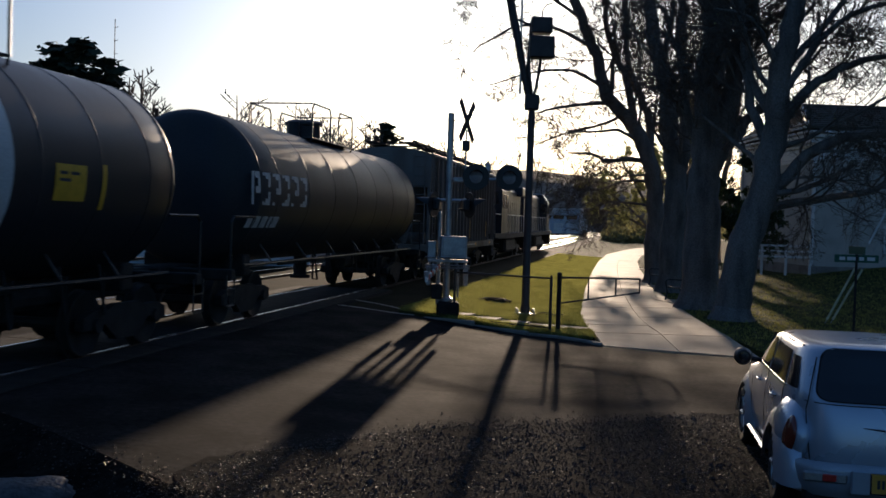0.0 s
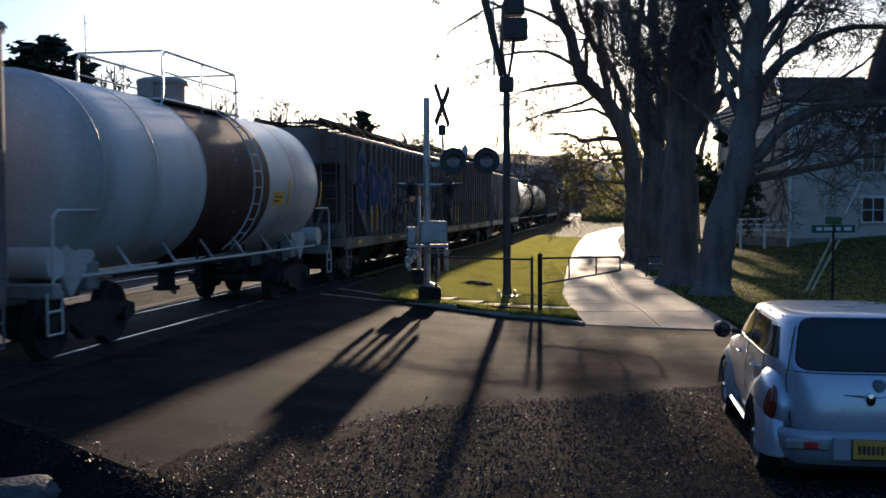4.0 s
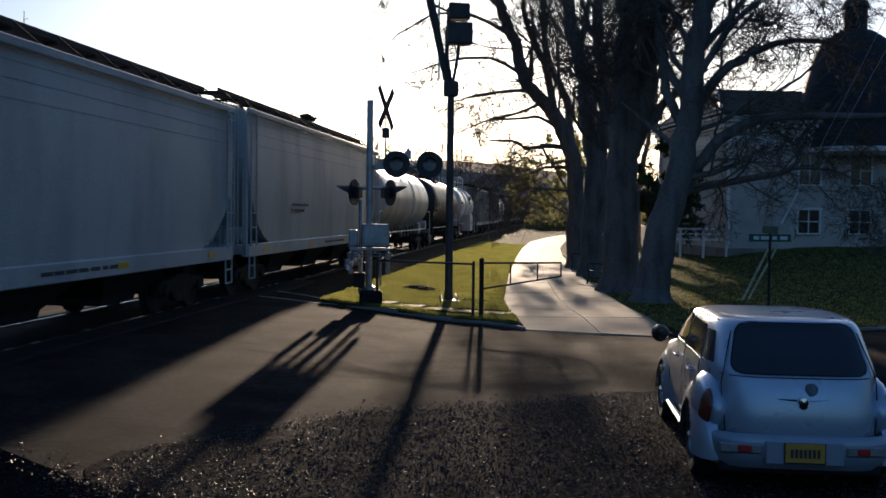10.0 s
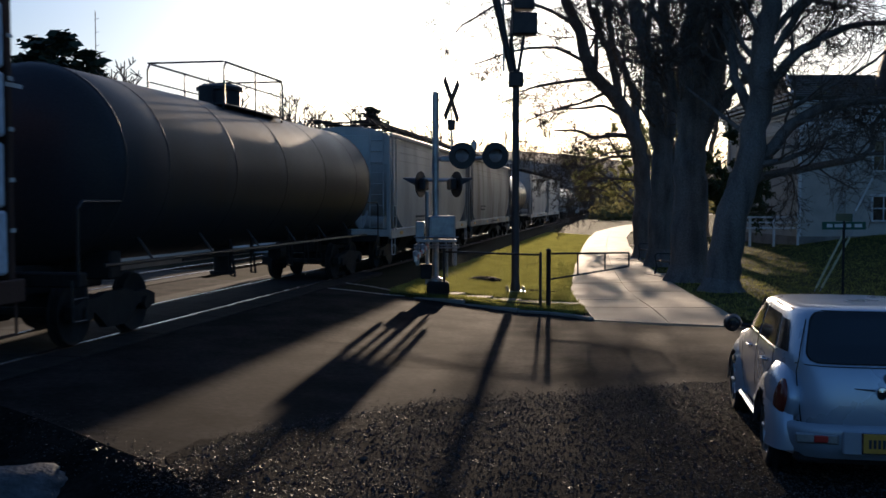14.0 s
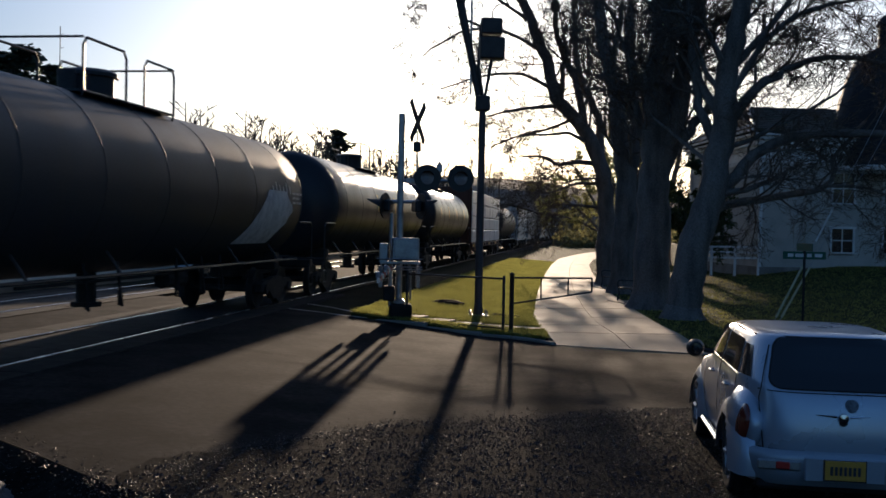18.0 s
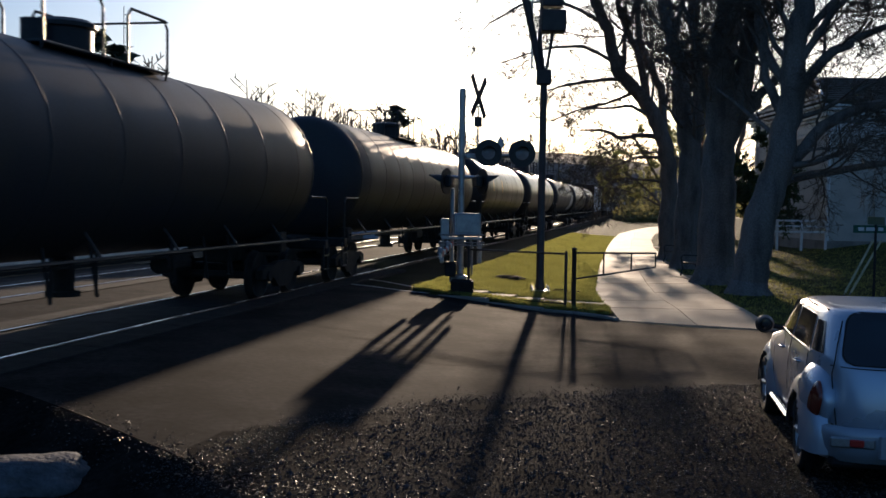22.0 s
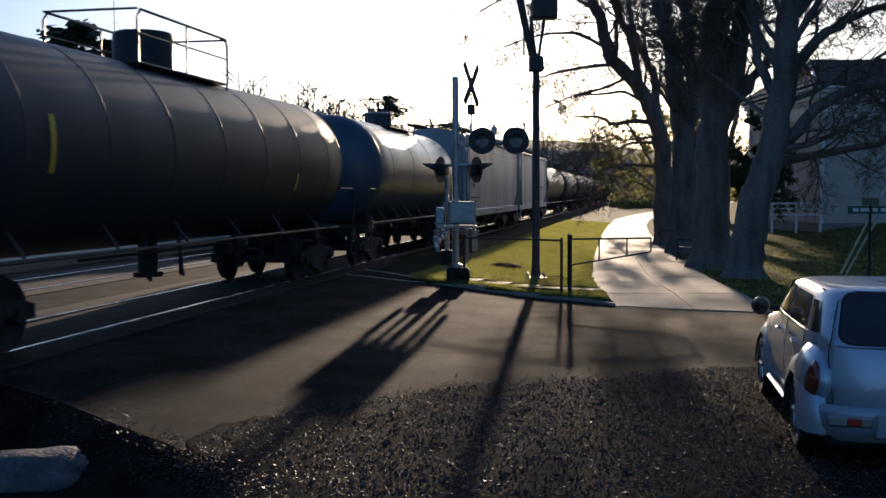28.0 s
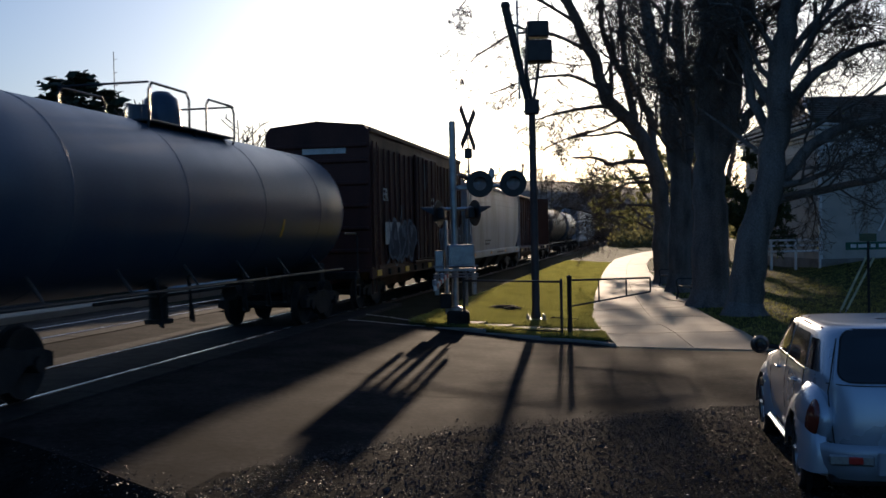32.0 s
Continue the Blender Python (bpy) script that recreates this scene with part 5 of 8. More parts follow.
# ---- level crossing signal ----
def crossing_signal():
    top = thing("crossing_signal", "galvanised level crossing signal mast with lights, crossbuck and gate drive", "railway signal", at=pose(0.36, 23.1, lie(0.36, 23.1)))
    part("foundation", Geo().box((0.05, 0, 0.18), (0.52, 0.56, 0.42), 0.05), DECKRUBBER, top, "dark concrete foundation block")
    part("mast", Geo().lathe([(0.16, 0.4), (0.16, 0.46), (0.075, 0.5), (0.075, 4.72), (0.001, 4.74)], 16), STEEL, top, smooth=40)
    for z in (4.55, 4.1, 3.95, 3.5):
        part("step_bolt", Geo().tube([(0, 0, z), (0.17, 0, z)], 0.012, 5), STEEL, top)
    part("side_post", Geo().lathe([(0.05, 0.3), (0.05, 2.45), (0.001, 2.46)], 12, "z", (-0.19, 0.05, 0)), STEEL, top, smooth=40)
    # crossbuck, turned towards the street that comes from the side
    turn = Matrix.Rotation(radians(66), 3, "Z")
    cb = part("crossbuck", Geo().box((0.36, 0, 4.55), (1.22, 0.02, 0.18), 0.004, turn @ Matrix.Rotation(radians(47), 3, "Y")), BLACKPAINT, top, "crossed sign boards seen from the edge")
    part("board", Geo().box((0.37, 0.03, 4.55), (1.22, 0.02, 0.18), 0.004, turn @ Matrix.Rotation(radians(-47), 3, "Y")), BLACKPAINT, cb)
    part("sign_post", Geo().tube([(0.36, 0, 3.3), (0.36, 0, 4.35)], 0.022, 6), STEEL, top)
    part("count_plate", Geo().box((0.36, -0.03, 3.98), (0.18, 0.03, 0.24), 0.006), BLACKPAINT, top)
    arm = Geo().tube([(0, 0, 3.2), (0.6, 0, 3.2), (1.5, -0.05, 3.24)], 0.045, 8).box((0.88, 0, 3.5), (0.14, 0.12, 0.2), 0.02).tube([(0.88, 0, 3.2), (0.88, 0, 3.65)], 0.035, 8)
    arm.box((0.25, 0, 3.2), (0.3, 0.16, 0.12), 0.02)
    part("cross_arm", arm, STEEL, top)
    for x in (0.60, 1.36):
        disc = part("light_background", Geo().lathe([(0.001, 0.0), (0.29, 0.0), (0.305, -0.015), (0.305, -0.03), (0.001, -0.03)], 32, "y", (x, -0.16, 3.27)), BLACKPAINT, top, "round black signal background", smooth=30)
        part("hood", Geo().lathe([(0.16, 0.0), (0.165, -0.20), (0.155, -0.20), (0.15, 0.0)], 20, "y", (x, -0.19, 3.27), -1.3, 1.3), BLACKPAINT, disc, smooth=40)
        part("lens", Geo().lathe([(0.15, 0.0), (0.13, -0.02), (0.001, -0.045)], 24, "y", (x, -0.19, 3.27)), GLASSPALE, disc, "unlit red lens, coloured grey like reflected sky", smooth=60)
        part("lamp_housing", Geo().lathe([(0.15, 0.0), (0.16, 0.1), (0.09, 0.18), (0.001, 0.18)], 20, "y", (x, -0.13, 3.27)), BLACKPAINT, disc, smooth=40)
    part("lower_arm", Geo().tube([(-0.38, 0, 2.72), (0.5, 0, 2.72)], 0.04, 8), STEEL, top)
    for x, sg in ((-0.36, -1), (0.46, 1)):
        at = Matrix.Translation((x, -0.02, 2.62)) @ Matrix.Rotation(radians(sg * 24), 4, "Z")
        lamp = part("light_background", Geo().lathe([(0.001, 0.0), (0.29, 0.0), (0.30, 0.02), (0.30, 0.03), (0.001, 0.03)], 28, "x"), BLACKPAINT, top, "round black signal background", smooth=30, at=at)
        hood = [[(sg * a, r * math.sin(b), r * math.cos(b)) for b in [w * (2 * i / 12 - 1) for i in range(13)]] for a, r, w in ((0.0, 0.155, 1.9), (0.2, 0.16, 1.3), (0.40, 0.16, 0.55))]
        part("hood", Geo().loft(hood, closed=False, caps=False), BLACKPAINT, lamp, smooth=40)
        part("lens", Geo().lathe([(0.14, sg * 0.03), (0.12, sg * 0.05), (0.001, sg * 0.075)], 20, "x"), REDLENS if sg > 0 else GLASSPALE, lamp, "red warning light", smooth=60)
        part("lamp_housing", Geo().box((-sg * 0.1, 0, 0), (0.16, 0.26, 0.26), 0.03), BLACKPAINT, lamp)
        part("lamp_pipe", Geo().tube([(-sg * 0.1, 0, 0.08), (-sg * 0.1, 0, 0.16)], 0.03, 6), STEEL, lamp)
    # gate drive
    drive = part("gate_drive", Geo().box((0.14, -0.05, 1.64), (0.62, 0.5, 0.52), 0.03), STEEL, top, "galvanised gate mechanism box")
    part("cover", Geo().box((0.14, -0.312, 1.66), (0.5, 0.02, 0.4), 0.01), STEEL, drive)
    part("bracket", Geo().box((0.02, -0.05, 1.33), (0.92, 0.62, 0.06), 0.01), STEEL, drive)
    part("side_box", Geo().box((-0.36, -0.1, 1.55), (0.2, 0.34, 0.44), 0.02), STEEL, drive)
    part("conduit", Geo().tube([(0.26, -0.15, 0.5), (0.26, -0.15, 1.2), (0.2, -0.1, 1.36)], 0.025, 6), STEEL, drive)
    for x in (-0.42, 0.44):
        part("counterweight", Geo().box((x, 0.12, 1.0), (0.10, 0.34, 0.5), 0.02), STEEL, drive, "hanging steel counterweight")
        part("weight_arm", Geo().box((x * 0.95, 0.0, 1.3), (0.05, 0.3, 0.5), 0.01), STEEL, drive)
    g = Geo()
    for z in (1.18, 1.24, 1.42):
        g.tube([(-0.5, -0.36, z), (0.52, -0.36, z)], 0.016, 6)
    part("guard_rail", g, STEEL, drive)
    part("junction_box", Geo().box((-0.22, 0, 0.62), (0.26, 0.24, 0.34), 0.02), GRIME, top)
    # lowered gate arm: reaches over the near lane, towards the street's middle
    a, b = Vector((-0.18, -0.35, 1.22)), Vector((-0.46, -4.2, 1.12))
    d = (b - a)
    for k in range(8):
        p = a + d * ((k + 0.5) / 8)
        ob = part("gate_arm" if k == 0 else "arm_band", Geo().box(p, (0.03, d.length / 8 - 0.004, 0.10), 0.004, Matrix.Rotation(math.atan2(-d.x, d.y), 3, "Z") @ Matrix.Rotation(0.026, 3, "X")), WHITEPAINT if k % 2 else REDBAND, top, "red and white reflective gate arm")
    for f in (0.45, 0.97):
        p = a + d * f
        part("arm_light", Geo().lathe([(0.045, -0.05), (0.05, 0.0), (0.05, 0.06), (0.001, 0.08)], 12, "z", p + Vector((0, 0, 0.09))), GLASSPALE, top, smooth=40)


# red lens greyed and paled: reflected sky is put into its colour
GLASSPALE = material("sky_pale_lens", (0.34, 0.31, 0.31), 0.25, vary=0.2, scale=20, bump=0.1, coat=0.5)
REDBAND = material("red_reflective", (0.5, 0.03, 0.02), 0.4, vary=0.2, scale=6, bump=0.05)
crossing_signal()


# ---- tall dark post with its top gear ----
def tall_post():
    x0, y0 = 2.38, 25.0
    top = thing("lamp_post", "tall dark steel post with boxes and a folded arm on top", "post", at=pose(x0, y0, lie(x0, y0) + 0.06))
    part("base_plate", Geo().box((0, 0, 0.03), (0.5, 0.5, 0.06), 0.01), STEEL, top)
    for sx in (-1, 1):
        for sy in (-1, 1):
            part("anchor_bolt", Geo().cyl((sx * 0.2, sy * 0.2, 0.05), (sx * 0.2, sy * 0.2, 0.17), 0.022, seg=8), STEEL, top)
    part("post", Geo().lathe([(0.12, 0.05), (0.12, 0.2), (0.10, 0.25), (0.085, 5.2), (0.001, 5.2)], 16), POSTBROWN, top, smooth=40)
    part("collar", Geo().box((0, 0, 5.3), (0.36, 0.3, 0.38), 0.03), POSTBROWN, top)
    part("folded_arm", Geo().tube([(-0.12, 0, 5.5), (-0.30, 0, 6.4), (-0.60, 0, 7.75)], 0.075, 10, 0.11), POSTBROWN, top, "tapered arm leaning outward")
    part("arm_end", Geo().lathe([(0.001, -0.12), (0.1, -0.06), (0.13, 0.02), (0.09, 0.1), (0.001, 0.13)], 14, "z", (-0.6, 0, 7.8)), POSTBROWN, top, smooth=60)
    part("stay_rod", Geo().tube([(-0.3, 0, 5.5), (-0.32, 0, 7.95)], 0.03, 6), STEEL, top)
    part("brace", Geo().tube([(-0.55, 0, 7.4), (-0.32, 0, 7.3), (-0.05, 0, 7.2)], 0.03, 6), POSTBROWN, top)
    part("riser", Geo().tube([(0, 0, 5.4), (-0.12, 0, 6.2), (-0.06, 0, 7.3)], 0.05, 8), POSTBROWN, top)
    part("riser", Geo().tube([(0.05, 0, 5.45), (0.16, 0, 6.1), (0.2, 0, 6.5)], 0.04, 8), POSTBROWN, top)
    part("upper_box", Geo().box((0.18, 0, 7.2), (0.52, 0.4, 0.40), 0.03), POSTBROWN, top, "dark box-shaped fitting")
    part("lower_box", Geo().box((0.20, 0, 6.66), (0.62, 0.44, 0.54), 0.03), POSTBROWN, top, "dark box-shaped fitting")
    part("hook", Geo().tube([(0.2, 0, 7.4), (0.2, 0, 7.6), (0.3, 0, 7.74), (0.45, 0, 7.76)], 0.02, 6), POSTBROWN, top)


POSTBROWN = material("dark_brown_steel", (0.035, 0.027, 0.025), 0.5, vary=0.3, scale=4, fine=60, bump=0.08)
tall_post()


# ---- chain-link fence and swing barrier ----
def fence_and_gate():
    f = thing("fence", "short black chain-link fence panel on posts", "fence")
    a, b = Vector((0.55, 22.9)), Vector((2.58, 21.42))
    d = (b - a)
    h = 1.24
    pts = [a, b]
    for p in pts:
        z = lie(p.x, p.y)
        part("post", Geo().lathe([(0.032, 0), (0.032, h), (0.02, h + 0.04), (0.001, h + 0.05)], 10, "z", (p.x, p.y, z)), BLACKPAINT, f, smooth=40)
    z = lie(b.x, b.y)
    part("top_rail", Geo().tube([(a.x, a.y, z + h - 0.02), (b.x, b.y, z + h - 0.02)], 0.022, 8), BLACKPAINT, f)
    part("bottom_rail", Geo().tube([(a.x, a.y, z + 0.16), (b.x, b.y, z + 0.16)], 0.016, 6), BLACKPAINT, f)
    g = Geo()
    n = 34
    L, H = d.length, h - 0.2
    for k in range(-int(H / L * n), n):
        for sg in (1, -1):
            s0 = k * L / n
            lo, hi = max(0.0, -s0), min(H, L - s0)
            if hi <= lo:
                continue
            q0, q1 = s0 + lo, s0 + hi
            if sg < 0:
                q0, q1 = L - q0, L - q1
            p0, p1 = a + d * (q0 / L), a + d * (q1 / L)
            g.tube([(p0.x, p0.y, z + 0.17 + lo), (p1.x, p1.y, z + 0.17 + hi)], 0.0022, 3)
    tagged(part("chain_link", g, BLACKPAINT, f, "woven wire mesh"), kind="stuff")
    # barrier over the path
    bx, by = 2.77, 21.55
    z = lie(bx, by)
    gate = thing("barrier_gate", "black steel swing barrier across the footpath", "gate")
    part("gate_post", Geo().lathe([(0.05, 0), (0.05, 1.28), (0.055, 1.29), (0.055, 1.33), (0.001, 1.36)], 14, "z", (bx, by, z)), BLACKPAINT, gate, smooth=40)
    e = Vector((4.58, 21.9))
    t = z + 1.24
    part("top_bar", Geo().tube([(bx, by, t), (e.x, e.y, t)], 0.022, 8), BLACKPAINT, gate)
    part("lower_bar", Geo().tube([(bx, by, t - 0.56), (e.x, e.y, t - 0.30)], 0.019, 8), BLACKPAINT, gate)
    for f_ in (0.36, 0.70, 1.0):
        p = Vector((bx, by)).lerp(e, f_)
        part("upright", Geo().tube([(p.x, p.y, t), (p.x, p.y, t - 0.56 + 0.26 * f_)], 0.018, 8), BLACKPAINT, gate)


fence_and_gate()


# ---- benches by the path ----
def bench_at(x, y, turn, first=[]):
    m = pose(x, y, lie(x, y) + 0.07, 0, 0, turn)
    if first:
        return copy_thing(first[0], m)
    top = thing("park_bench", "dark slatted park bench with iron ends beside the path", "bench", "benches along the path", at=m)
    part("pad", Geo().box((0, 0.1, 0.0), (2.0, 1.3, 0.06), 0.01), CONCRETE, top)
    for k in range(5):
        part("seat_slat", Geo().box((0, -0.22 + 0.1 * k, 0.45), (1.65, 0.085, 0.035), 0.008), TIMBER, top)
    for k in range(4):
        part("back_slat", Geo().box((0, 0.27 + 0.025 * k, 0.56 + 0.1 * k), (1.65, 0.03, 0.085), 0.008, Matrix.Rotation(-0.25, 3, "X")), TIMBER, top)
    for sx in (-0.8, 0.8):
        end = part("iron_end", Geo().tube([(sx, -0.30, 0.03), (sx, -0.24, 0.25), (sx, -0.27, 0.44), (sx, 0.2, 0.44), (sx, 0.28, 0.6), (sx, 0.38, 0.92)], 0.028, 7), BLACKPAINT, top)
        part("arm_rest", Geo().tube([(sx, -0.27, 0.44), (sx, -0.30, 0.62), (sx, -0.22, 0.68), (sx, 0.29, 0.66)], 0.024, 7), BLACKPAINT, end)
        part("rear_leg", Geo().tube([(sx, 0.16, 0.44), (sx, 0.24, 0.24), (sx, 0.38, 0.03)], 0.026, 7), BLACKPAINT, end)
    first.append(top)
    return top


TIMBER = material("dark_bench_timber", (0.06, 0.04, 0.03), 0.6, vary=0.35, scale=3, fine=40, bump=0.3)
for x, y, turn in ((7.85, 30.8, -80), (9.0, 38.5, -80), (11.9, 53.0, -78), (15.0, 66.0, -76)):
    bench_at(x, y, turn)

# ---- street name sign, guy wires, utility pole ----
SIGNGREEN = material("green_sign", (0.01, 0.10, 0.06), 0.4, vary=0.15, scale=5, bump=0.03)
def street_sign():
    x, y = 8.78, 20.6
    s = thing("street_sign", "green street name blades on a thin steel post", "street sign", at=pose(x, y, lie(x, y)))
    part("post", Geo().tube([(0, 0, 0), (0, 0, 1.95)], 0.028, 8), GRIME, s)
    b = part("blade", Geo().box((0, 0, 1.86), (0.92, 0.012, 0.16), 0.004), SIGNGREEN, s, "green name blade with pale bars")
    g = Geo()
    for k, w in enumerate((0.12, 0.2, 0.1, 0.16)):
        g.box((-0.3 + 0.2 * k, -0.009, 1.86), (w, 0.004, 0.07))
    tagged(part("lettering", g, WHITEPAINT, b), kind="stuff")
    part("blade", Geo().box((0, 0, 2.03), (0.012, 0.8, 0.16), 0.004), SIGNGREEN, s, "green name blade seen edge-on")


street_sign()


def guy_wires():
    pole = thing("utility_pole", "weathered wooden utility pole with guy wires", "utility pole")
    zb = lie(15.2, 24.0)
    part("pole", Geo().lathe([(0.17, -0.2), (0.15, 6), (0.12, 12.2), (0.001, 12.25)], 14, "z", (15.2, 24.0, zb)), BARK, pole, smooth=40)
    for k, (ax, ay, tz) in enumerate(((9.92, 25.0, 11.4), (10.1, 25.1, 10.2))):
        a, b = Vector((ax, ay, lie(ax, ay) + 0.1)), Vector((15.1, 24.0, tz))
        w = part("guy_wire", Geo().tube([a, b], 0.008, 5), STEEL, pole)
        d = (b - a).normalized()
        part("guy_guard", Geo().tube([a + d * 0.1, a + d * 1.55], 0.03, 8), GUARDYELLOW, w, "yellow plastic guy guard")
    a, d = Vector((9.92, 25.0, lie(9.92, 25.0) + 0.1)), (Vector((15.1, 24.0, 11.4)) - Vector((9.92, 25.0, 0.2))).normalized()
    part("wire_marker", Geo().tube([a + d * 2.25, a + d * 3.15], 0.028, 8), WHITEPAINT, pole, "white wire marker sleeve")


# yellow lightened: the sun's glint on the guards is put into the colour
GUARDYELLOW = material("glint_yellow_plastic", (0.62, 0.58, 0.36), 0.5, vary=0.3, scale=5, bump=0.05)
guy_wires()


# ---- white house with a domed tower ----
SIDING = material("cream_painted_siding", (0.50, 0.465, 0.41), 0.7, vary=0.2, scale=1.2, fine=30, bump=0.12)
SLATE = material("dark_roof_shingle", (0.075, 0.065, 0.05), 0.85, vary=0.45, scale=1.2, fine=14, bump=0.6, tint=(0.05, 0.055, 0.035))
DOMESLATE = material("dark_slate", (0.02, 0.021, 0.025), 0.75, vary=0.35, scale=2, fine=12, bump=0.5)
TRIM = material("white_trim", (0.74, 0.73, 0.70), 0.5, vary=0.15, scale=2, bump=0.05)


def window_in(owner, x, y, z0, w, h, deep=0.12):
    """A sash window in a wall that faces -y."""
    win = part("window", Geo().box((x, y + 0.02, z0 + h / 2), (w + 0.02, 0.03, h + 0.02)), PANE, owner, "dark sash window")
    fr = Geo()
    for sx in (-1, 1):
        fr.box((x + sx * (w / 2 + 0.05), y - 0.02, z0 + h / 2), (0.10, 0.1, h + 0.2), 0.012)
    fr.box((x, y - 0.02, z0 + h + 0.06), (w + 0.3, 0.12, 0.12), 0.012)
    part("frame", fr, TRIM, win)
    part("sill", Geo().box((x, y - 0.06, z0 - 0.04), (w + 0.3, 0.18, 0.07), 0.012), TRIM, win)
    part("mullion", Geo().box((x, y - 0.005, z0 + h / 2), (0.05, 0.04, h)), TRIM, win)
    part("meeting_rail", Geo().box((x, y - 0.007, z0 + h / 2), (w, 0.04, 0.05)), TRIM, win)


def white_house():
    h = thing("house", "cream-white two-storey house with dark hipped roof and domed tower", "house")
    x0, x1, y0, y1, zb, ze = 17.4, 37.0, 46.0, 56.5, 0.6, 7.0
    holes = [(x, 1.55, 1.0, 1.08) for x in (21.4, 23.9, 27.3, 31.0)] + [(x, 3.85, 1.0, 1.35) for x in (21.4, 23.9, 27.3, 31.0)]
    # front wall in strips round the openings
    g = Geo()
    xs = sorted({x0, x1} | {x - w / 2 for x, z, w, q in holes} | {x + w / 2 for x, z, w, q in holes})
    zs = sorted({zb, ze} | {z for x, z, w, q in holes} | {z + q for x, z, w, q in holes})
    for a, b in zip(xs, xs[1:]):
        for c, d in zip(zs, zs[1:]):
            mx, mz = (a + b) / 2, (c + d) / 2
            if any(abs(mx - x) < w / 2 and z < mz < z + q for x, z, w, q in holes):
                continue
            g.box((mx, y0 + 0.12, mz), (b - a, 0.24, d - c))
    g.box((x0 + 0.12, (y0 + y1) / 2 + 0.12, (zb + ze) / 2), (0.24, y1 - y0 - 0.24, ze - zb)).box((x1 - 0.12, (y0 + y1) / 2 + 0.12, (zb + ze) / 2), (0.24, y1 - y0 - 0.24, ze - zb)).box(((x0 + x1) / 2, y1 + 0.12, (zb + ze) / 2), (x1 - x0, 0.24, ze - zb))
    part("wall", g, SIDING, h)
    for k in range(24):
        z = zb + 0.35 + (ze - zb - 0.6) * k / 23
        spans = [(x0, x1)]
        for x, zz, w, q in holes:
            if zz - 0.15 < z < zz + q + 0.2:
                spans = [s for a, b in spans for s in ((a, min(b, x - w / 2 - 0.15)), (max(a, x + w / 2 + 0.15), b)) if s[1] - s[0] > 0.05]
        for a, b in spans:
            part("siding_board", Geo().box(((a + b) / 2, y0 - 0.006, z), (b - a, 0.014, 0.03)), SIDING, h)
    part("foundation", Geo().box(((x0 + x1) / 2, (y0 + y1) / 2, zb - 0.05), (x1 - x0 + 0.1, y1 - y0 + 0.2, 0.5)), KERB, h)
    for x, z, w, q in holes:
        window_in(h, x, y0 + 0.02, z, w, q)
    # entablature in stepped boards along the front and the side
    for name, z, tall, out in (("architrave", 5.72, 0.16, 0.05), ("frieze", 6.05, 0.46, 0.03), ("dentil_band", 6.37, 0.14, 0.12), ("cornice", 6.56, 0.20, 0.26), ("cornice", 6.77, 0.16, 0.40), ("cornice", 6.93, 0.12, 0.52)):
        part(name, Geo().box(((x0 + x1) / 2 - out / 2, y0 - out / 2, z), (x1 - x0 + out, out, tall), 0.02), TRIM, h)
        part(name, Geo().box((x0 - out / 2, (y0 + y1) / 2, z), (out, y1 - y0, tall), 0.02), TRIM, h)
    part("corner_board", Geo().box((x0 + 0.05, y0 - 0.03, (zb + 5.64) / 2), (0.16, 0.12, 5.62 - zb), 0.02), TRIM, h)
    part("corner_board", Geo().box((x0 - 0.03, y1 - 0.1, (zb + 5.64) / 2), (0.12, 0.2, 5.62 - zb), 0.02), TRIM, h)
    part("downpipe", Geo().tube([(x0 + 2.2, y0 - 0.08, zb), (x0 + 2.2, y0 - 0.08, 5.6)], 0.045, 8), SIDING, h)
    # gable roof, ridge along x, with white raking boards
    ym, zr = (y0 + y1) / 2, 8.75
    roof = Geo()
    hx = x0 + 1.2
    e = [(x0 - 0.55, y0 - 0.5), (x1 + 0.5, y0 - 0.5), (x1 + 0.5, y1 + 0.5), (x0 - 0.55, y1 + 0.5)]
    roof.add([(x, y, ze + 0.06) for x, y in e] + [(x, y, ze + 0.2) for x, y in e] + [(hx, ym, zr + 0.14), (x1 + 0.5, ym, zr + 0.14)], [(0, 3, 2, 1), (0, 1, 5, 4), (1, 2, 6, 5), (2, 3, 7, 6), (3, 0, 4, 7), (4, 5, 9, 8), (6, 7, 8, 9), (7, 4, 8), (5, 6, 9)])
    part("roof", roof, SLATE, h)
    for k in range(12):
        f = (k + 0.5) / 12
        part("shingle_course", Geo().box(((x0 + x1) / 2 + 1.0 * f, y0 - 0.5 + (ym - y0 + 0.5) * f, ze + 0.215 + (zr - ze - 0.06) * f), (x1 - x0 + 0.9 - 2.2 * f, 0.05, 0.03), 0, Matrix.Rotation(math.atan2(zr - ze, ym - y0 + 0.5), 3, "X")), SLATE, h)
    for y_, z_ in ((y0 - 0.5, ze + 0.13), (y0 - 0.42, ze + 0.35)):
        part("fascia", Geo().tube([(x0 - 0.55, y_, z_), (x0 - 0.55, y1, z_)], 0.07, 4), TRIM, h)
    part("hip_board", Geo().tube([(x0 - 0.5, y0 - 0.45, ze + 0.26), (hx, ym, zr + 0.2)], 0.1, 5), TRIM, h, "white board along the roof hip")
    # domed tower
    tx, ty = 23.9, 46.9
    dome = part("dome", Geo().lathe([(2.75, 5.55), (2.6, 6.0), (2.5, 7.2), (2.3, 8.6), (1.95, 9.9), (1.55, 10.7), (0.95, 11.15), (0.62, 11.3)], 16, "z", (tx, ty, 0)), DOMESLATE, h, "dark slate bell-shaped dome", smooth=30)
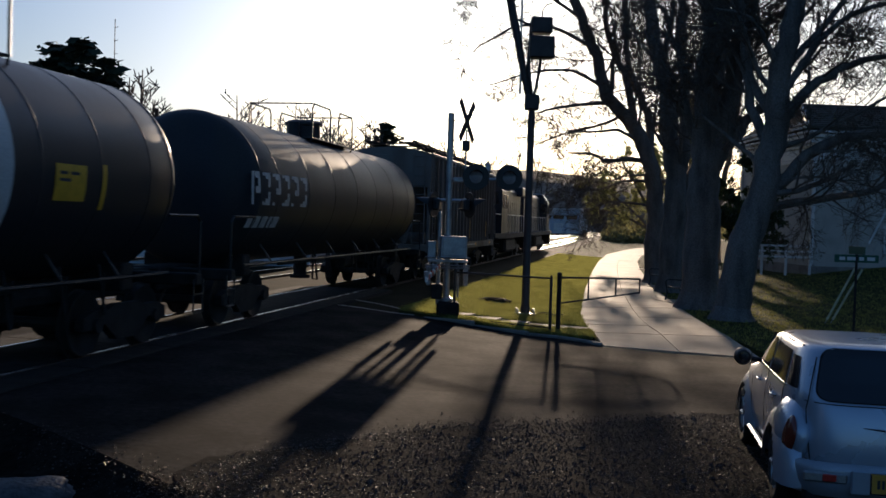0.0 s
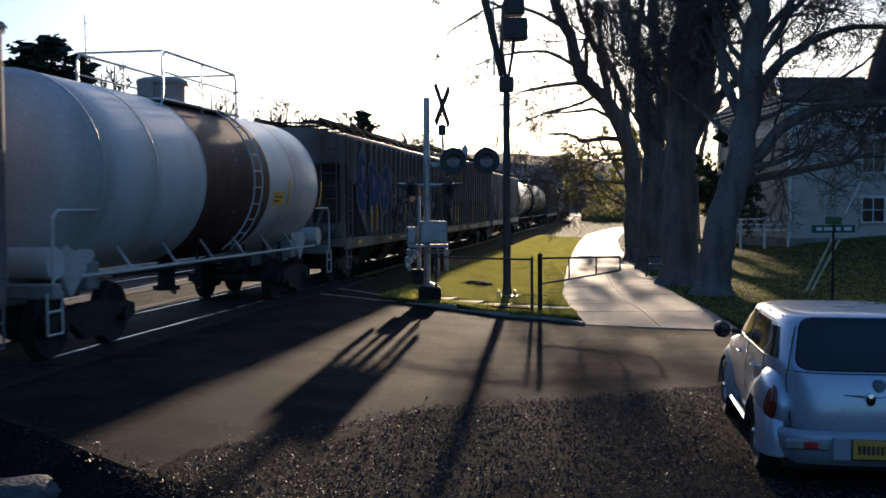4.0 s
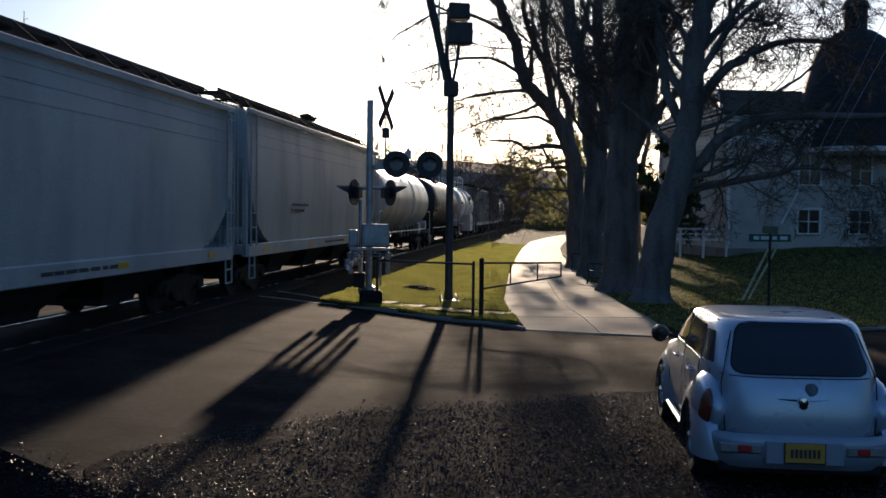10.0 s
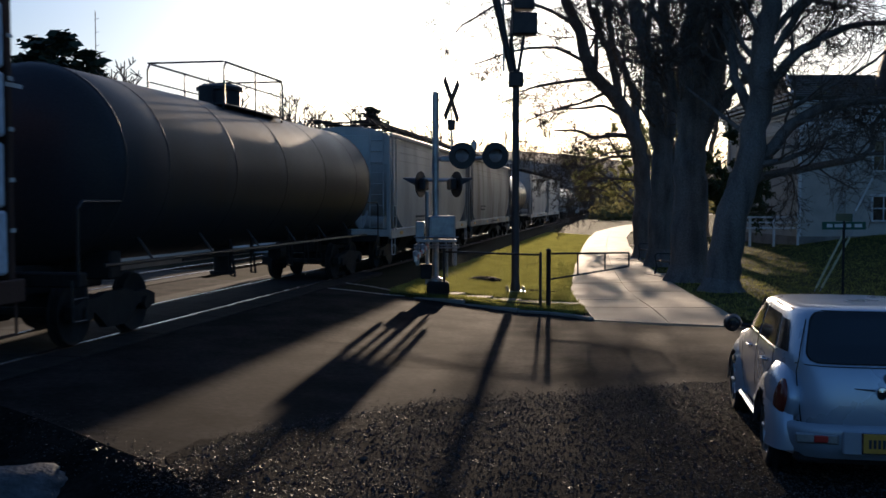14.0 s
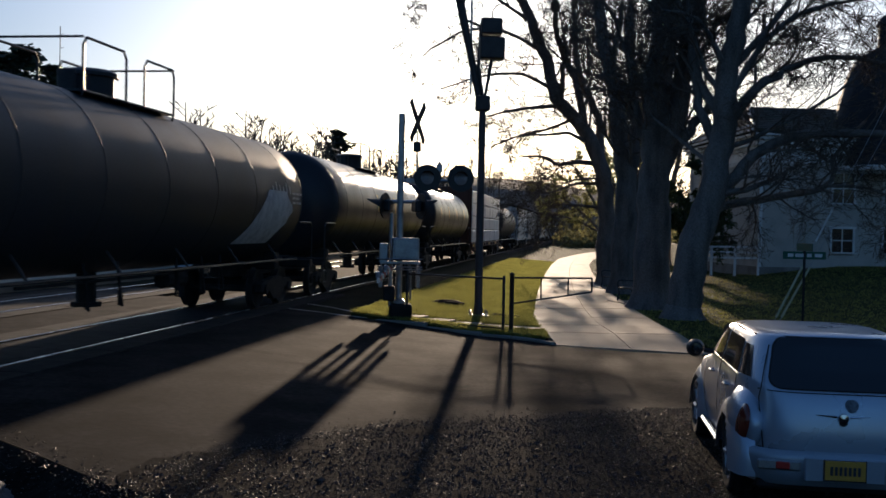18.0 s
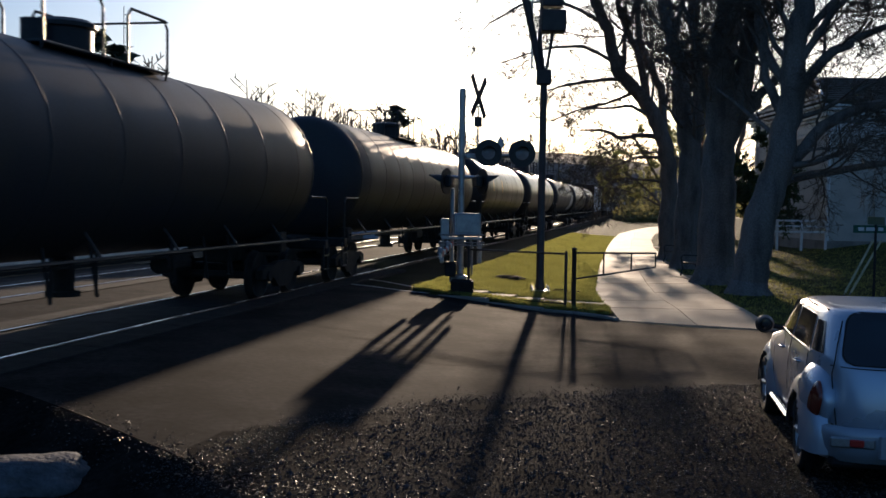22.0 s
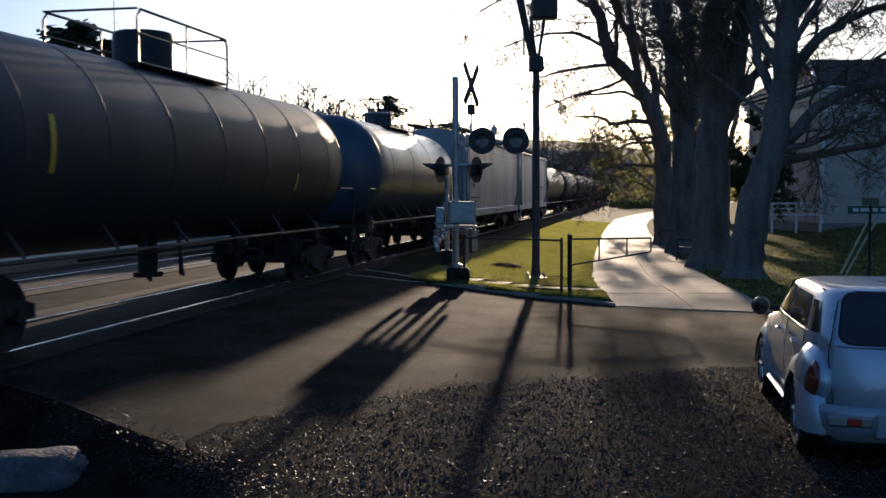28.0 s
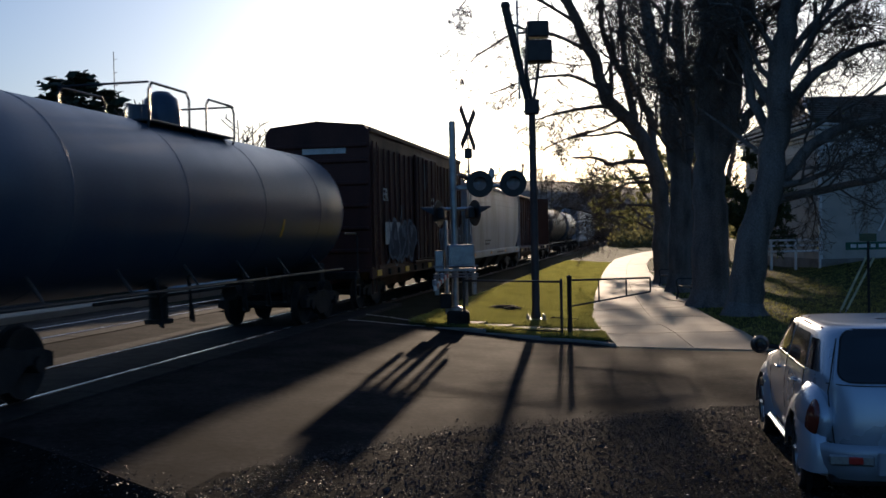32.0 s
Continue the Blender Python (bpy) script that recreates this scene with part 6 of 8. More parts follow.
    part("lantern", Geo().lathe([(0.55, 11.25), (0.55, 12.3), (0.68, 12.35), (0.5, 12.7), (0.2, 12.95), (0.06, 13.1), (0.04, 13.8), (0.001, 13.85)], 12, "z", (tx, ty, 0)), DOMESLATE, dome)
    part("dome_cornice", Geo().lathe([(2.4, 5.2), (2.95, 5.35), (2.95, 5.55), (2.7, 5.6)], 16, "z", (tx, ty, 0)), TRIM, h)
    # porch rails beside the house
    pf = thing("picket_fence", "low white rail fence beside the house", "fence")
    for z in (1.35, 1.6, 1.85):
        part("rail", Geo().box((15.6, 45.5, z - 0.15), (3.4, 0.05, 0.09), 0.01), TRIM, pf)
    for k in range(4):
        part("post", Geo().box((13.95 + 1.1 * k, 45.56, 1.05), (0.10, 0.10, 1.4), 0.015), TRIM, pf)


white_house()


# ---- the far side of the railway ----
def small_house(x, y, w, d, eave, ridge, turn, wall, label):
    h = thing("house", label, "house", "houses beyond the railway", at=pose(x, y, lie(x, y), 0, 0, turn))
    part("wall", Geo().prism([(-w / 2, -0.3), (w / 2, -0.3), (w / 2, eave), (0, ridge - 0.05), (-w / 2, eave)], -d / 2, d / 2, "y"), wall, h)
    for sg in (-1, 1):
        g = Geo().add([(sg * (w / 2 + 0.35), -d / 2 - 0.4, eave - 0.25), (sg * (w / 2 + 0.35), d / 2 + 0.4, eave - 0.25), (0, d / 2 + 0.4, ridge), (0, -d / 2 - 0.4, ridge), (sg * (w / 2 + 0.35), -d / 2 - 0.4, eave - 0.1), (sg * (w / 2 + 0.35), d / 2 + 0.4, eave - 0.1), (0, d / 2 + 0.4, ridge + 0.16), (0, -d / 2 - 0.4, ridge + 0.16)], [(0, 1, 2, 3), (4, 5, 6, 7), (0, 1, 5, 4), (0, 3, 7, 4), (1, 2, 6, 5)])
        part("roof", g, SLATE, h)
        part("rake_board", Geo().tube([(sg * (w / 2 + 0.3), -d / 2 - 0.42, eave - 0.2), (0, -d / 2 - 0.42, ridge + 0.02)], 0.1, 4), TRIM, h)
    for xx in (-w / 4, w / 4):
        window_in(h, xx, -d / 2 - 0.03, 1.0, 0.9, 1.4)
    window_in(h, 0, -d / 2 - 0.03, eave + 0.1, 0.8, 1.0)
    return h


PALEWALL = material("pale_blue_siding", (0.56, 0.60, 0.64), 0.7, vary=0.15, scale=1, fine=20, bump=0.1)
small_house(-16.5, 52, 6.5, 9, 3.6, 6.4, 8, PALEWALL, "small pale gabled house beyond the tracks")
small_house(-7.4, 60, 6.0, 9, 3.8, 6.4, 10, PALEWALL, "small pale house with a pointed gable beyond the tracks")
small_house(-27.0, 50, 7.0, 9, 3.4, 6.0, 6, SIDING, "white gabled house beyond the tracks")
shed = thing("long_shed", "long low pale building beyond the tracks", "building", at=pose(-12.5, 44, lie(-12.5, 44), 0, 0, 12))
part("wall", Geo().box((0, 0, 1.2), (14, 4, 2.6), 0.03), PALEWALL, shed)
part("roof", Geo().prism([(-2.4, 2.5), (2.4, 2.5), (0, 3.2)], -7.3, 7.3, "x"), SLATE, shed)
for k in range(5):
    part("door", Geo().box((-5.2 + 2.6 * k, -2.02, 1.05), (1.9, 0.08, 2.0), 0.02), TRIM, shed)
platform = thing("platform", "low pale concrete platform along the second track", "platform", kind="structure")
for k in range(14):
    m = Matrix.Translation(on_track(-30 + 6 * k, -8.2, 0.30)) @ Matrix.Rotation(-AZ, 4, "Z")
    part("slab", Geo().box((0, 0, 0), (2.2, 5.97, 0.30), 0.02), CONCRETE, platform, at=m)
# a pale works building and a box truck far down the line
works = thing("works_building", "pale flat-roofed works building far down the line", "building", at=pose(30.0, 234, 0, 0, 0, -12))
part("wall", Geo().box((0, 0, 2.8), (9.5, 12, 5.6), 0.05), PALEWALL, works)
part("roof_edge", Geo().box((0, 0, 5.75), (9.9, 12.4, 0.35), 0.05), TRIM, works)
for k in range(3):
    part("window_band", Geo().box((-3 + 3 * k, -6.02, 3.9), (2.4, 0.08, 0.9), 0.02), PANE, works)
    part("door", Geo().box((-3 + 3 * k, -6.03, 1.3), (2.2, 0.1, 2.4), 0.02), TRIM, works)
lorry = thing("box_truck", "white box truck parked beyond the railway", "truck", at=pose(38.6, 258, 0, 0, 0, -10))
part("cargo_box", Geo().box((0, 0, 2.4), (2.5, 6.2, 2.8), 0.06), WHITEPAINT, lorry)
part("cab", Geo().box((0, 4.1, 1.6), (2.3, 1.9, 2.0), 0.2), WHITEPAINT, lorry)
part("chassis", Geo().box((0, 0.8, 0.8), (1.2, 8.2, 0.3), 0.03), GRIME, lorry)
for x in (-1.0, 1.0):
    for y in (-2.2, 4.1):
        part("wheel", Geo().lathe([(0.001, -0.14), (0.45, -0.14), (0.5, 0), (0.45, 0.14), (0.001, 0.14)], 20, "x", (x, y, 0.5)), GRIME, lorry, smooth=40)
# radio mast far off on the hill
mast = thing("radio_mast", "thin lattice radio mast far beyond the railway", "mast", at=pose(-73.6, 232, 0))
for k in range(3):
    a = 2 * math.pi * k / 3
    part("leg", Geo().tube([(0.7 * math.cos(a), 0.7 * math.sin(a), 0), (0.3 * math.cos(a), 0.3 * math.sin(a), 36)], 0.09, 5), GRIME, mast)
g = Geo()
for k in range(18):
    for j in range(3):
        a, b = 2 * math.pi * j / 3, 2 * math.pi * (j + 1) / 3
        r0, r1 = 0.7 - 0.4 * k / 18, 0.7 - 0.4 * (k + 1) / 18
        g.tube([(r0 * math.cos(a), r0 * math.sin(a), 2 * k), (r1 * math.cos(b), r1 * math.sin(b), 2 * k + 2)], 0.04, 3)
part("lattice", g, GRIME, mast)
part("antenna", Geo().tube([(0, 0, 35), (0, 0, 46)], 0.10, 5), GRIME, mast)
for z in (38, 41, 44):
    part("dipole", Geo().tube([(-0.2, 0, z), (0.8, 0, z + 0.3)], 0.07, 4), GRIME, mast)

# boulder at the edge of the street
rk = bmesh.new()
bmesh.ops.create_icosphere(rk, subdivisions=4, radius=1)
for v in rk.verts:
    n = noise.fractal(v.co * 1.6, 1.0, 2.0, 4)
    v.co *= 1 + 0.22 * n
    v.co = Vector((v.co.x * 0.62, v.co.y * 0.42, max(-0.15, v.co.z * 0.20)))
me = bpy.data.meshes.new("boulder")
rk.to_mesh(me)
rk.free()
ROCK = material("grey_rock", (0.11, 0.115, 0.125), 0.85, vary=0.4, scale=3, fine=22, bump=0.8, distance=0.03)
me.materials.append(ROCK)
me.shade_smooth()
b = tagged(new("boulder", me), "low pale grey boulder at the edge of the asphalt", "rock")
b.matrix_basis = pose(-3.5, 8.3, lie(-3.5, 8.3) + 0.03, 0, 0, 15)
# dug earth on the verge
rk = bmesh.new()
bmesh.ops.create_icosphere(rk, subdivisions=3, radius=1)
for v in rk.verts:
    v.co *= 1 + 0.2 * noise.fractal(v.co * 2.2, 1.0, 2.0, 3)
    v.co = Vector((v.co.x * 0.5, v.co.y * 0.5, max(-0.05, v.co.z * 0.13)))
me = bpy.data.meshes.new("earth_mound")
rk.to_mesh(me)
rk.free()
me.materials.append(GRAVEL)
for x, y, s in ((1.75, 27.8, 1.0), (2.9, 25.3, 0.55), (3.25, 25.0, 0.5)):
    b = tagged(new("earth_mound", me), "small mound of dark dug earth on the grass", "earth mound")
    b.matrix_basis = pose(x, y, lie(x, y) + 0.07) @ Matrix.Scale(s, 4)


# ---- trees ----
class Wood:
    """Tapered limbs gathered in one mesh."""

    def __init__(self, seed):
        self.g, self.rnd = Geo(), random.Random(seed)

    def strand(self, pts, r0, r1, seg):
        self.g.tube(pts, r0, seg, r1)

    def twig(self, pts, r):
        n = len(pts)
        d = (pts[-1] - pts[0]).normalized()
        u = d.orthogonal().normalized()
        w = d.cross(u)
        vs, fs = [], []
        for i, p in enumerate(pts[:-1]):
            q = r * (1 - 0.6 * i / (n - 1))
            vs += [p + q * u, p + q * (-0.5 * u + 0.866 * w), p + q * (-0.5 * u - 0.866 * w)]
        vs.append(pts[-1])
        for i in range(n - 2):
            fs += [(3 * i + k, 3 * i + (k + 1) % 3, 3 * i + 3 + (k + 1) % 3, 3 * i + 3 + k) for k in range(3)]
        fs += [(3 * (n - 2) + k, 3 * (n - 2) + (k + 1) % 3, 3 * (n - 1)) for k in range(3)]
        self.g.add(vs, fs)

    def grow(self, p, d, length, r, bend, rise, steps):
        """A wandering limb; returns its points."""
        pts, p, d = [p.copy()], p.copy(), d.normalized()
        for _ in range(steps):
            d = (d + Vector((self.rnd.gauss(0, bend), self.rnd.gauss(0, bend), self.rnd.gauss(0, bend) + rise))).normalized()
            p = p + d * (length / steps)
            pts.append(p)
        return pts


def between(pts, f):
    q = f * (len(pts) - 1)
    i = min(int(q), len(pts) - 2)
    return pts[i].lerp(pts[i + 1], q - i), (pts[i + 1] - pts[i]).normalized()


def fork(w, pts, r0, r1, level, count, length, twigs, rise=0.05, lo=0.25):
    """Branches off a limb, and branches off those."""
    for k in range(count):
        f = lo + (1 - lo) * (k + w.rnd.random()) / count
        p, d = between(pts, min(f, 0.99))
        side = d.orthogonal().normalized()
        side.rotate(Matrix.Rotation(w.rnd.uniform(0, 2 * math.pi), 3, d))
        lean = w.rnd.uniform(0.5, 1.1)
        nd = (d * math.cos(lean) + side * math.sin(lean))
        ln = length * w.rnd.uniform(0.6, 1.2) * (1.15 - 0.5 * f)
        r = (r0 + (r1 - r0) * f) * (w.rnd.uniform(0.22, 0.42) if level > 1 else w.rnd.uniform(0.32, 0.5))
        if level == 0:
            pt = w.grow(p, nd, ln, r, 0.22, rise, 3)
            twigs.twig(pt, min(max(0.6 * r, 0.008), 0.013))
            for _ in range(4):
                q, e = between(pt, w.rnd.uniform(0.15, 0.9))
                tip = (e + Vector((w.rnd.gauss(0, 0.5), w.rnd.gauss(0, 0.5), w.rnd.gauss(0.1, 0.45)))).normalized()
                twigs.twig([q, q + tip * ln * w.rnd.uniform(0.3, 0.65)], 0.006)
            continue
        steps = 5 if level > 1 else 4
        pt = w.grow(p, nd, ln, r, 0.2, rise, steps)
        (w if r > 0.045 else twigs).strand(pt, r, r * 0.35, 6 if r > 0.06 else 4)
        fork(w, pt, r, r * 0.35, level - 1, {2: 10, 1: 10}[level], ln * (0.58 if level > 1 else 0.52), twigs, rise)


def bent(pts, rnd, shake=0.05, steps=5):
    """A smooth course through a few points, shaken a little."""
    out = []
    n = len(pts)
    for i in range(n - 1):
        p0, p1, p2, p3 = pts[max(0, i - 1)], pts[i], pts[i + 1], pts[min(n - 1, i + 2)]
        for k in range(steps if i < n - 2 else steps + 1):
            u = k / steps
            q = 0.5 * (2 * p1 + (p2 - p0) * u + (2 * p0 - 5 * p1 + 4 * p2 - p3) * u * u + (3 * p1 - p0 - 3 * p2 + p3) * u ** 3)
            a = shake * min(1.0, (i + u))
            out.append(q + Vector((rnd.gauss(0, a), rnd.gauss(0, a), 0)))
    return out


def big_tree(x, y, stems, seed, label, extra=(), buds=0, branch=15, span=3.7, bud=0.013, flare=1.5, limbs=2, spray=11, leaf=BUDS):
    """stems: (points from the ground up, radius at the foot); extra: long limbs in the same form."""
    z0 = lie(x, y) + 0.05
    t = thing("tree", label, "tree", "row of trees along the path", at=pose(x, y, z0))
    w, tw = Wood(seed), Wood(seed + 500)
    for pts, r in stems:
        pts = bent([Vector(p) for p in pts], w.rnd, 0.035)
        n = len(pts)
        if pts[0].z < 0.3:
            w.g.tube([pts[0] - Vector((0, 0, 0.15)), pts[0] + (pts[1] - pts[0]) * 0.3, pts[1], pts[2]], r * flare, 14, r * 0.99)
            pts = pts[1:]
        w.strand(pts, r, r * 0.42, 12)
        fork(w, pts, r * 0.85, r * 0.34, 2, branch, span, tw, 0.06, 0.34)
        # heavier limbs that rise beside the stem
        for k in range(limbs):
            p, d = between(pts, 0.36 + 0.42 * (k + w.rnd.random()) / limbs)
            a = w.rnd.uniform(0, 2 * math.pi)
            pt = w.grow(p, d + Vector((0.75 * math.cos(a), 0.75 * math.sin(a), 0.25)), span * w.rnd.uniform(0.8, 1.25), r, 0.16, 0.12, 7)
            w.strand(pt, r * 0.32, r * 0.1, 8)
            fork(w, pt, r * 0.32, r * 0.1, 2, 7, span * 0.62, tw, 0.05, 0.2)
    for pts, r in extra:
        pts = bent([Vector(p) for p in pts], w.rnd, 0.06, 3)
        w.strand(pts, r, r * 0.3, 8)
        fork(w, pts, r, r * 0.3, 2, spray, 2.4, tw, 0.0, 0.12)
    part("trunk", w.g.mesh("trunk", BARK, 70, False), BARK, t)
    tagged(part("crown", tw.g.mesh("crown", TWIG, 0, False), TWIG, t, "fine bare twigs"), kind="stuff")
    if buds:
        g = Geo()
        vs = tw.g.v
        for _ in range(buds):
            p = Vector(vs[w.rnd.randrange(len(vs))])
            a = Vector([w.rnd.gauss(0, bud) for _ in range(3)])
            b = Vector([w.rnd.gauss(0, bud) for _ in range(3)])
            g.add([p, p + a, p + a + b, p + b], [(0, 1, 2, 3)])
        tagged(part("young_leaves", g.mesh("young_leaves", leaf, 0, False), leaf, t, "small opening spring leaves"), kind="stuff")
    return t


big_tree(7.72, 25.7, [([(0.05, 0, 0), (0.15, 0, 1.1), (0.45, 0.05, 2.3), (0.85, 0.1, 3.7), (1.04, 0.1, 5.1), (1.18, 0.1, 6.9), (1.45, 0.1, 8.6), (1.9, 0.2, 11.5)], 0.46), ([(0.98, 0.1, 4.3), (0.55, 0.6, 5.6), (0.35, 0.9, 7.4), (0.1, 1.0, 10.0)], 0.15)], 3, "large grey old tree leaning aside with long low limbs",
         extra=[([(0.8, 0.05, 3.0), (1.3, 0, 3.75), (2.1, -0.1, 4.5), (3.1, -0.2, 4.85), (4.6, -0.3, 4.9), (6.4, -0.4, 4.95), (8.2, -0.4, 5.3)], 0.19), ([(0.6, 0.05, 2.5), (1.1, 0.1, 2.95), (2.1, 0.2, 3.15), (3.4, 0.2, 3.4), (4.0, 0.2, 3.7), (4.2, 0.2, 4.5), (4.9, 0.3, 5.3)], 0.13),
                ([(1.05, 0.1, 5.0), (1.8, 0, 6.0), (2.6, 0, 6.5), (3.8, 0.1, 6.9), (5.4, 0.2, 6.8)], 0.16), ([(3.9, 0.2, 3.55), (5.0, 0.1, 3.5), (6.2, 0, 3.0), (7.0, 0, 2.7)], 0.05), ([(1.1, 0.1, 5.6), (1.9, -0.3, 7.2), (3.0, -0.5, 8.0), (4.6, -0.6, 8.3)], 0.11), ([(1.15, 0.1, 6.4), (2.2, 0.4, 7.6), (3.4, 0.6, 9.0), (4.6, 0.8, 9.6)], 0.11)], buds=1500, branch=9, limbs=1)
big_tree(8.3, 29.0, [([(-0.5, 0, 0), (-0.48, 0, 1.6), (-0.45, 0, 3.6), (-0.42, 0.05, 5.2), (-0.5, 0.1, 6.8), (-0.35, 0.1, 8.2), (-0.7, 0.2, 11.5)], 0.55), ([(-0.4, 0, 3.9), (0.05, 0, 5.2), (0.28, 0.05, 6.9), (0.6, 0.1, 8.4), (1.0, 0.2, 11.2)], 0.35)], 8, "large grey tree dividing into two thick upright stems",
         extra=[([(-0.1, 0, 4.4), (0.45, -0.1, 5.15), (1.0, -0.2, 5.9), (1.5, -0.2, 6.3), (2.2, -0.3, 7.2), (2.6, -0.3, 8.6)], 0.17), ([(-0.5, 0, 4.6), (-1.0, 0.4, 5.8), (-1.2, 0.6, 7.4), (-1.8, 0.8, 9.0)], 0.13)], span=3.9, branch=9, limbs=1)
big_tree(8.95, 36.0, [([(-0.3, 0, 0), (-0.3, 0, 2.0), (-0.25, 0, 3.7), (-0.45, 0.1, 5.2), (-0.65, 0.1, 7.1), (-1.15, 0.2, 9.1), (-1.6, 0.3, 11.8)], 0.45), ([(-0.25, 0, 3.3), (0.05, 0.2, 5.2), (0.05, 0.3, 7.1), (-0.25, 0.3, 8.9), (-0.1, 0.4, 12.0)], 0.25), ([(-0.3, 0, 3.0), (0.7, 0.3, 5.0), (1.3, 0.4, 7.6), (1.6, 0.6, 11.0)], 0.20)], 10, "large grey tree forking low into upright stems", span=3.9, branch=7, limbs=1)
big_tree(9.8, 41.5, [([(-0.5, 0, 0), (-0.6, 0, 1.6), (-0.6, 0, 3.2), (-0.95, -0.1, 5.0), (-1.65, -0.1, 6.5), (-2.75, -0.2, 7.6), (-3.3, -0.2, 9.3), (-4.15, -0.3, 11.2), (-5.2, -0.3, 13.0)], 0.40), ([(-0.9, 0, 4.9), (-1.0, 0.3, 7.0), (-1.8, 0.4, 9.0), (-2.2, 0.4, 12.6)], 0.20), ([(-1.6, -0.1, 6.4), (-1.9, 0, 8.2), (-2.8, 0.1, 10.2), (-3.0, 0.2, 13.2)], 0.18)], 12, "large grey tree with a thick stem leaning over the path", span=3.9, branch=9, limbs=1, spray=8,
         extra=[([(-0.95, 0, 5.0), (-1.75, -0.1, 5.1), (-2.7, -0.2, 4.95), (-3.3, -0.3, 5.25), (-4.4, -0.3, 5.25)], 0.12), ([(-2.5, 0, 7.4), (-3.5, -0.2, 7.3), (-4.8, -0.3, 7.1), (-5.9, -0.4, 6.8)], 0.10), ([(-2.9, 0, 8.0), (-4.2, -0.3, 8.6), (-5.8, -0.4, 8.5), (-7.6, -0.5, 7.9)], 0.09), ([(-3.4, 0, 9.6), (-5.2, -0.3, 10.4), (-6.9, -0.4, 10.2), (-8.4, -0.5, 9.2)], 0.09), ([(-3.9, 0, 10.8), (-6.0, -0.3, 12.0), (-7.8, -0.4, 12.2), (-8.8, -0.4, 11.2)], 0.08), ([(-1.3, 0, 5.8), (-2.3, -0.6, 6.2), (-3.3, -0.9, 6.1), (-4.5, -1.2, 6.0)], 0.09),
                ([(-0.75, 0, 4.2), (-1.9, 0.3, 4.2), (-3.0, 0.4, 3.8), (-4.0, 0.5, 3.9)], 0.07), ([(-2.0, 0, 6.9), (-3.0, 0.6, 6.5), (-4.2, 0.9, 6.2), (-5.4, 1.0, 5.7)], 0.08), ([(-0.7, 0, 3.2), (-1.6, 0.2, 3.3), (-2.7, 0.3, 3.3), (-3.6, 0.3, 2.7)], 0.06)], buds=2500)
big_tree(13.2, 52.0, [([(0, 0, 0), (0.05, 0, 2.6), (-0.7, 0.1, 6.0), (-1.8, 0.2, 12.0)], 0.40), ([(0.05, 0, 2.8), (-0.3, 0.2, 7.0), (-0.4, 0.3, 14.0)], 0.26), ([(0.05, 0, 3.0), (1.0, 0.1, 7.0), (1.8, 0.1, 12.0)], 0.22)], 17, "grey bare tree with upright stems", buds=2500, span=4.4, branch=9, limbs=1)
big_tree(18.6, 66.0, [([(0, 0, 0), (0.05, 0, 2.6), (-0.9, 0, 6.0), (-1.8, 0, 11.0)], 0.40), ([(0, 0, 2.6), (-0.2, 0.2, 7.0), (-0.3, 0.2, 13.0)], 0.25), ([(0, 0, 2.6), (0.8, 0.2, 7.0), (1.6, 0.2, 12.0)], 0.22)], 23, "grey bare tree with budding twigs", buds=9000, branch=10, limbs=1, bud=0.03)
big_tree(20.5, 82.0, [([(0, 0, 0), (0, 0, 2.5), (-1.5, 0, 5.5), (-2.8, 0, 9.0)], 0.38), ([(0, 0, 2.5), (0.5, 0.2, 6.5), (0.5, 0.2, 11.0)], 0.25), ([(0, 0, 2.6), (1.4, 0.2, 5.5), (2.4, 0.3, 9.0)], 0.2)], 29, "smaller tree with yellow-green buds", buds=16000, branch=6, limbs=1, bud=0.05)
big_tree(13.9, 62.0, [([(0, 0, 0), (-0.1, 0, 1.8), (-1.0, 0, 4.2), (-2.4, 0, 6.4)], 0.13), ([(-0.1, 0, 1.6), (0.1, 0.2, 4.2), (-0.2, 0.2, 7.2)], 0.10), ([(-0.1, 0, 1.7), (-1.6, 0.2, 3.4), (-3.8, 0.3, 4.9)], 0.09), ([(-0.1, 0, 1.9), (-2.0, -0.2, 2.9), (-3.9, -0.3, 3.3)], 0.08)], 37, "small budding tree leaning over the path", buds=17000, branch=6, span=2.0, bud=0.035, limbs=0)


# evergreen shrub between the trunks and the house
big_tree(14.5, 46.5, [([(0, 0, 0), (0.1, 0, 1.2), (0.5, 0, 3.0), (0.7, 0, 4.9)], 0.09), ([(0, 0, 0.4), (-0.5, 0.1, 1.9), (-0.8, 0.1, 3.9)], 0.07), ([(0, 0, 0.4), (0.7, 0.1, 1.5), (1.2, 0.1, 3.3)], 0.07)], 41, "leafy evergreen shrub beside the house", buds=26000, branch=9, span=1.5, bud=0.045, limbs=0, leaf=SHRUB)


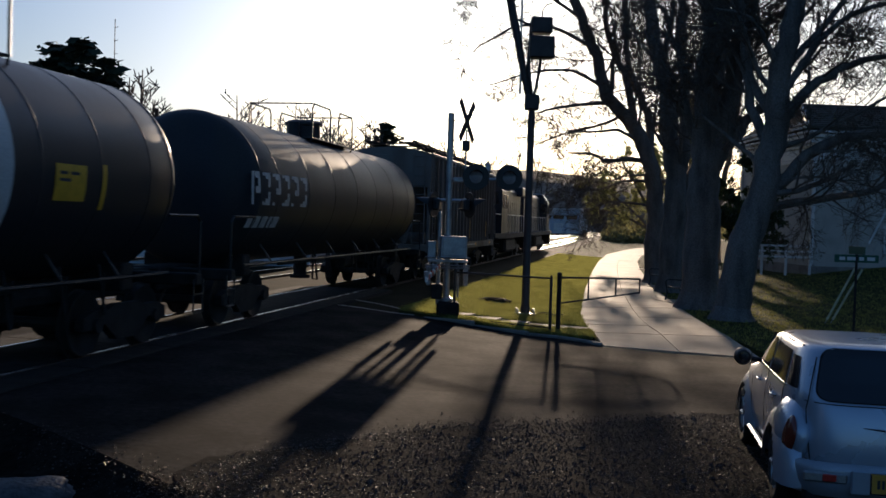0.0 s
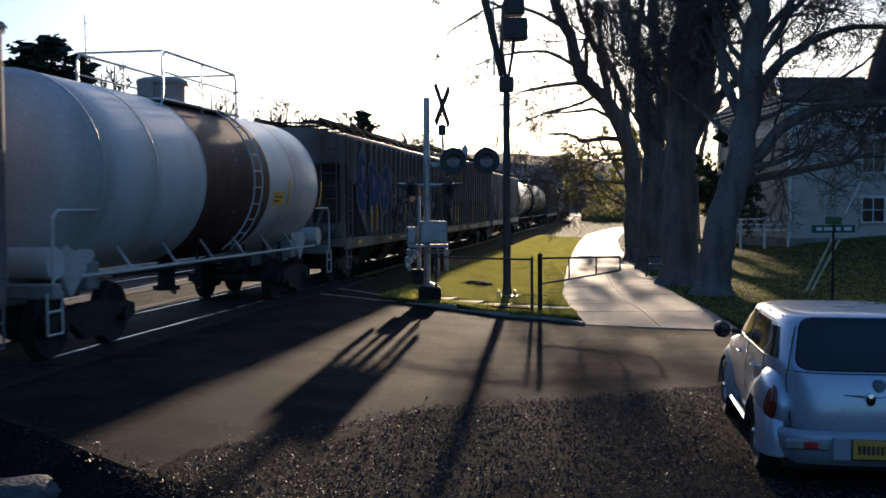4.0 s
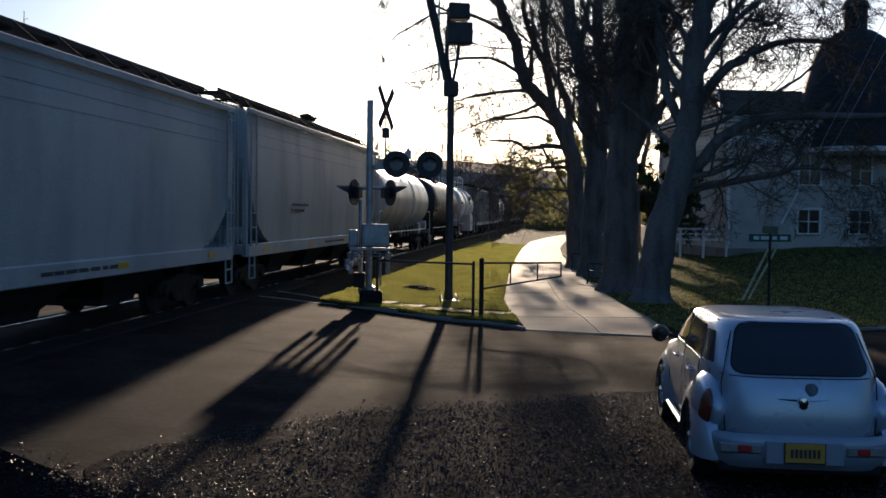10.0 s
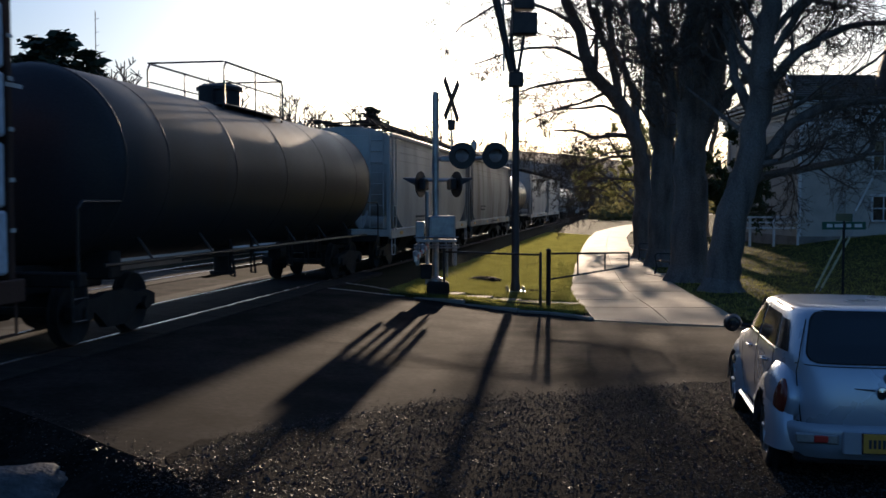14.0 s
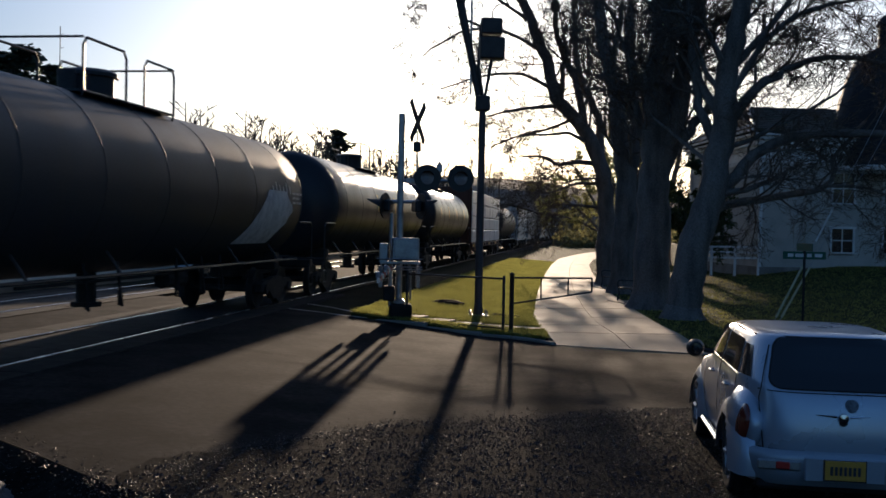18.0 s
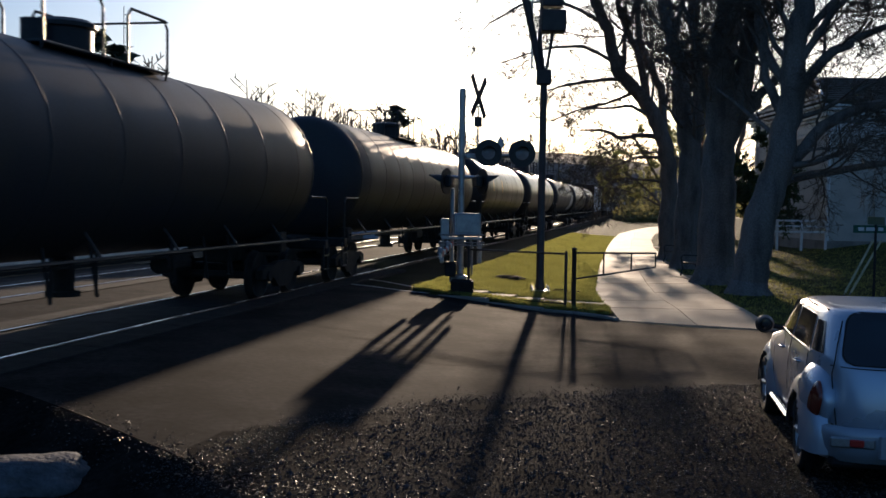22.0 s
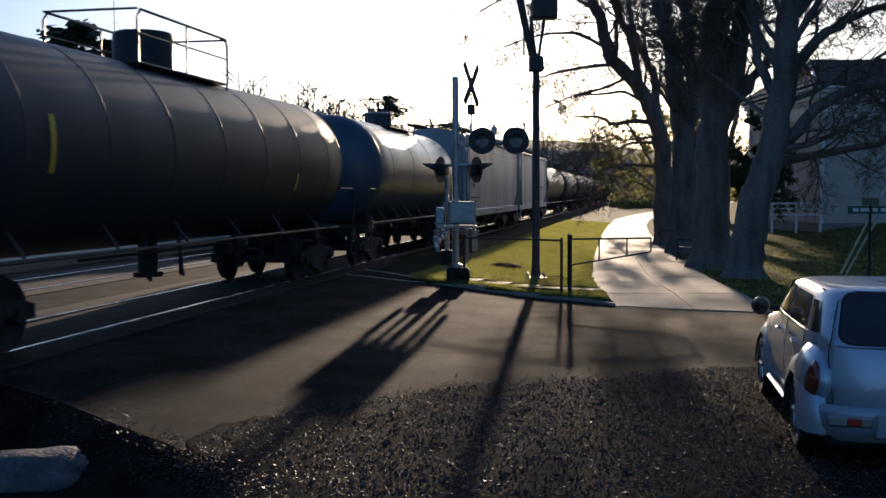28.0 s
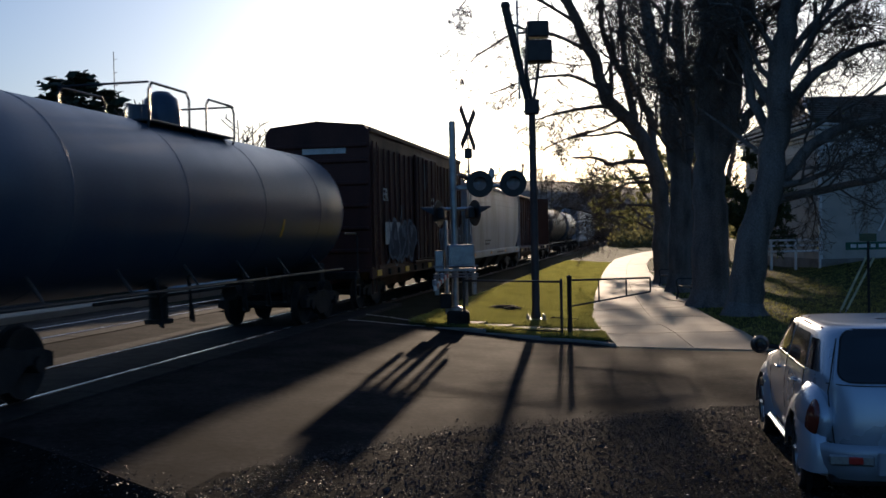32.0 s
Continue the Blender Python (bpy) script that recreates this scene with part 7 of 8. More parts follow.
# far woods: bare trees beyond the railway and over the hills, too many to count
def spindle(g, rnd, x, y, z, h):
    base = Vector((x, y, z))
    top = base + Vector((rnd.gauss(0, 0.04) * h, 0, h))
    g.tube([base, base.lerp(top, 0.5), top], 0.018 * h, 4, 0.004 * h)
    for k in range(16):
        f = 0.3 + 0.68 * k / 16
        p = base.lerp(top, f)
        a = rnd.uniform(0, 2 * math.pi)
        ln = h * 0.33 * (1.2 - f)
        q = p + Vector((math.cos(a) * ln, math.sin(a) * ln, ln * 0.9))
        g.tube([p, q], 0.009 * h * (1.2 - f), 3, 0.004 * h)
        for _ in range(3):
            s = p.lerp(q, rnd.uniform(0.3, 0.95))
            g.tube([s, s + Vector((rnd.gauss(0, 0.4), rnd.gauss(0, 0.4), rnd.uniform(0.3, 1.0))) * ln * 0.45], 0.005 * h, 3, 0.003 * h)


def ridge(x):
    """Height of the far hills over x, at about 420 m."""
    return 17 + 9 * math.sin(x / 95 + 0.6) + 5 * math.sin(x / 38 + 2) + 2.0 * math.sin(x / 17) - 8 * smoothstep((x - 20) / 160)


hill = Geo()
rows = []
for j in range(9):
    f = j / 8
    y = 300 + 260 * f
    rows.append([(x * (0.8 + 0.6 * f) * 1.5, y, -1 + (ridge(x) + 1) * math.sin(min(1, f * 1.25) * math.pi / 2)) for x in range(-420, 440, 12)])
hill.loft(rows, closed=False, caps=False)
HILLSIDE = material("wooded_hillside", (0.12, 0.10, 0.08), 0.95, vary=0.4, scale=0.06, fine=0.5, bump=0.5, distance=1.0, tint=(0.05, 0.05, 0.035))
tagged(part("hill", hill, HILLSIDE, smooth=180), "low wooded hills on the horizon", "hill", kind="structure")
g = Geo()
rnd = random.Random(77)
for _ in range(420):
    x = rnd.uniform(-420, 300)
    f = rnd.uniform(0.25, 0.85)
    z = -1 + (ridge(x) + 1) * math.sin(min(1, f * 1.25) * math.pi / 2)
    spindle(g, rnd, x * (0.8 + 0.6 * f) * 1.5, 300 + 260 * f, z - 0.5, rnd.uniform(8, 15))
tagged(part("far_woods", g.mesh("far_woods", TWIG, 0, False), TWIG), "bare woods covering the far hills", "woods", kind="stuff")
g = Geo()
for _ in range(150):
    s = rnd.uniform(60, 230)
    p = on_track(s, -rnd.uniform(14, 60) - 0.02 * s)
    spindle(g, rnd, p.x, p.y, 0, rnd.uniform(9, 16) * (0.75 + s / 500))
for k in range(16):
    spindle(g, rnd, -33.5 + 0.55 * k, 110 + rnd.uniform(-4, 4), 0, rnd.uniform(13, 18.5) - 0.4 * k)
tagged(part("bare_trees", g.mesh("bare_trees", TWIG, 0, False), TWIG), "line of bare trees beyond the railway", "trees", kind="stuff")


g = Geo()
for _ in range(170):
    s = rnd.uniform(95, 260)
    p = on_track(s, rnd.uniform(26, 90) if s > 140 else rnd.uniform(34, 90))
    spindle(g, rnd, p.x, p.y, 0, rnd.uniform(7, 13))
tagged(part("bare_trees", g.mesh("bare_trees", TWIG, 0, False), TWIG), "thicket of bare trees where the path bends away", "trees", kind="stuff")
BUSH = material("undergrowth_leaves", (0.24, 0.22, 0.09), 0.75, vary=0.4, scale=2, fine=12, bump=0, each=0.5, translucent=0.5)
g = Geo()
for _ in range(26000):
    s = rnd.uniform(75, 250)
    q = 16 + abs(rnd.gauss(0, 14)) + (0 if s > 150 else 4)
    p = on_track(s, q)
    c = Vector((p.x, p.y, abs(rnd.gauss(0, 1.5))))
    u = Vector((rnd.gauss(0, 1), rnd.gauss(0, 1), rnd.gauss(0, 1))) * 0.18
    v = Vector((rnd.gauss(0, 1), rnd.gauss(0, 1), rnd.gauss(0, 1))) * 0.18
    g.add([c - u, c + v, c + u, c - v], [(0, 1, 2, 3)])
tagged(part("undergrowth", g.mesh("undergrowth", BUSH, 0, False), BUSH), "budding yellow-green undergrowth beyond the path", "bushes", kind="stuff")

g = Geo()
for _ in range(5000):
    p = on_track(rnd.uniform(128, 165), rnd.uniform(3.6, 13))
    c = Vector((p.x, p.y, abs(rnd.gauss(0, 0.75)) * (1.2 + math.sin(p.x * 1.3) * math.cos(p.y * 0.9))))
    u = Vector((rnd.gauss(0, 1), rnd.gauss(0, 1), rnd.gauss(0, 1))) * 0.2
    v = Vector((rnd.gauss(0, 1), rnd.gauss(0, 1), rnd.gauss(0, 1))) * 0.2
    g.add([c - u, c + v, c + u, c - v], [(0, 1, 2, 3)])
for _ in range(26):
    p = on_track(rnd.uniform(128, 180), rnd.uniform(4, 16))
    spindle(g, rnd, p.x, p.y, 0, rnd.uniform(3.5, 6.5))
tagged(part("undergrowth", g.mesh("undergrowth", BUSH, 0, False), BUSH), "low dark bushes beside the railway", "bushes", kind="stuff")


def pine(x, y, h, seed, spread=0.24):
    rnd = random.Random(seed)
    t = thing("pine_tree", "dark evergreen pine beyond the railway", "tree", "pines beyond the railway", at=pose(x, y, 0))
    part("trunk", Geo().tube([(0, 0, 0), (0.1, 0, h * 0.5), (0, 0, h)], 0.022 * h, 8, 0.004 * h), BARK, t)
    g, nd = Geo(), Geo()
    for k in range(46):
        f = 0.28 + 0.72 * k / 46
        a = rnd.uniform(0, 2 * math.pi)
        ln = h * spread * (1.05 - f) ** 0.7 * rnd.uniform(0.55, 1.25)
        p = Vector((0, 0, f * h))
        q = p + Vector((math.cos(a) * ln, math.sin(a) * ln, ln * rnd.uniform(0.0, 0.35)))
        g.tube([p, q], 0.006 * h, 4, 0.002 * h)
        for _ in range(34):
            c = p.lerp(q, rnd.uniform(0.35, 1.05)) + Vector((rnd.gauss(0, 0.05), rnd.gauss(0, 0.05), rnd.gauss(0, 0.02))) * h * 0.5
            u = Vector((rnd.gauss(0, 1), rnd.gauss(0, 1), rnd.gauss(0, 0.5))) * h * 0.018
            v = Vector((rnd.gauss(0, 1), rnd.gauss(0, 1), rnd.gauss(0, 0.6))) * h * 0.018
            nd.add([c - u, c + v, c + u, c - v], [(0, 1, 2, 3)])
    part("limbs", g.mesh("limbs", BARK, 0, False), BARK, t)
    tagged(part("needles", nd.mesh("needles", NEEDLES, 0, False), NEEDLES, t, "clumps of dark needles"), kind="stuff")


pine(-7.0, 150, 16.4, 1, 0.36)
pine(-41.5, 112, 20.3, 2, 0.2)
pine(-38.6, 110, 20.8, 3, 0.22)
pine(-36.4, 113, 19.0, 4, 0.2)
pine(-43.5, 111, 18.4, 5, 0.24)


# ---- parked car ----
CARPAINT = material("silver_blue_car_paint", (0.46, 0.52, 0.61), 0.30, metal=0.4, vary=0.06, scale=2, fine=200, bump=0.01, coat=0.6)
CARGLASS = material("tinted_car_glass", (0.012, 0.014, 0.016), 0.05, vary=0.1, scale=2, bump=0, spec=0.9)
BUMPER = material("silver_bumper_plastic", (0.36, 0.40, 0.46), 0.4, metal=0.3, vary=0.1, scale=3, fine=120, bump=0.02, coat=0.3)
RUBBER = material("tyre_rubber", (0.02, 0.02, 0.02), 0.8, vary=0.3, scale=6, fine=40, bump=0.3)
CHROME = material("chrome_trim", (0.75, 0.75, 0.76), 0.12, metal=1.0, vary=0.05, scale=4, bump=0)
TAILRED = material("amber_red_lamp", (0.20, 0.035, 0.02), 0.15, vary=0.2, scale=14, bump=0.05, coat=0.6)
PLATE = material("orange_plate", (0.62, 0.33, 0.05), 0.4, vary=0.1, scale=8, bump=0.02)
STAIN = material("grey_smudge", (0.16, 0.18, 0.21), 0.6, vary=0.5, scale=20, bump=0)
SEAM = material("dark_panel_gap", (0.012, 0.012, 0.013), 0.8, vary=0.1, bump=0)
ZS = [0.26, 0.36, 0.50, 0.70, 0.86, 0.95, 1.01, 1.06, 1.15, 1.26, 1.36, 1.405, 1.425, 1.436, 1.442]
REAR = [0.34, 0.26, 0.22, 0.235, 0.26, 0.29, 0.32, 0.36, 0.43, 0.50, 0.56, 0.60, 0.64, 0.70, 0.82]
FRONT = [4.10, 4.18, 4.20, 4.16, 3.95, 3.42, 3.14, 3.06, 2.95, 2.78, 2.56, 2.34, 2.10, 1.82, 1.40]
HALF = [0.70, 0.745, 0.765, 0.77, 0.76, 0.745, 0.735, 0.72, 0.695, 0.665, 0.635, 0.605, 0.56, 0.48, 0.30]
POW = [5, 5, 5, 5, 4.6, 4.6, 4.8, 5, 5, 4.8, 4.4, 4.0, 3.4, 3.0, 2.4]


def at_height(z):
    for i in range(len(ZS) - 1):
        if z <= ZS[i + 1]:
            break
    f = (z - ZS[i]) / (ZS[i + 1] - ZS[i])
    mixv = lambda t: t[i] + (t[i + 1] - t[i]) * f  # noqa: E731
    return mixv(REAR), mixv(FRONT), mixv(HALF), mixv(POW)


def rear_y(x, z):
    r, f, h, n = at_height(z)
    q = min(0.999, abs(x) / h)
    return (r + f) / 2 - (f - r) / 2 * (1 - q**n) ** (1 / n)


def side_x(y, z):
    r, f, h, n = at_height(z)
    q = min(0.999, abs(y - (r + f) / 2) / ((f - r) / 2))
    return h * (1 - q**n) ** (1 / n)


def rear_patch(half, z0, z1, lift=0.006, nx=18, nz=26):
    """A panel on the tail; half(f) gives its half width from foot (0) to head (1)."""
    rows = []
    for j in range(nz + 1):
        z = z0 + (z1 - z0) * j / nz
        w = half(j / nz)
        rows.append([(x, rear_y(x, z) - lift, z) for x in [w * (2 * i / nx - 1) for i in range(nx + 1)]])
    return Geo().loft(rows, closed=False, caps=False)


def rounded(f, tall, foot, head, r):
    """Half width of a panel with rounded corners, from foot (0) to head (1)."""
    d = min(f, 1 - f) * tall
    return foot + (head - foot) * f - (r - math.sqrt(max(0.0, r * r - (r - d) ** 2)) if d < r else 0.0)


def side_patch(sg, lo, hi, z0, z1, lift=0.006, ny=10, nz=6):
    rows = []
    for j in range(nz + 1):
        z = z0 + (z1 - z0) * j / nz
        a, b = lo(j / nz), hi(j / nz)
        rows.append([(sg * (side_x(y, z) + lift), y, z) for y in [a + (b - a) * i / ny for i in range(ny + 1)]])
    return Geo().loft(rows, closed=False, caps=False)


def car_wheel(owner, x, y, sg):
    m = Matrix.Translation((x, y, 0.315))
    w = part("wheel", Geo().lathe([(0.21, -0.09), (0.27, -0.10), (0.30, -0.095), (0.315, -0.07), (0.315, 0.07), (0.30, 0.095), (0.27, 0.10), (0.21, 0.09)], 36, "x"), RUBBER, owner, "black rubber tyre", smooth=50, at=m)
    part("rim", Geo().lathe([(0.21, sg * 0.085), (0.20, sg * 0.07), (0.19, sg * 0.02), (0.05, sg * 0.05), (0.001, sg * 0.055)], 30, "x"), STEEL, w, smooth=40)
    for k in range(5):
        a = 2 * math.pi * k / 5
        part("spoke", Geo().tube([(sg * 0.06, 0.04 * math.cos(a), 0.04 * math.sin(a)), (sg * 0.075, 0.2 * math.cos(a), 0.2 * math.sin(a))], 0.028, 6), STEEL, w)


def parked_car():
    heading = -11.0
    d = Vector((math.sin(radians(11)), math.cos(radians(11))))
    rear = Vector((3.70, 7.80)) - d * 0.145
    car = thing("parked_car", "silver-blue retro hatchback parked on the gravel, seen from behind", "car", at=pose(rear.x, rear.y, 0.0, 0, 0, heading))
    n = 72
    rows = []
    for z in ZS:
        r, f, h, p = at_height(z)
        ring = []
        for k in range(n):
            t = 2 * math.pi * k / n
            c, s = math.cos(t), math.sin(t)
            ring.append((h * math.copysign(abs(c) ** (2 / p), c), (r + f) / 2 + (f - r) / 2 * math.copysign(abs(s) ** (2 / p), s), z))
        rows.append(ring)
    body = part("body", Geo().loft(rows), CARPAINT, car, smooth=50)
    # swelling wings over the wheels
    for yc, ry, rx, base in ((0.98, 0.66, 0.21, 0.66), (3.42, 0.64, 0.30, 0.55)):
        for sg in (-1, 1):
            g = Geo()
            vs, fs = [], []
            nu, nv = 30, 16
            for i in range(nu + 1):
                a = math.pi * i / nu
                for j in range(nv + 1):
                    b = math.pi / 2 * j / nv
                    y = yc - ry * math.cos(a)
                    rr = math.sin(a)
                    vs.append((sg * (base + rx * math.sqrt(max(0, rr)) * math.cos(b) ** 0.6), y, 0.28 + 0.56 * rr ** 0.7 * math.sin(b)))
            for i in range(nu):
                for j in range(nv):
                    q = (i * (nv + 1) + j, (i + 1) * (nv + 1) + j, (i + 1) * (nv + 1) + j + 1, i * (nv + 1) + j + 1)
                    m = sum((Vector(vs[k]) for k in q), Vector()) / 4
                    if math.hypot(m.y - yc, m.z - 0.315) < 0.365:
                        continue
                    fs.append(q)
            g.add(vs, fs)
            part("wing", g, CARPAINT, car, "rounded wing over the wheel", smooth=60)
            part("wheel_arch", Geo().lathe([(0.001, 0), (0.37, 0), (0.37, sg * 0.05)], 24, "x", (sg * (base + 0.06), yc, 0.315)), SEAM, car)
            car_wheel(car, sg * 0.70, yc, sg)
    # tailgate: glass, gaps, emblem
    part("rear_window", rear_patch(lambda f: rounded(f, 0.40, 0.56, 0.47, 0.09), 1.015, 1.405, 0.012), CARGLASS, car, "dark tinted rear window", smooth=60)
    part("rear_window_seal", rear_patch(lambda f: rounded(f, 0.416, 0.572, 0.482, 0.095), 1.005, 1.415, 0.008), SEAM, car, smooth=60)
    for z in (0.985, 0.52):
        part("panel_gap", Geo().tube([(x, rear_y(x, z) - 0.001, z) for x in [(-0.63 + 0.09 * k) for k in range(15)]], 0.006, 4), SEAM, car)
    for sg in (-1, 1):
        part("panel_gap", Geo().tube([(sg * (0.60 + 0.03 * math.sin(3 * k / 14) - 0.012 * max(0, k - 7)), rear_y(0.60 - 0.012 * max(0, k - 7), 0.52 + 0.88 * k / 15) - 0.002, 0.52 + 0.87 * k / 15) for k in range(15)], 0.006, 4), SEAM, car)
    part("emblem", Geo().lathe([(0.042, 0.0), (0.038, -0.016), (0.001, -0.022)], 20, "y", (0, rear_y(0, 0.80) - 0.012, 0.80)), CHROME, car, "round chrome emblem", smooth=50)
    part("handle_recess", Geo().lathe([(0.034, 0.0), (0.034, -0.006), (0.001, -0.006)], 20, "y", (0, rear_y(0, 0.78) - 0.008, 0.772)), SEAM, car)
    for sg in (-1, 1):
        part("emblem_wing", Geo().tube([(sg * 0.05, rear_y(0, 0.815) - 0.012, 0.812), (sg * 0.21, rear_y(0.2, 0.82) - 0.008, 0.822)], 0.011, 5, 0.003), CHROME, car)
        # tail lamps: tall slanted lenses on the wings
        def hip(u, v, k=1.0):
            """A point of the swelling rear corner: u from straight back outward, v upward, in radians."""
            return (sg * (0.665 + 0.165 * k * math.sin(u) * math.cos(v)), 0.80 - 0.47 * k * math.cos(u) * math.cos(v), 0.68 + 0.29 * k * math.sin(v))
        g = Geo().loft([[hip(-0.5 + 2.2 * i / 12, -1.5 + 2.9 * j / 12) for i in range(13)] for j in range(13)], closed=False, caps=False)
        part("rear_corner", g, CARPAINT, car, smooth=70)
        rows = []
        for j in range(11):
            v = -0.62 + 1.25 * j / 10
            w = 0.30 * math.sqrt(max(0.0, 1 - ((j - 5) / 5.3) ** 2))
            c = 0.62 - 0.16 * (j - 5) / 5
            rows.append([hip(c + w * (2 * i / 8 - 1), v, 1.02 + 0.035 * (1 - (2 * i / 8 - 1) ** 2)) for i in range(9)])
        part("tail_lamp", Geo().loft(rows, closed=False, caps=False), TAILRED, car, "tall amber-red tail lamp", smooth=70)
    # bumper with its plate and reflectors
    b = Geo()
    rows = []
    for z, out in ((0.24, 0.0), (0.30, 0.05), (0.36, 0.075), (0.46, 0.085), (0.515, 0.075), (0.53, 0.04)):
        rows.append([((0.70 + out) * t, 0.26 + 0.20 * abs(t) ** 6 - out * (1 - abs(t) ** 6), z) for t in [math.sin(math.pi / 2 * (i / 20 - 1)) for i in range(41)]])
    b.loft(rows, closed=False, caps=False)
    bumper = part("rear_bumper", b, BUMPER, car, "silver plastic rear bumper", smooth=60)
    part("valance", Geo().box((0, 0.42, 0.26), (1.3, 0.2, 0.16), 0.03), SEAM, car)
    part("plate_recess", Geo().box((0, 0.17, 0.395), (0.62, 0.03, 0.20), 0.03), BUMPER, bumper)
    part("number_plate", Geo().box((0, 0.145, 0.40), (0.31, 0.012, 0.155), 0.004), PLATE, bumper, "orange number plate with dark bars")
    part("plate_frame", Geo().box((0, 0.150, 0.40), (0.335, 0.012, 0.178), 0.005), CHROME, bumper)
    g = Geo()
    for k in range(7):
        g.box((-0.105 + 0.035 * k, 0.136, 0.398), (0.020, 0.006, 0.07))
    tagged(part("plate_bar", g, MARK_D, bumper), kind="stuff")
    for sg in (-1, 1):
        part("reflector_recess", Geo().box((sg * 0.50, 0.20, 0.415), (0.34, 0.03, 0.085), 0.02, Matrix.Rotation(sg * 0.12, 3, "Z")), STEEL, bumper)
        part("reflector", Geo().box((sg * 0.47, 0.183, 0.415), (0.11, 0.02, 0.06), 0.01, Matrix.Rotation(sg * 0.10, 3, "Z")), REDBAND, bumper, "red bumper reflector")
    # side glass, belt chrome, handles, door gaps, mirrors, sill strip
    for sg in (-1, 1):
        part("rear_side_window", side_patch(sg, lambda f: 0.98 + 0.12 * f, lambda f: 1.86 - 0.02 * f, 1.05, 1.335), CARGLASS, car, "tinted rear door glass", smooth=60)
        part("front_side_window", side_patch(sg, lambda f: 1.94, lambda f: 2.86 - 0.38 * f, 1.05, 1.345), CARGLASS, car, "front door glass", smooth=60)
        part("quarter_window", side_patch(sg, lambda f: 0.62 + 0.2 * f, lambda f: 0.92 + 0.1 * f, 1.06, 1.31), CARGLASS, car, smooth=60)
        part("belt_trim", Geo().tube([(sg * (side_x(y, 1.045) + 0.006), y, 1.045) for y in [0.9 + 0.2 * k for k in range(11)]], 0.010, 5), CHROME, car)
        part("sill_strip", Geo().tube([(sg * 0.775, y, 0.30) for y in (1.6, 2.2, 2.85)], 0.03, 6), CHROME, car, "bright sill strip")
        for y in (1.30, 2.25):
            h = part("door_handle", Geo().tube([(sg * (side_x(y, 0.9) + 0.004), y - 0.10, 0.90), (sg * (side_x(y, 0.9) + 0.04), y - 0.06, 0.90), (sg * (side_x(y, 0.9) + 0.04), y + 0.06, 0.90), (sg * (side_x(y, 0.9) + 0.004), y + 0.10, 0.90)], 0.010, 6), CHROME, car)
        for y in (1.90, 2.88, 1.0):
            part("door_gap", Geo().tube([(sg * (side_x(y, z) + 0.001), y, z) for z in (0.4, 0.6, 0.8, 1.0, 1.05)], 0.005, 4), SEAM, car)
        mir = part("mirror", Geo().lathe([(0.001, -0.07), (0.07, -0.06), (0.095, 0.0), (0.07, 0.09), (0.001, 0.12)], 18, "y", (sg * 0.90, 2.62, 1.07)), BLACKPAINT, car, "black wing mirror", smooth=50)
        part("mirror_glass", Geo().lathe([(0.055, 0.0), (0.001, -0.004)], 18, "y", (sg * 0.90, 2.556, 1.07)), CARGLASS, mir)
        part("mirror_arm", Geo().tube([(sg * 0.70, 2.66, 1.03), (sg * 0.85, 2.64, 1.05)], 0.025, 6), BLACKPAINT, mir)
        part("headlamp", Geo().lathe([(0.001, 0.09), (0.07, 0.07), (0.10, 0.0)], 18, "y", (sg * 0.52, 4.06, 0.68)), CARGLASS, car, smooth=50)
        part("roof_gutter", Geo().tube([(sg * (side_x(y, 1.40) + 0.002), y, 1.40) for y in (0.9, 1.3, 1.7, 2.1, 2.4)], 0.009, 4), SEAM, car)
    part("windscreen", Geo().loft([[(x, at_height(z)[1] - 0.02 - 0.22 * abs(x) ** 2 + 0.025, z) for x in [0.6 * (2 * i / 10 - 1) for i in range(11)]] for z in (1.05, 1.15, 1.25, 1.35)], closed=False, caps=False), CARGLASS, car, smooth=60)
    part("stain", Geo().add([(0.07, rear_y(0.07, 0.9) - 0.004, 0.9)] + [(0.07 + r * math.cos(a), rear_y(0.07 + r * math.cos(a), 0.9 + r * math.sin(a)) - 0.004, 0.9 + r * math.sin(a)) for a, r in [(2 * math.pi * k / 24, 0.052 + 0.003 * math.sin(0.8 * k)) for k in range(24)]], [(0, k + 1, (k + 1) % 24 + 1) for k in range(24)]), STAIN, car, "grey smudge on the tailgate", smooth=60)


parked_car()


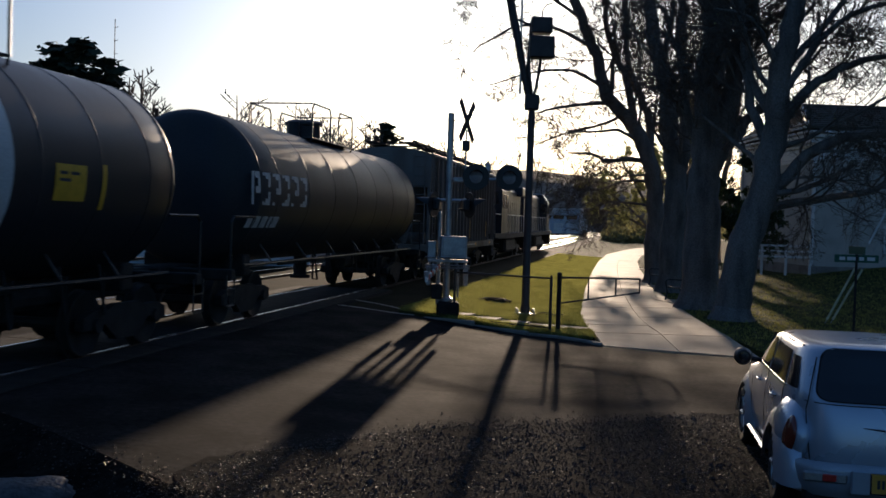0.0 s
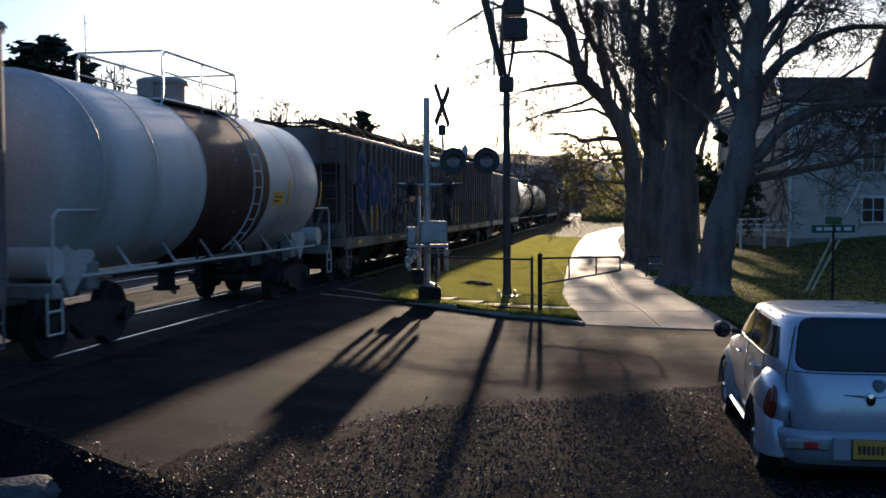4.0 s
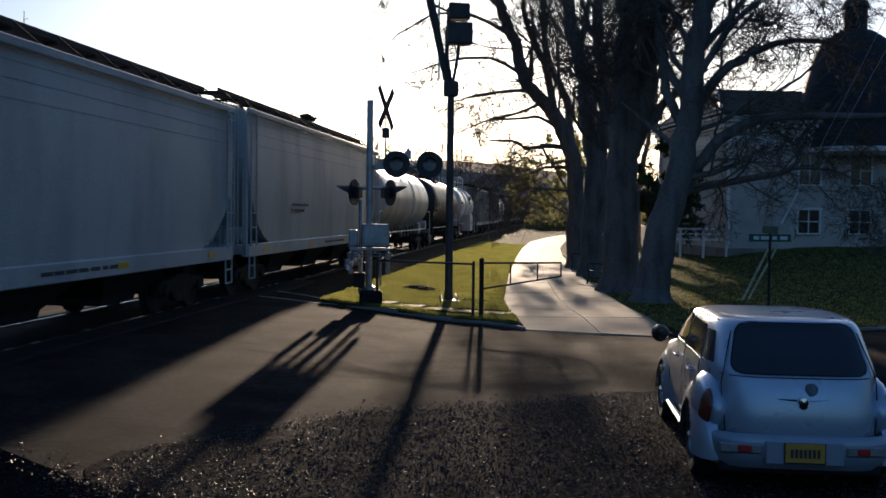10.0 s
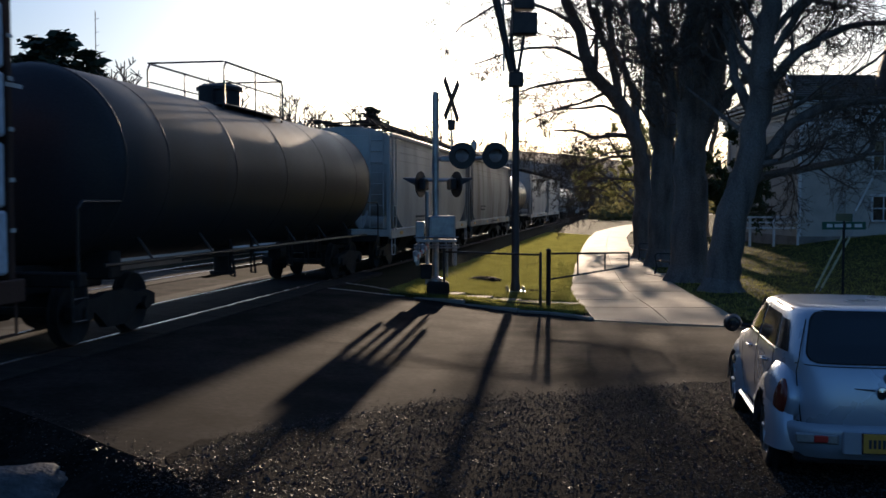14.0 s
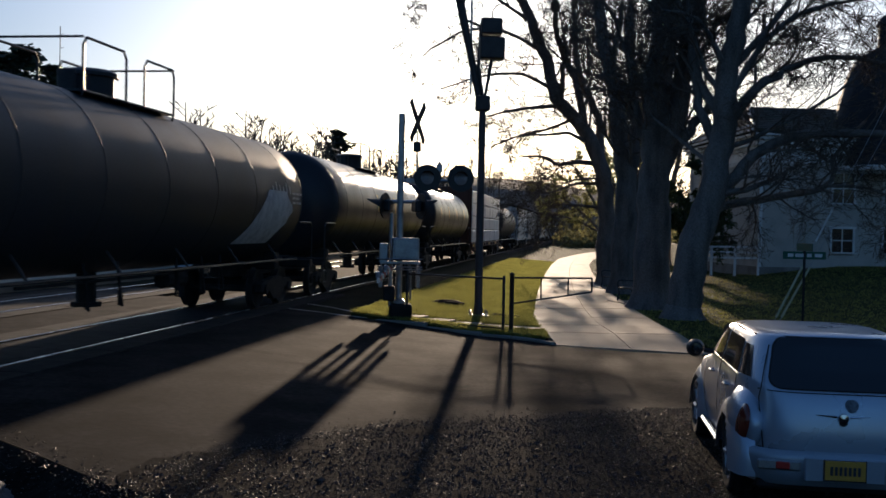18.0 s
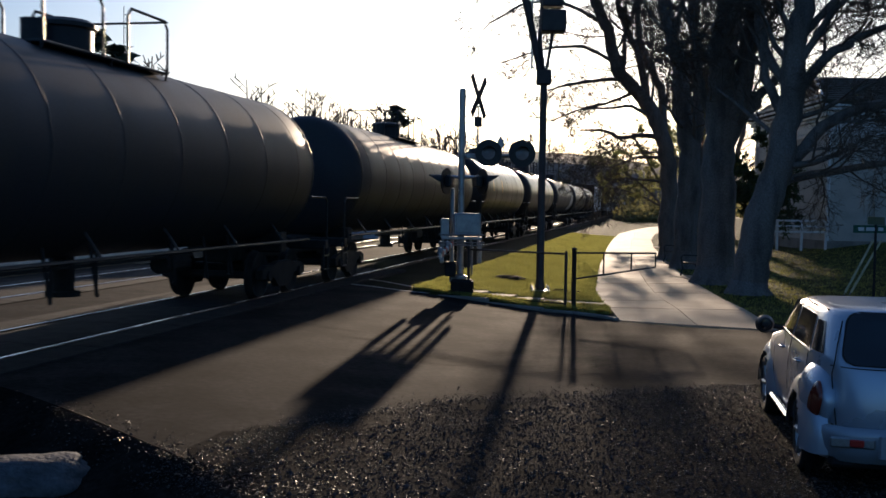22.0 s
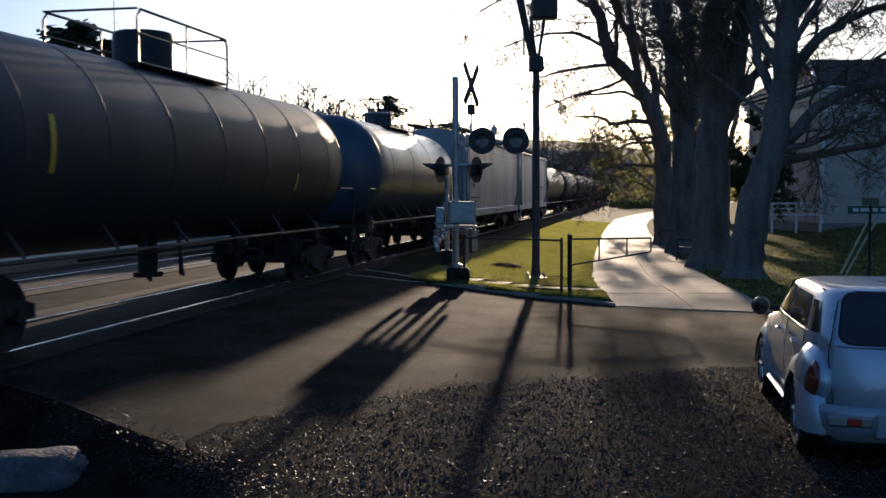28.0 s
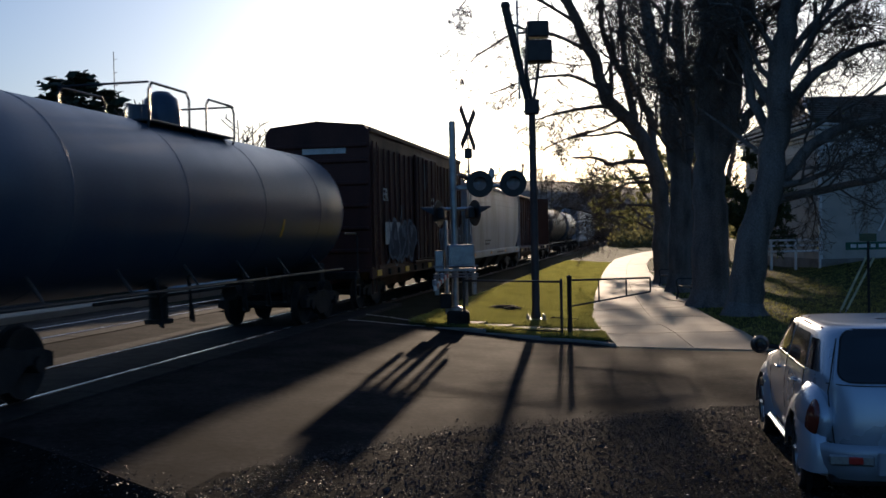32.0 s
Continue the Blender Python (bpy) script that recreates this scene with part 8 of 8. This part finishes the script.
# ---- loose stones, leaves, grass ----
def stones(n, area, size, seed, name, label, mat, flat=0.6):
    rnd = np.random.RandomState(seed)
    base = np.array([(1, 0, -0.4), (-1, 0, -0.4), (0, 1, -0.4), (0, -1, -0.4), (0, 0, 1)], float)
    fc = np.array([(0, 2, 4), (2, 1, 4), (1, 3, 4), (3, 0, 4)])
    V, F = [], []
    k = 0
    while k < n:
        x, y = rnd.uniform(area[0], area[1]), rnd.uniform(area[2], area[3])
        if not inside(x, y, LOT) and not inside(x, y - abs(rnd.normal(0, 0.28)), LOT):
            continue
        if x < -2.5 and rnd.uniform() < 0.75:
            continue
        s = size * rnd.lognormal(0, 0.45)
        a = rnd.uniform(0, 6.28)
        v = base * rnd.uniform(0.6, 1.25, (5, 1)) * s * np.array([1, rnd.uniform(0.5, 1), flat * rnd.uniform(0.5, 1.1)])
        v = v + rnd.normal(0, 0.12 * s, (5, 3))
        c, sn = math.cos(a), math.sin(a)
        v = v @ np.array([[c, sn, 0], [-sn, c, 0], [0, 0, 1]]).T + [x, y, lie(x, y) + 0.007 + 0.3 * s * flat]
        V.append(v)
        F.append(fc + 5 * k)
        k += 1
    me = bpy.data.meshes.new(name)
    me.from_pydata(np.concatenate(V).tolist(), [], np.concatenate(F).tolist())
    me.materials.append(mat)
    return tagged(new(name, me), label, "gravel", kind="stuff")


def inside(x, y, poly):
    hit = False
    for (x0, y0), (x1, y1) in zip(poly, poly[1:] + poly[:1]):
        if (y0 > y) != (y1 > y) and x < (x1 - x0) * (y - y0) / (y1 - y0) + x0:
            hit = not hit
    return hit


stones(90000, (-3.8, 5.5, 4.8, 12.8), 0.0070, 5, "gravel", "small crushed stones scattered over the lot", STONE)
stones(500, (-4.2, 6.5, 4.5, 13), 0.011, 6, "coarse_gravel", "larger loose stones on the lot", STONE)
stones(9000, (-4.5, 6, 4.5, 13), 0.011, 7, "leaf_litter", "curled brown leaves and bark chips on the lot", LEAFLITTER, 0.22)


def blades(n, area, poly, height, seed, name, label):
    rnd = np.random.RandomState(seed)
    V, F = [], []
    k = 0
    while k < n:
        x, y = rnd.uniform(area[0], area[1]), area[2] + (area[3] - area[2]) * rnd.uniform(0, 1) ** 1.6
        f = min(1.0, max(0.0, ((x - 0.35) * 3.15 - (y - 23.75) * 1.55) / 12.33))
        if not inside(x, y, poly) or math.hypot(x - 0.35 - 3.15 * f, y - 23.75 + 1.55 * f) < 0.36:
            continue
        z = lie(x, y) + 0.055
        for _ in range(3):
            a, h = rnd.uniform(0, 6.28), height * rnd.uniform(0.5, 1.3)
            dx, dy = 0.011 * math.cos(a), 0.011 * math.sin(a)
            lx, ly = rnd.normal(0, 0.35 * h, 2)
            ox, oy = rnd.normal(0, 0.03, 2)
            i = len(V)
            V += [(x + ox - dx, y + oy - dy, z), (x + ox + dx, y + oy + dy, z), (x + ox + lx, y + oy + ly, z + h)]
            F.append((i, i + 1, i + 2))
        k += 1
    me = bpy.data.meshes.new(name)
    me.from_pydata(V, [], F)
    me.materials.append(GRASS)
    return tagged(new(name, me), label, "grass", kind="stuff")


blades(62000, (-1, 12, 20.5, 70), VERGE, 0.085, 11, "grass", "short sunlit grass on the verge")
blades(15000, (6, 26, 18.6, 48), RIGHT, 0.06, 12, "grass", "short grass on the shaded lawn")


# ---- what moves ----
def motions():
    for mid, car in CONSIST:
        rows = []
        for t in (0, 8, 16, 24, 32):
            p = on_track(mid + SPEED * t, 0.0, RAIL_Z)
            rows.append((t, pose(p.x, p.y, p.z, 0, 0, -math.degrees(AZ))))
        walk(car, rows)


motions()
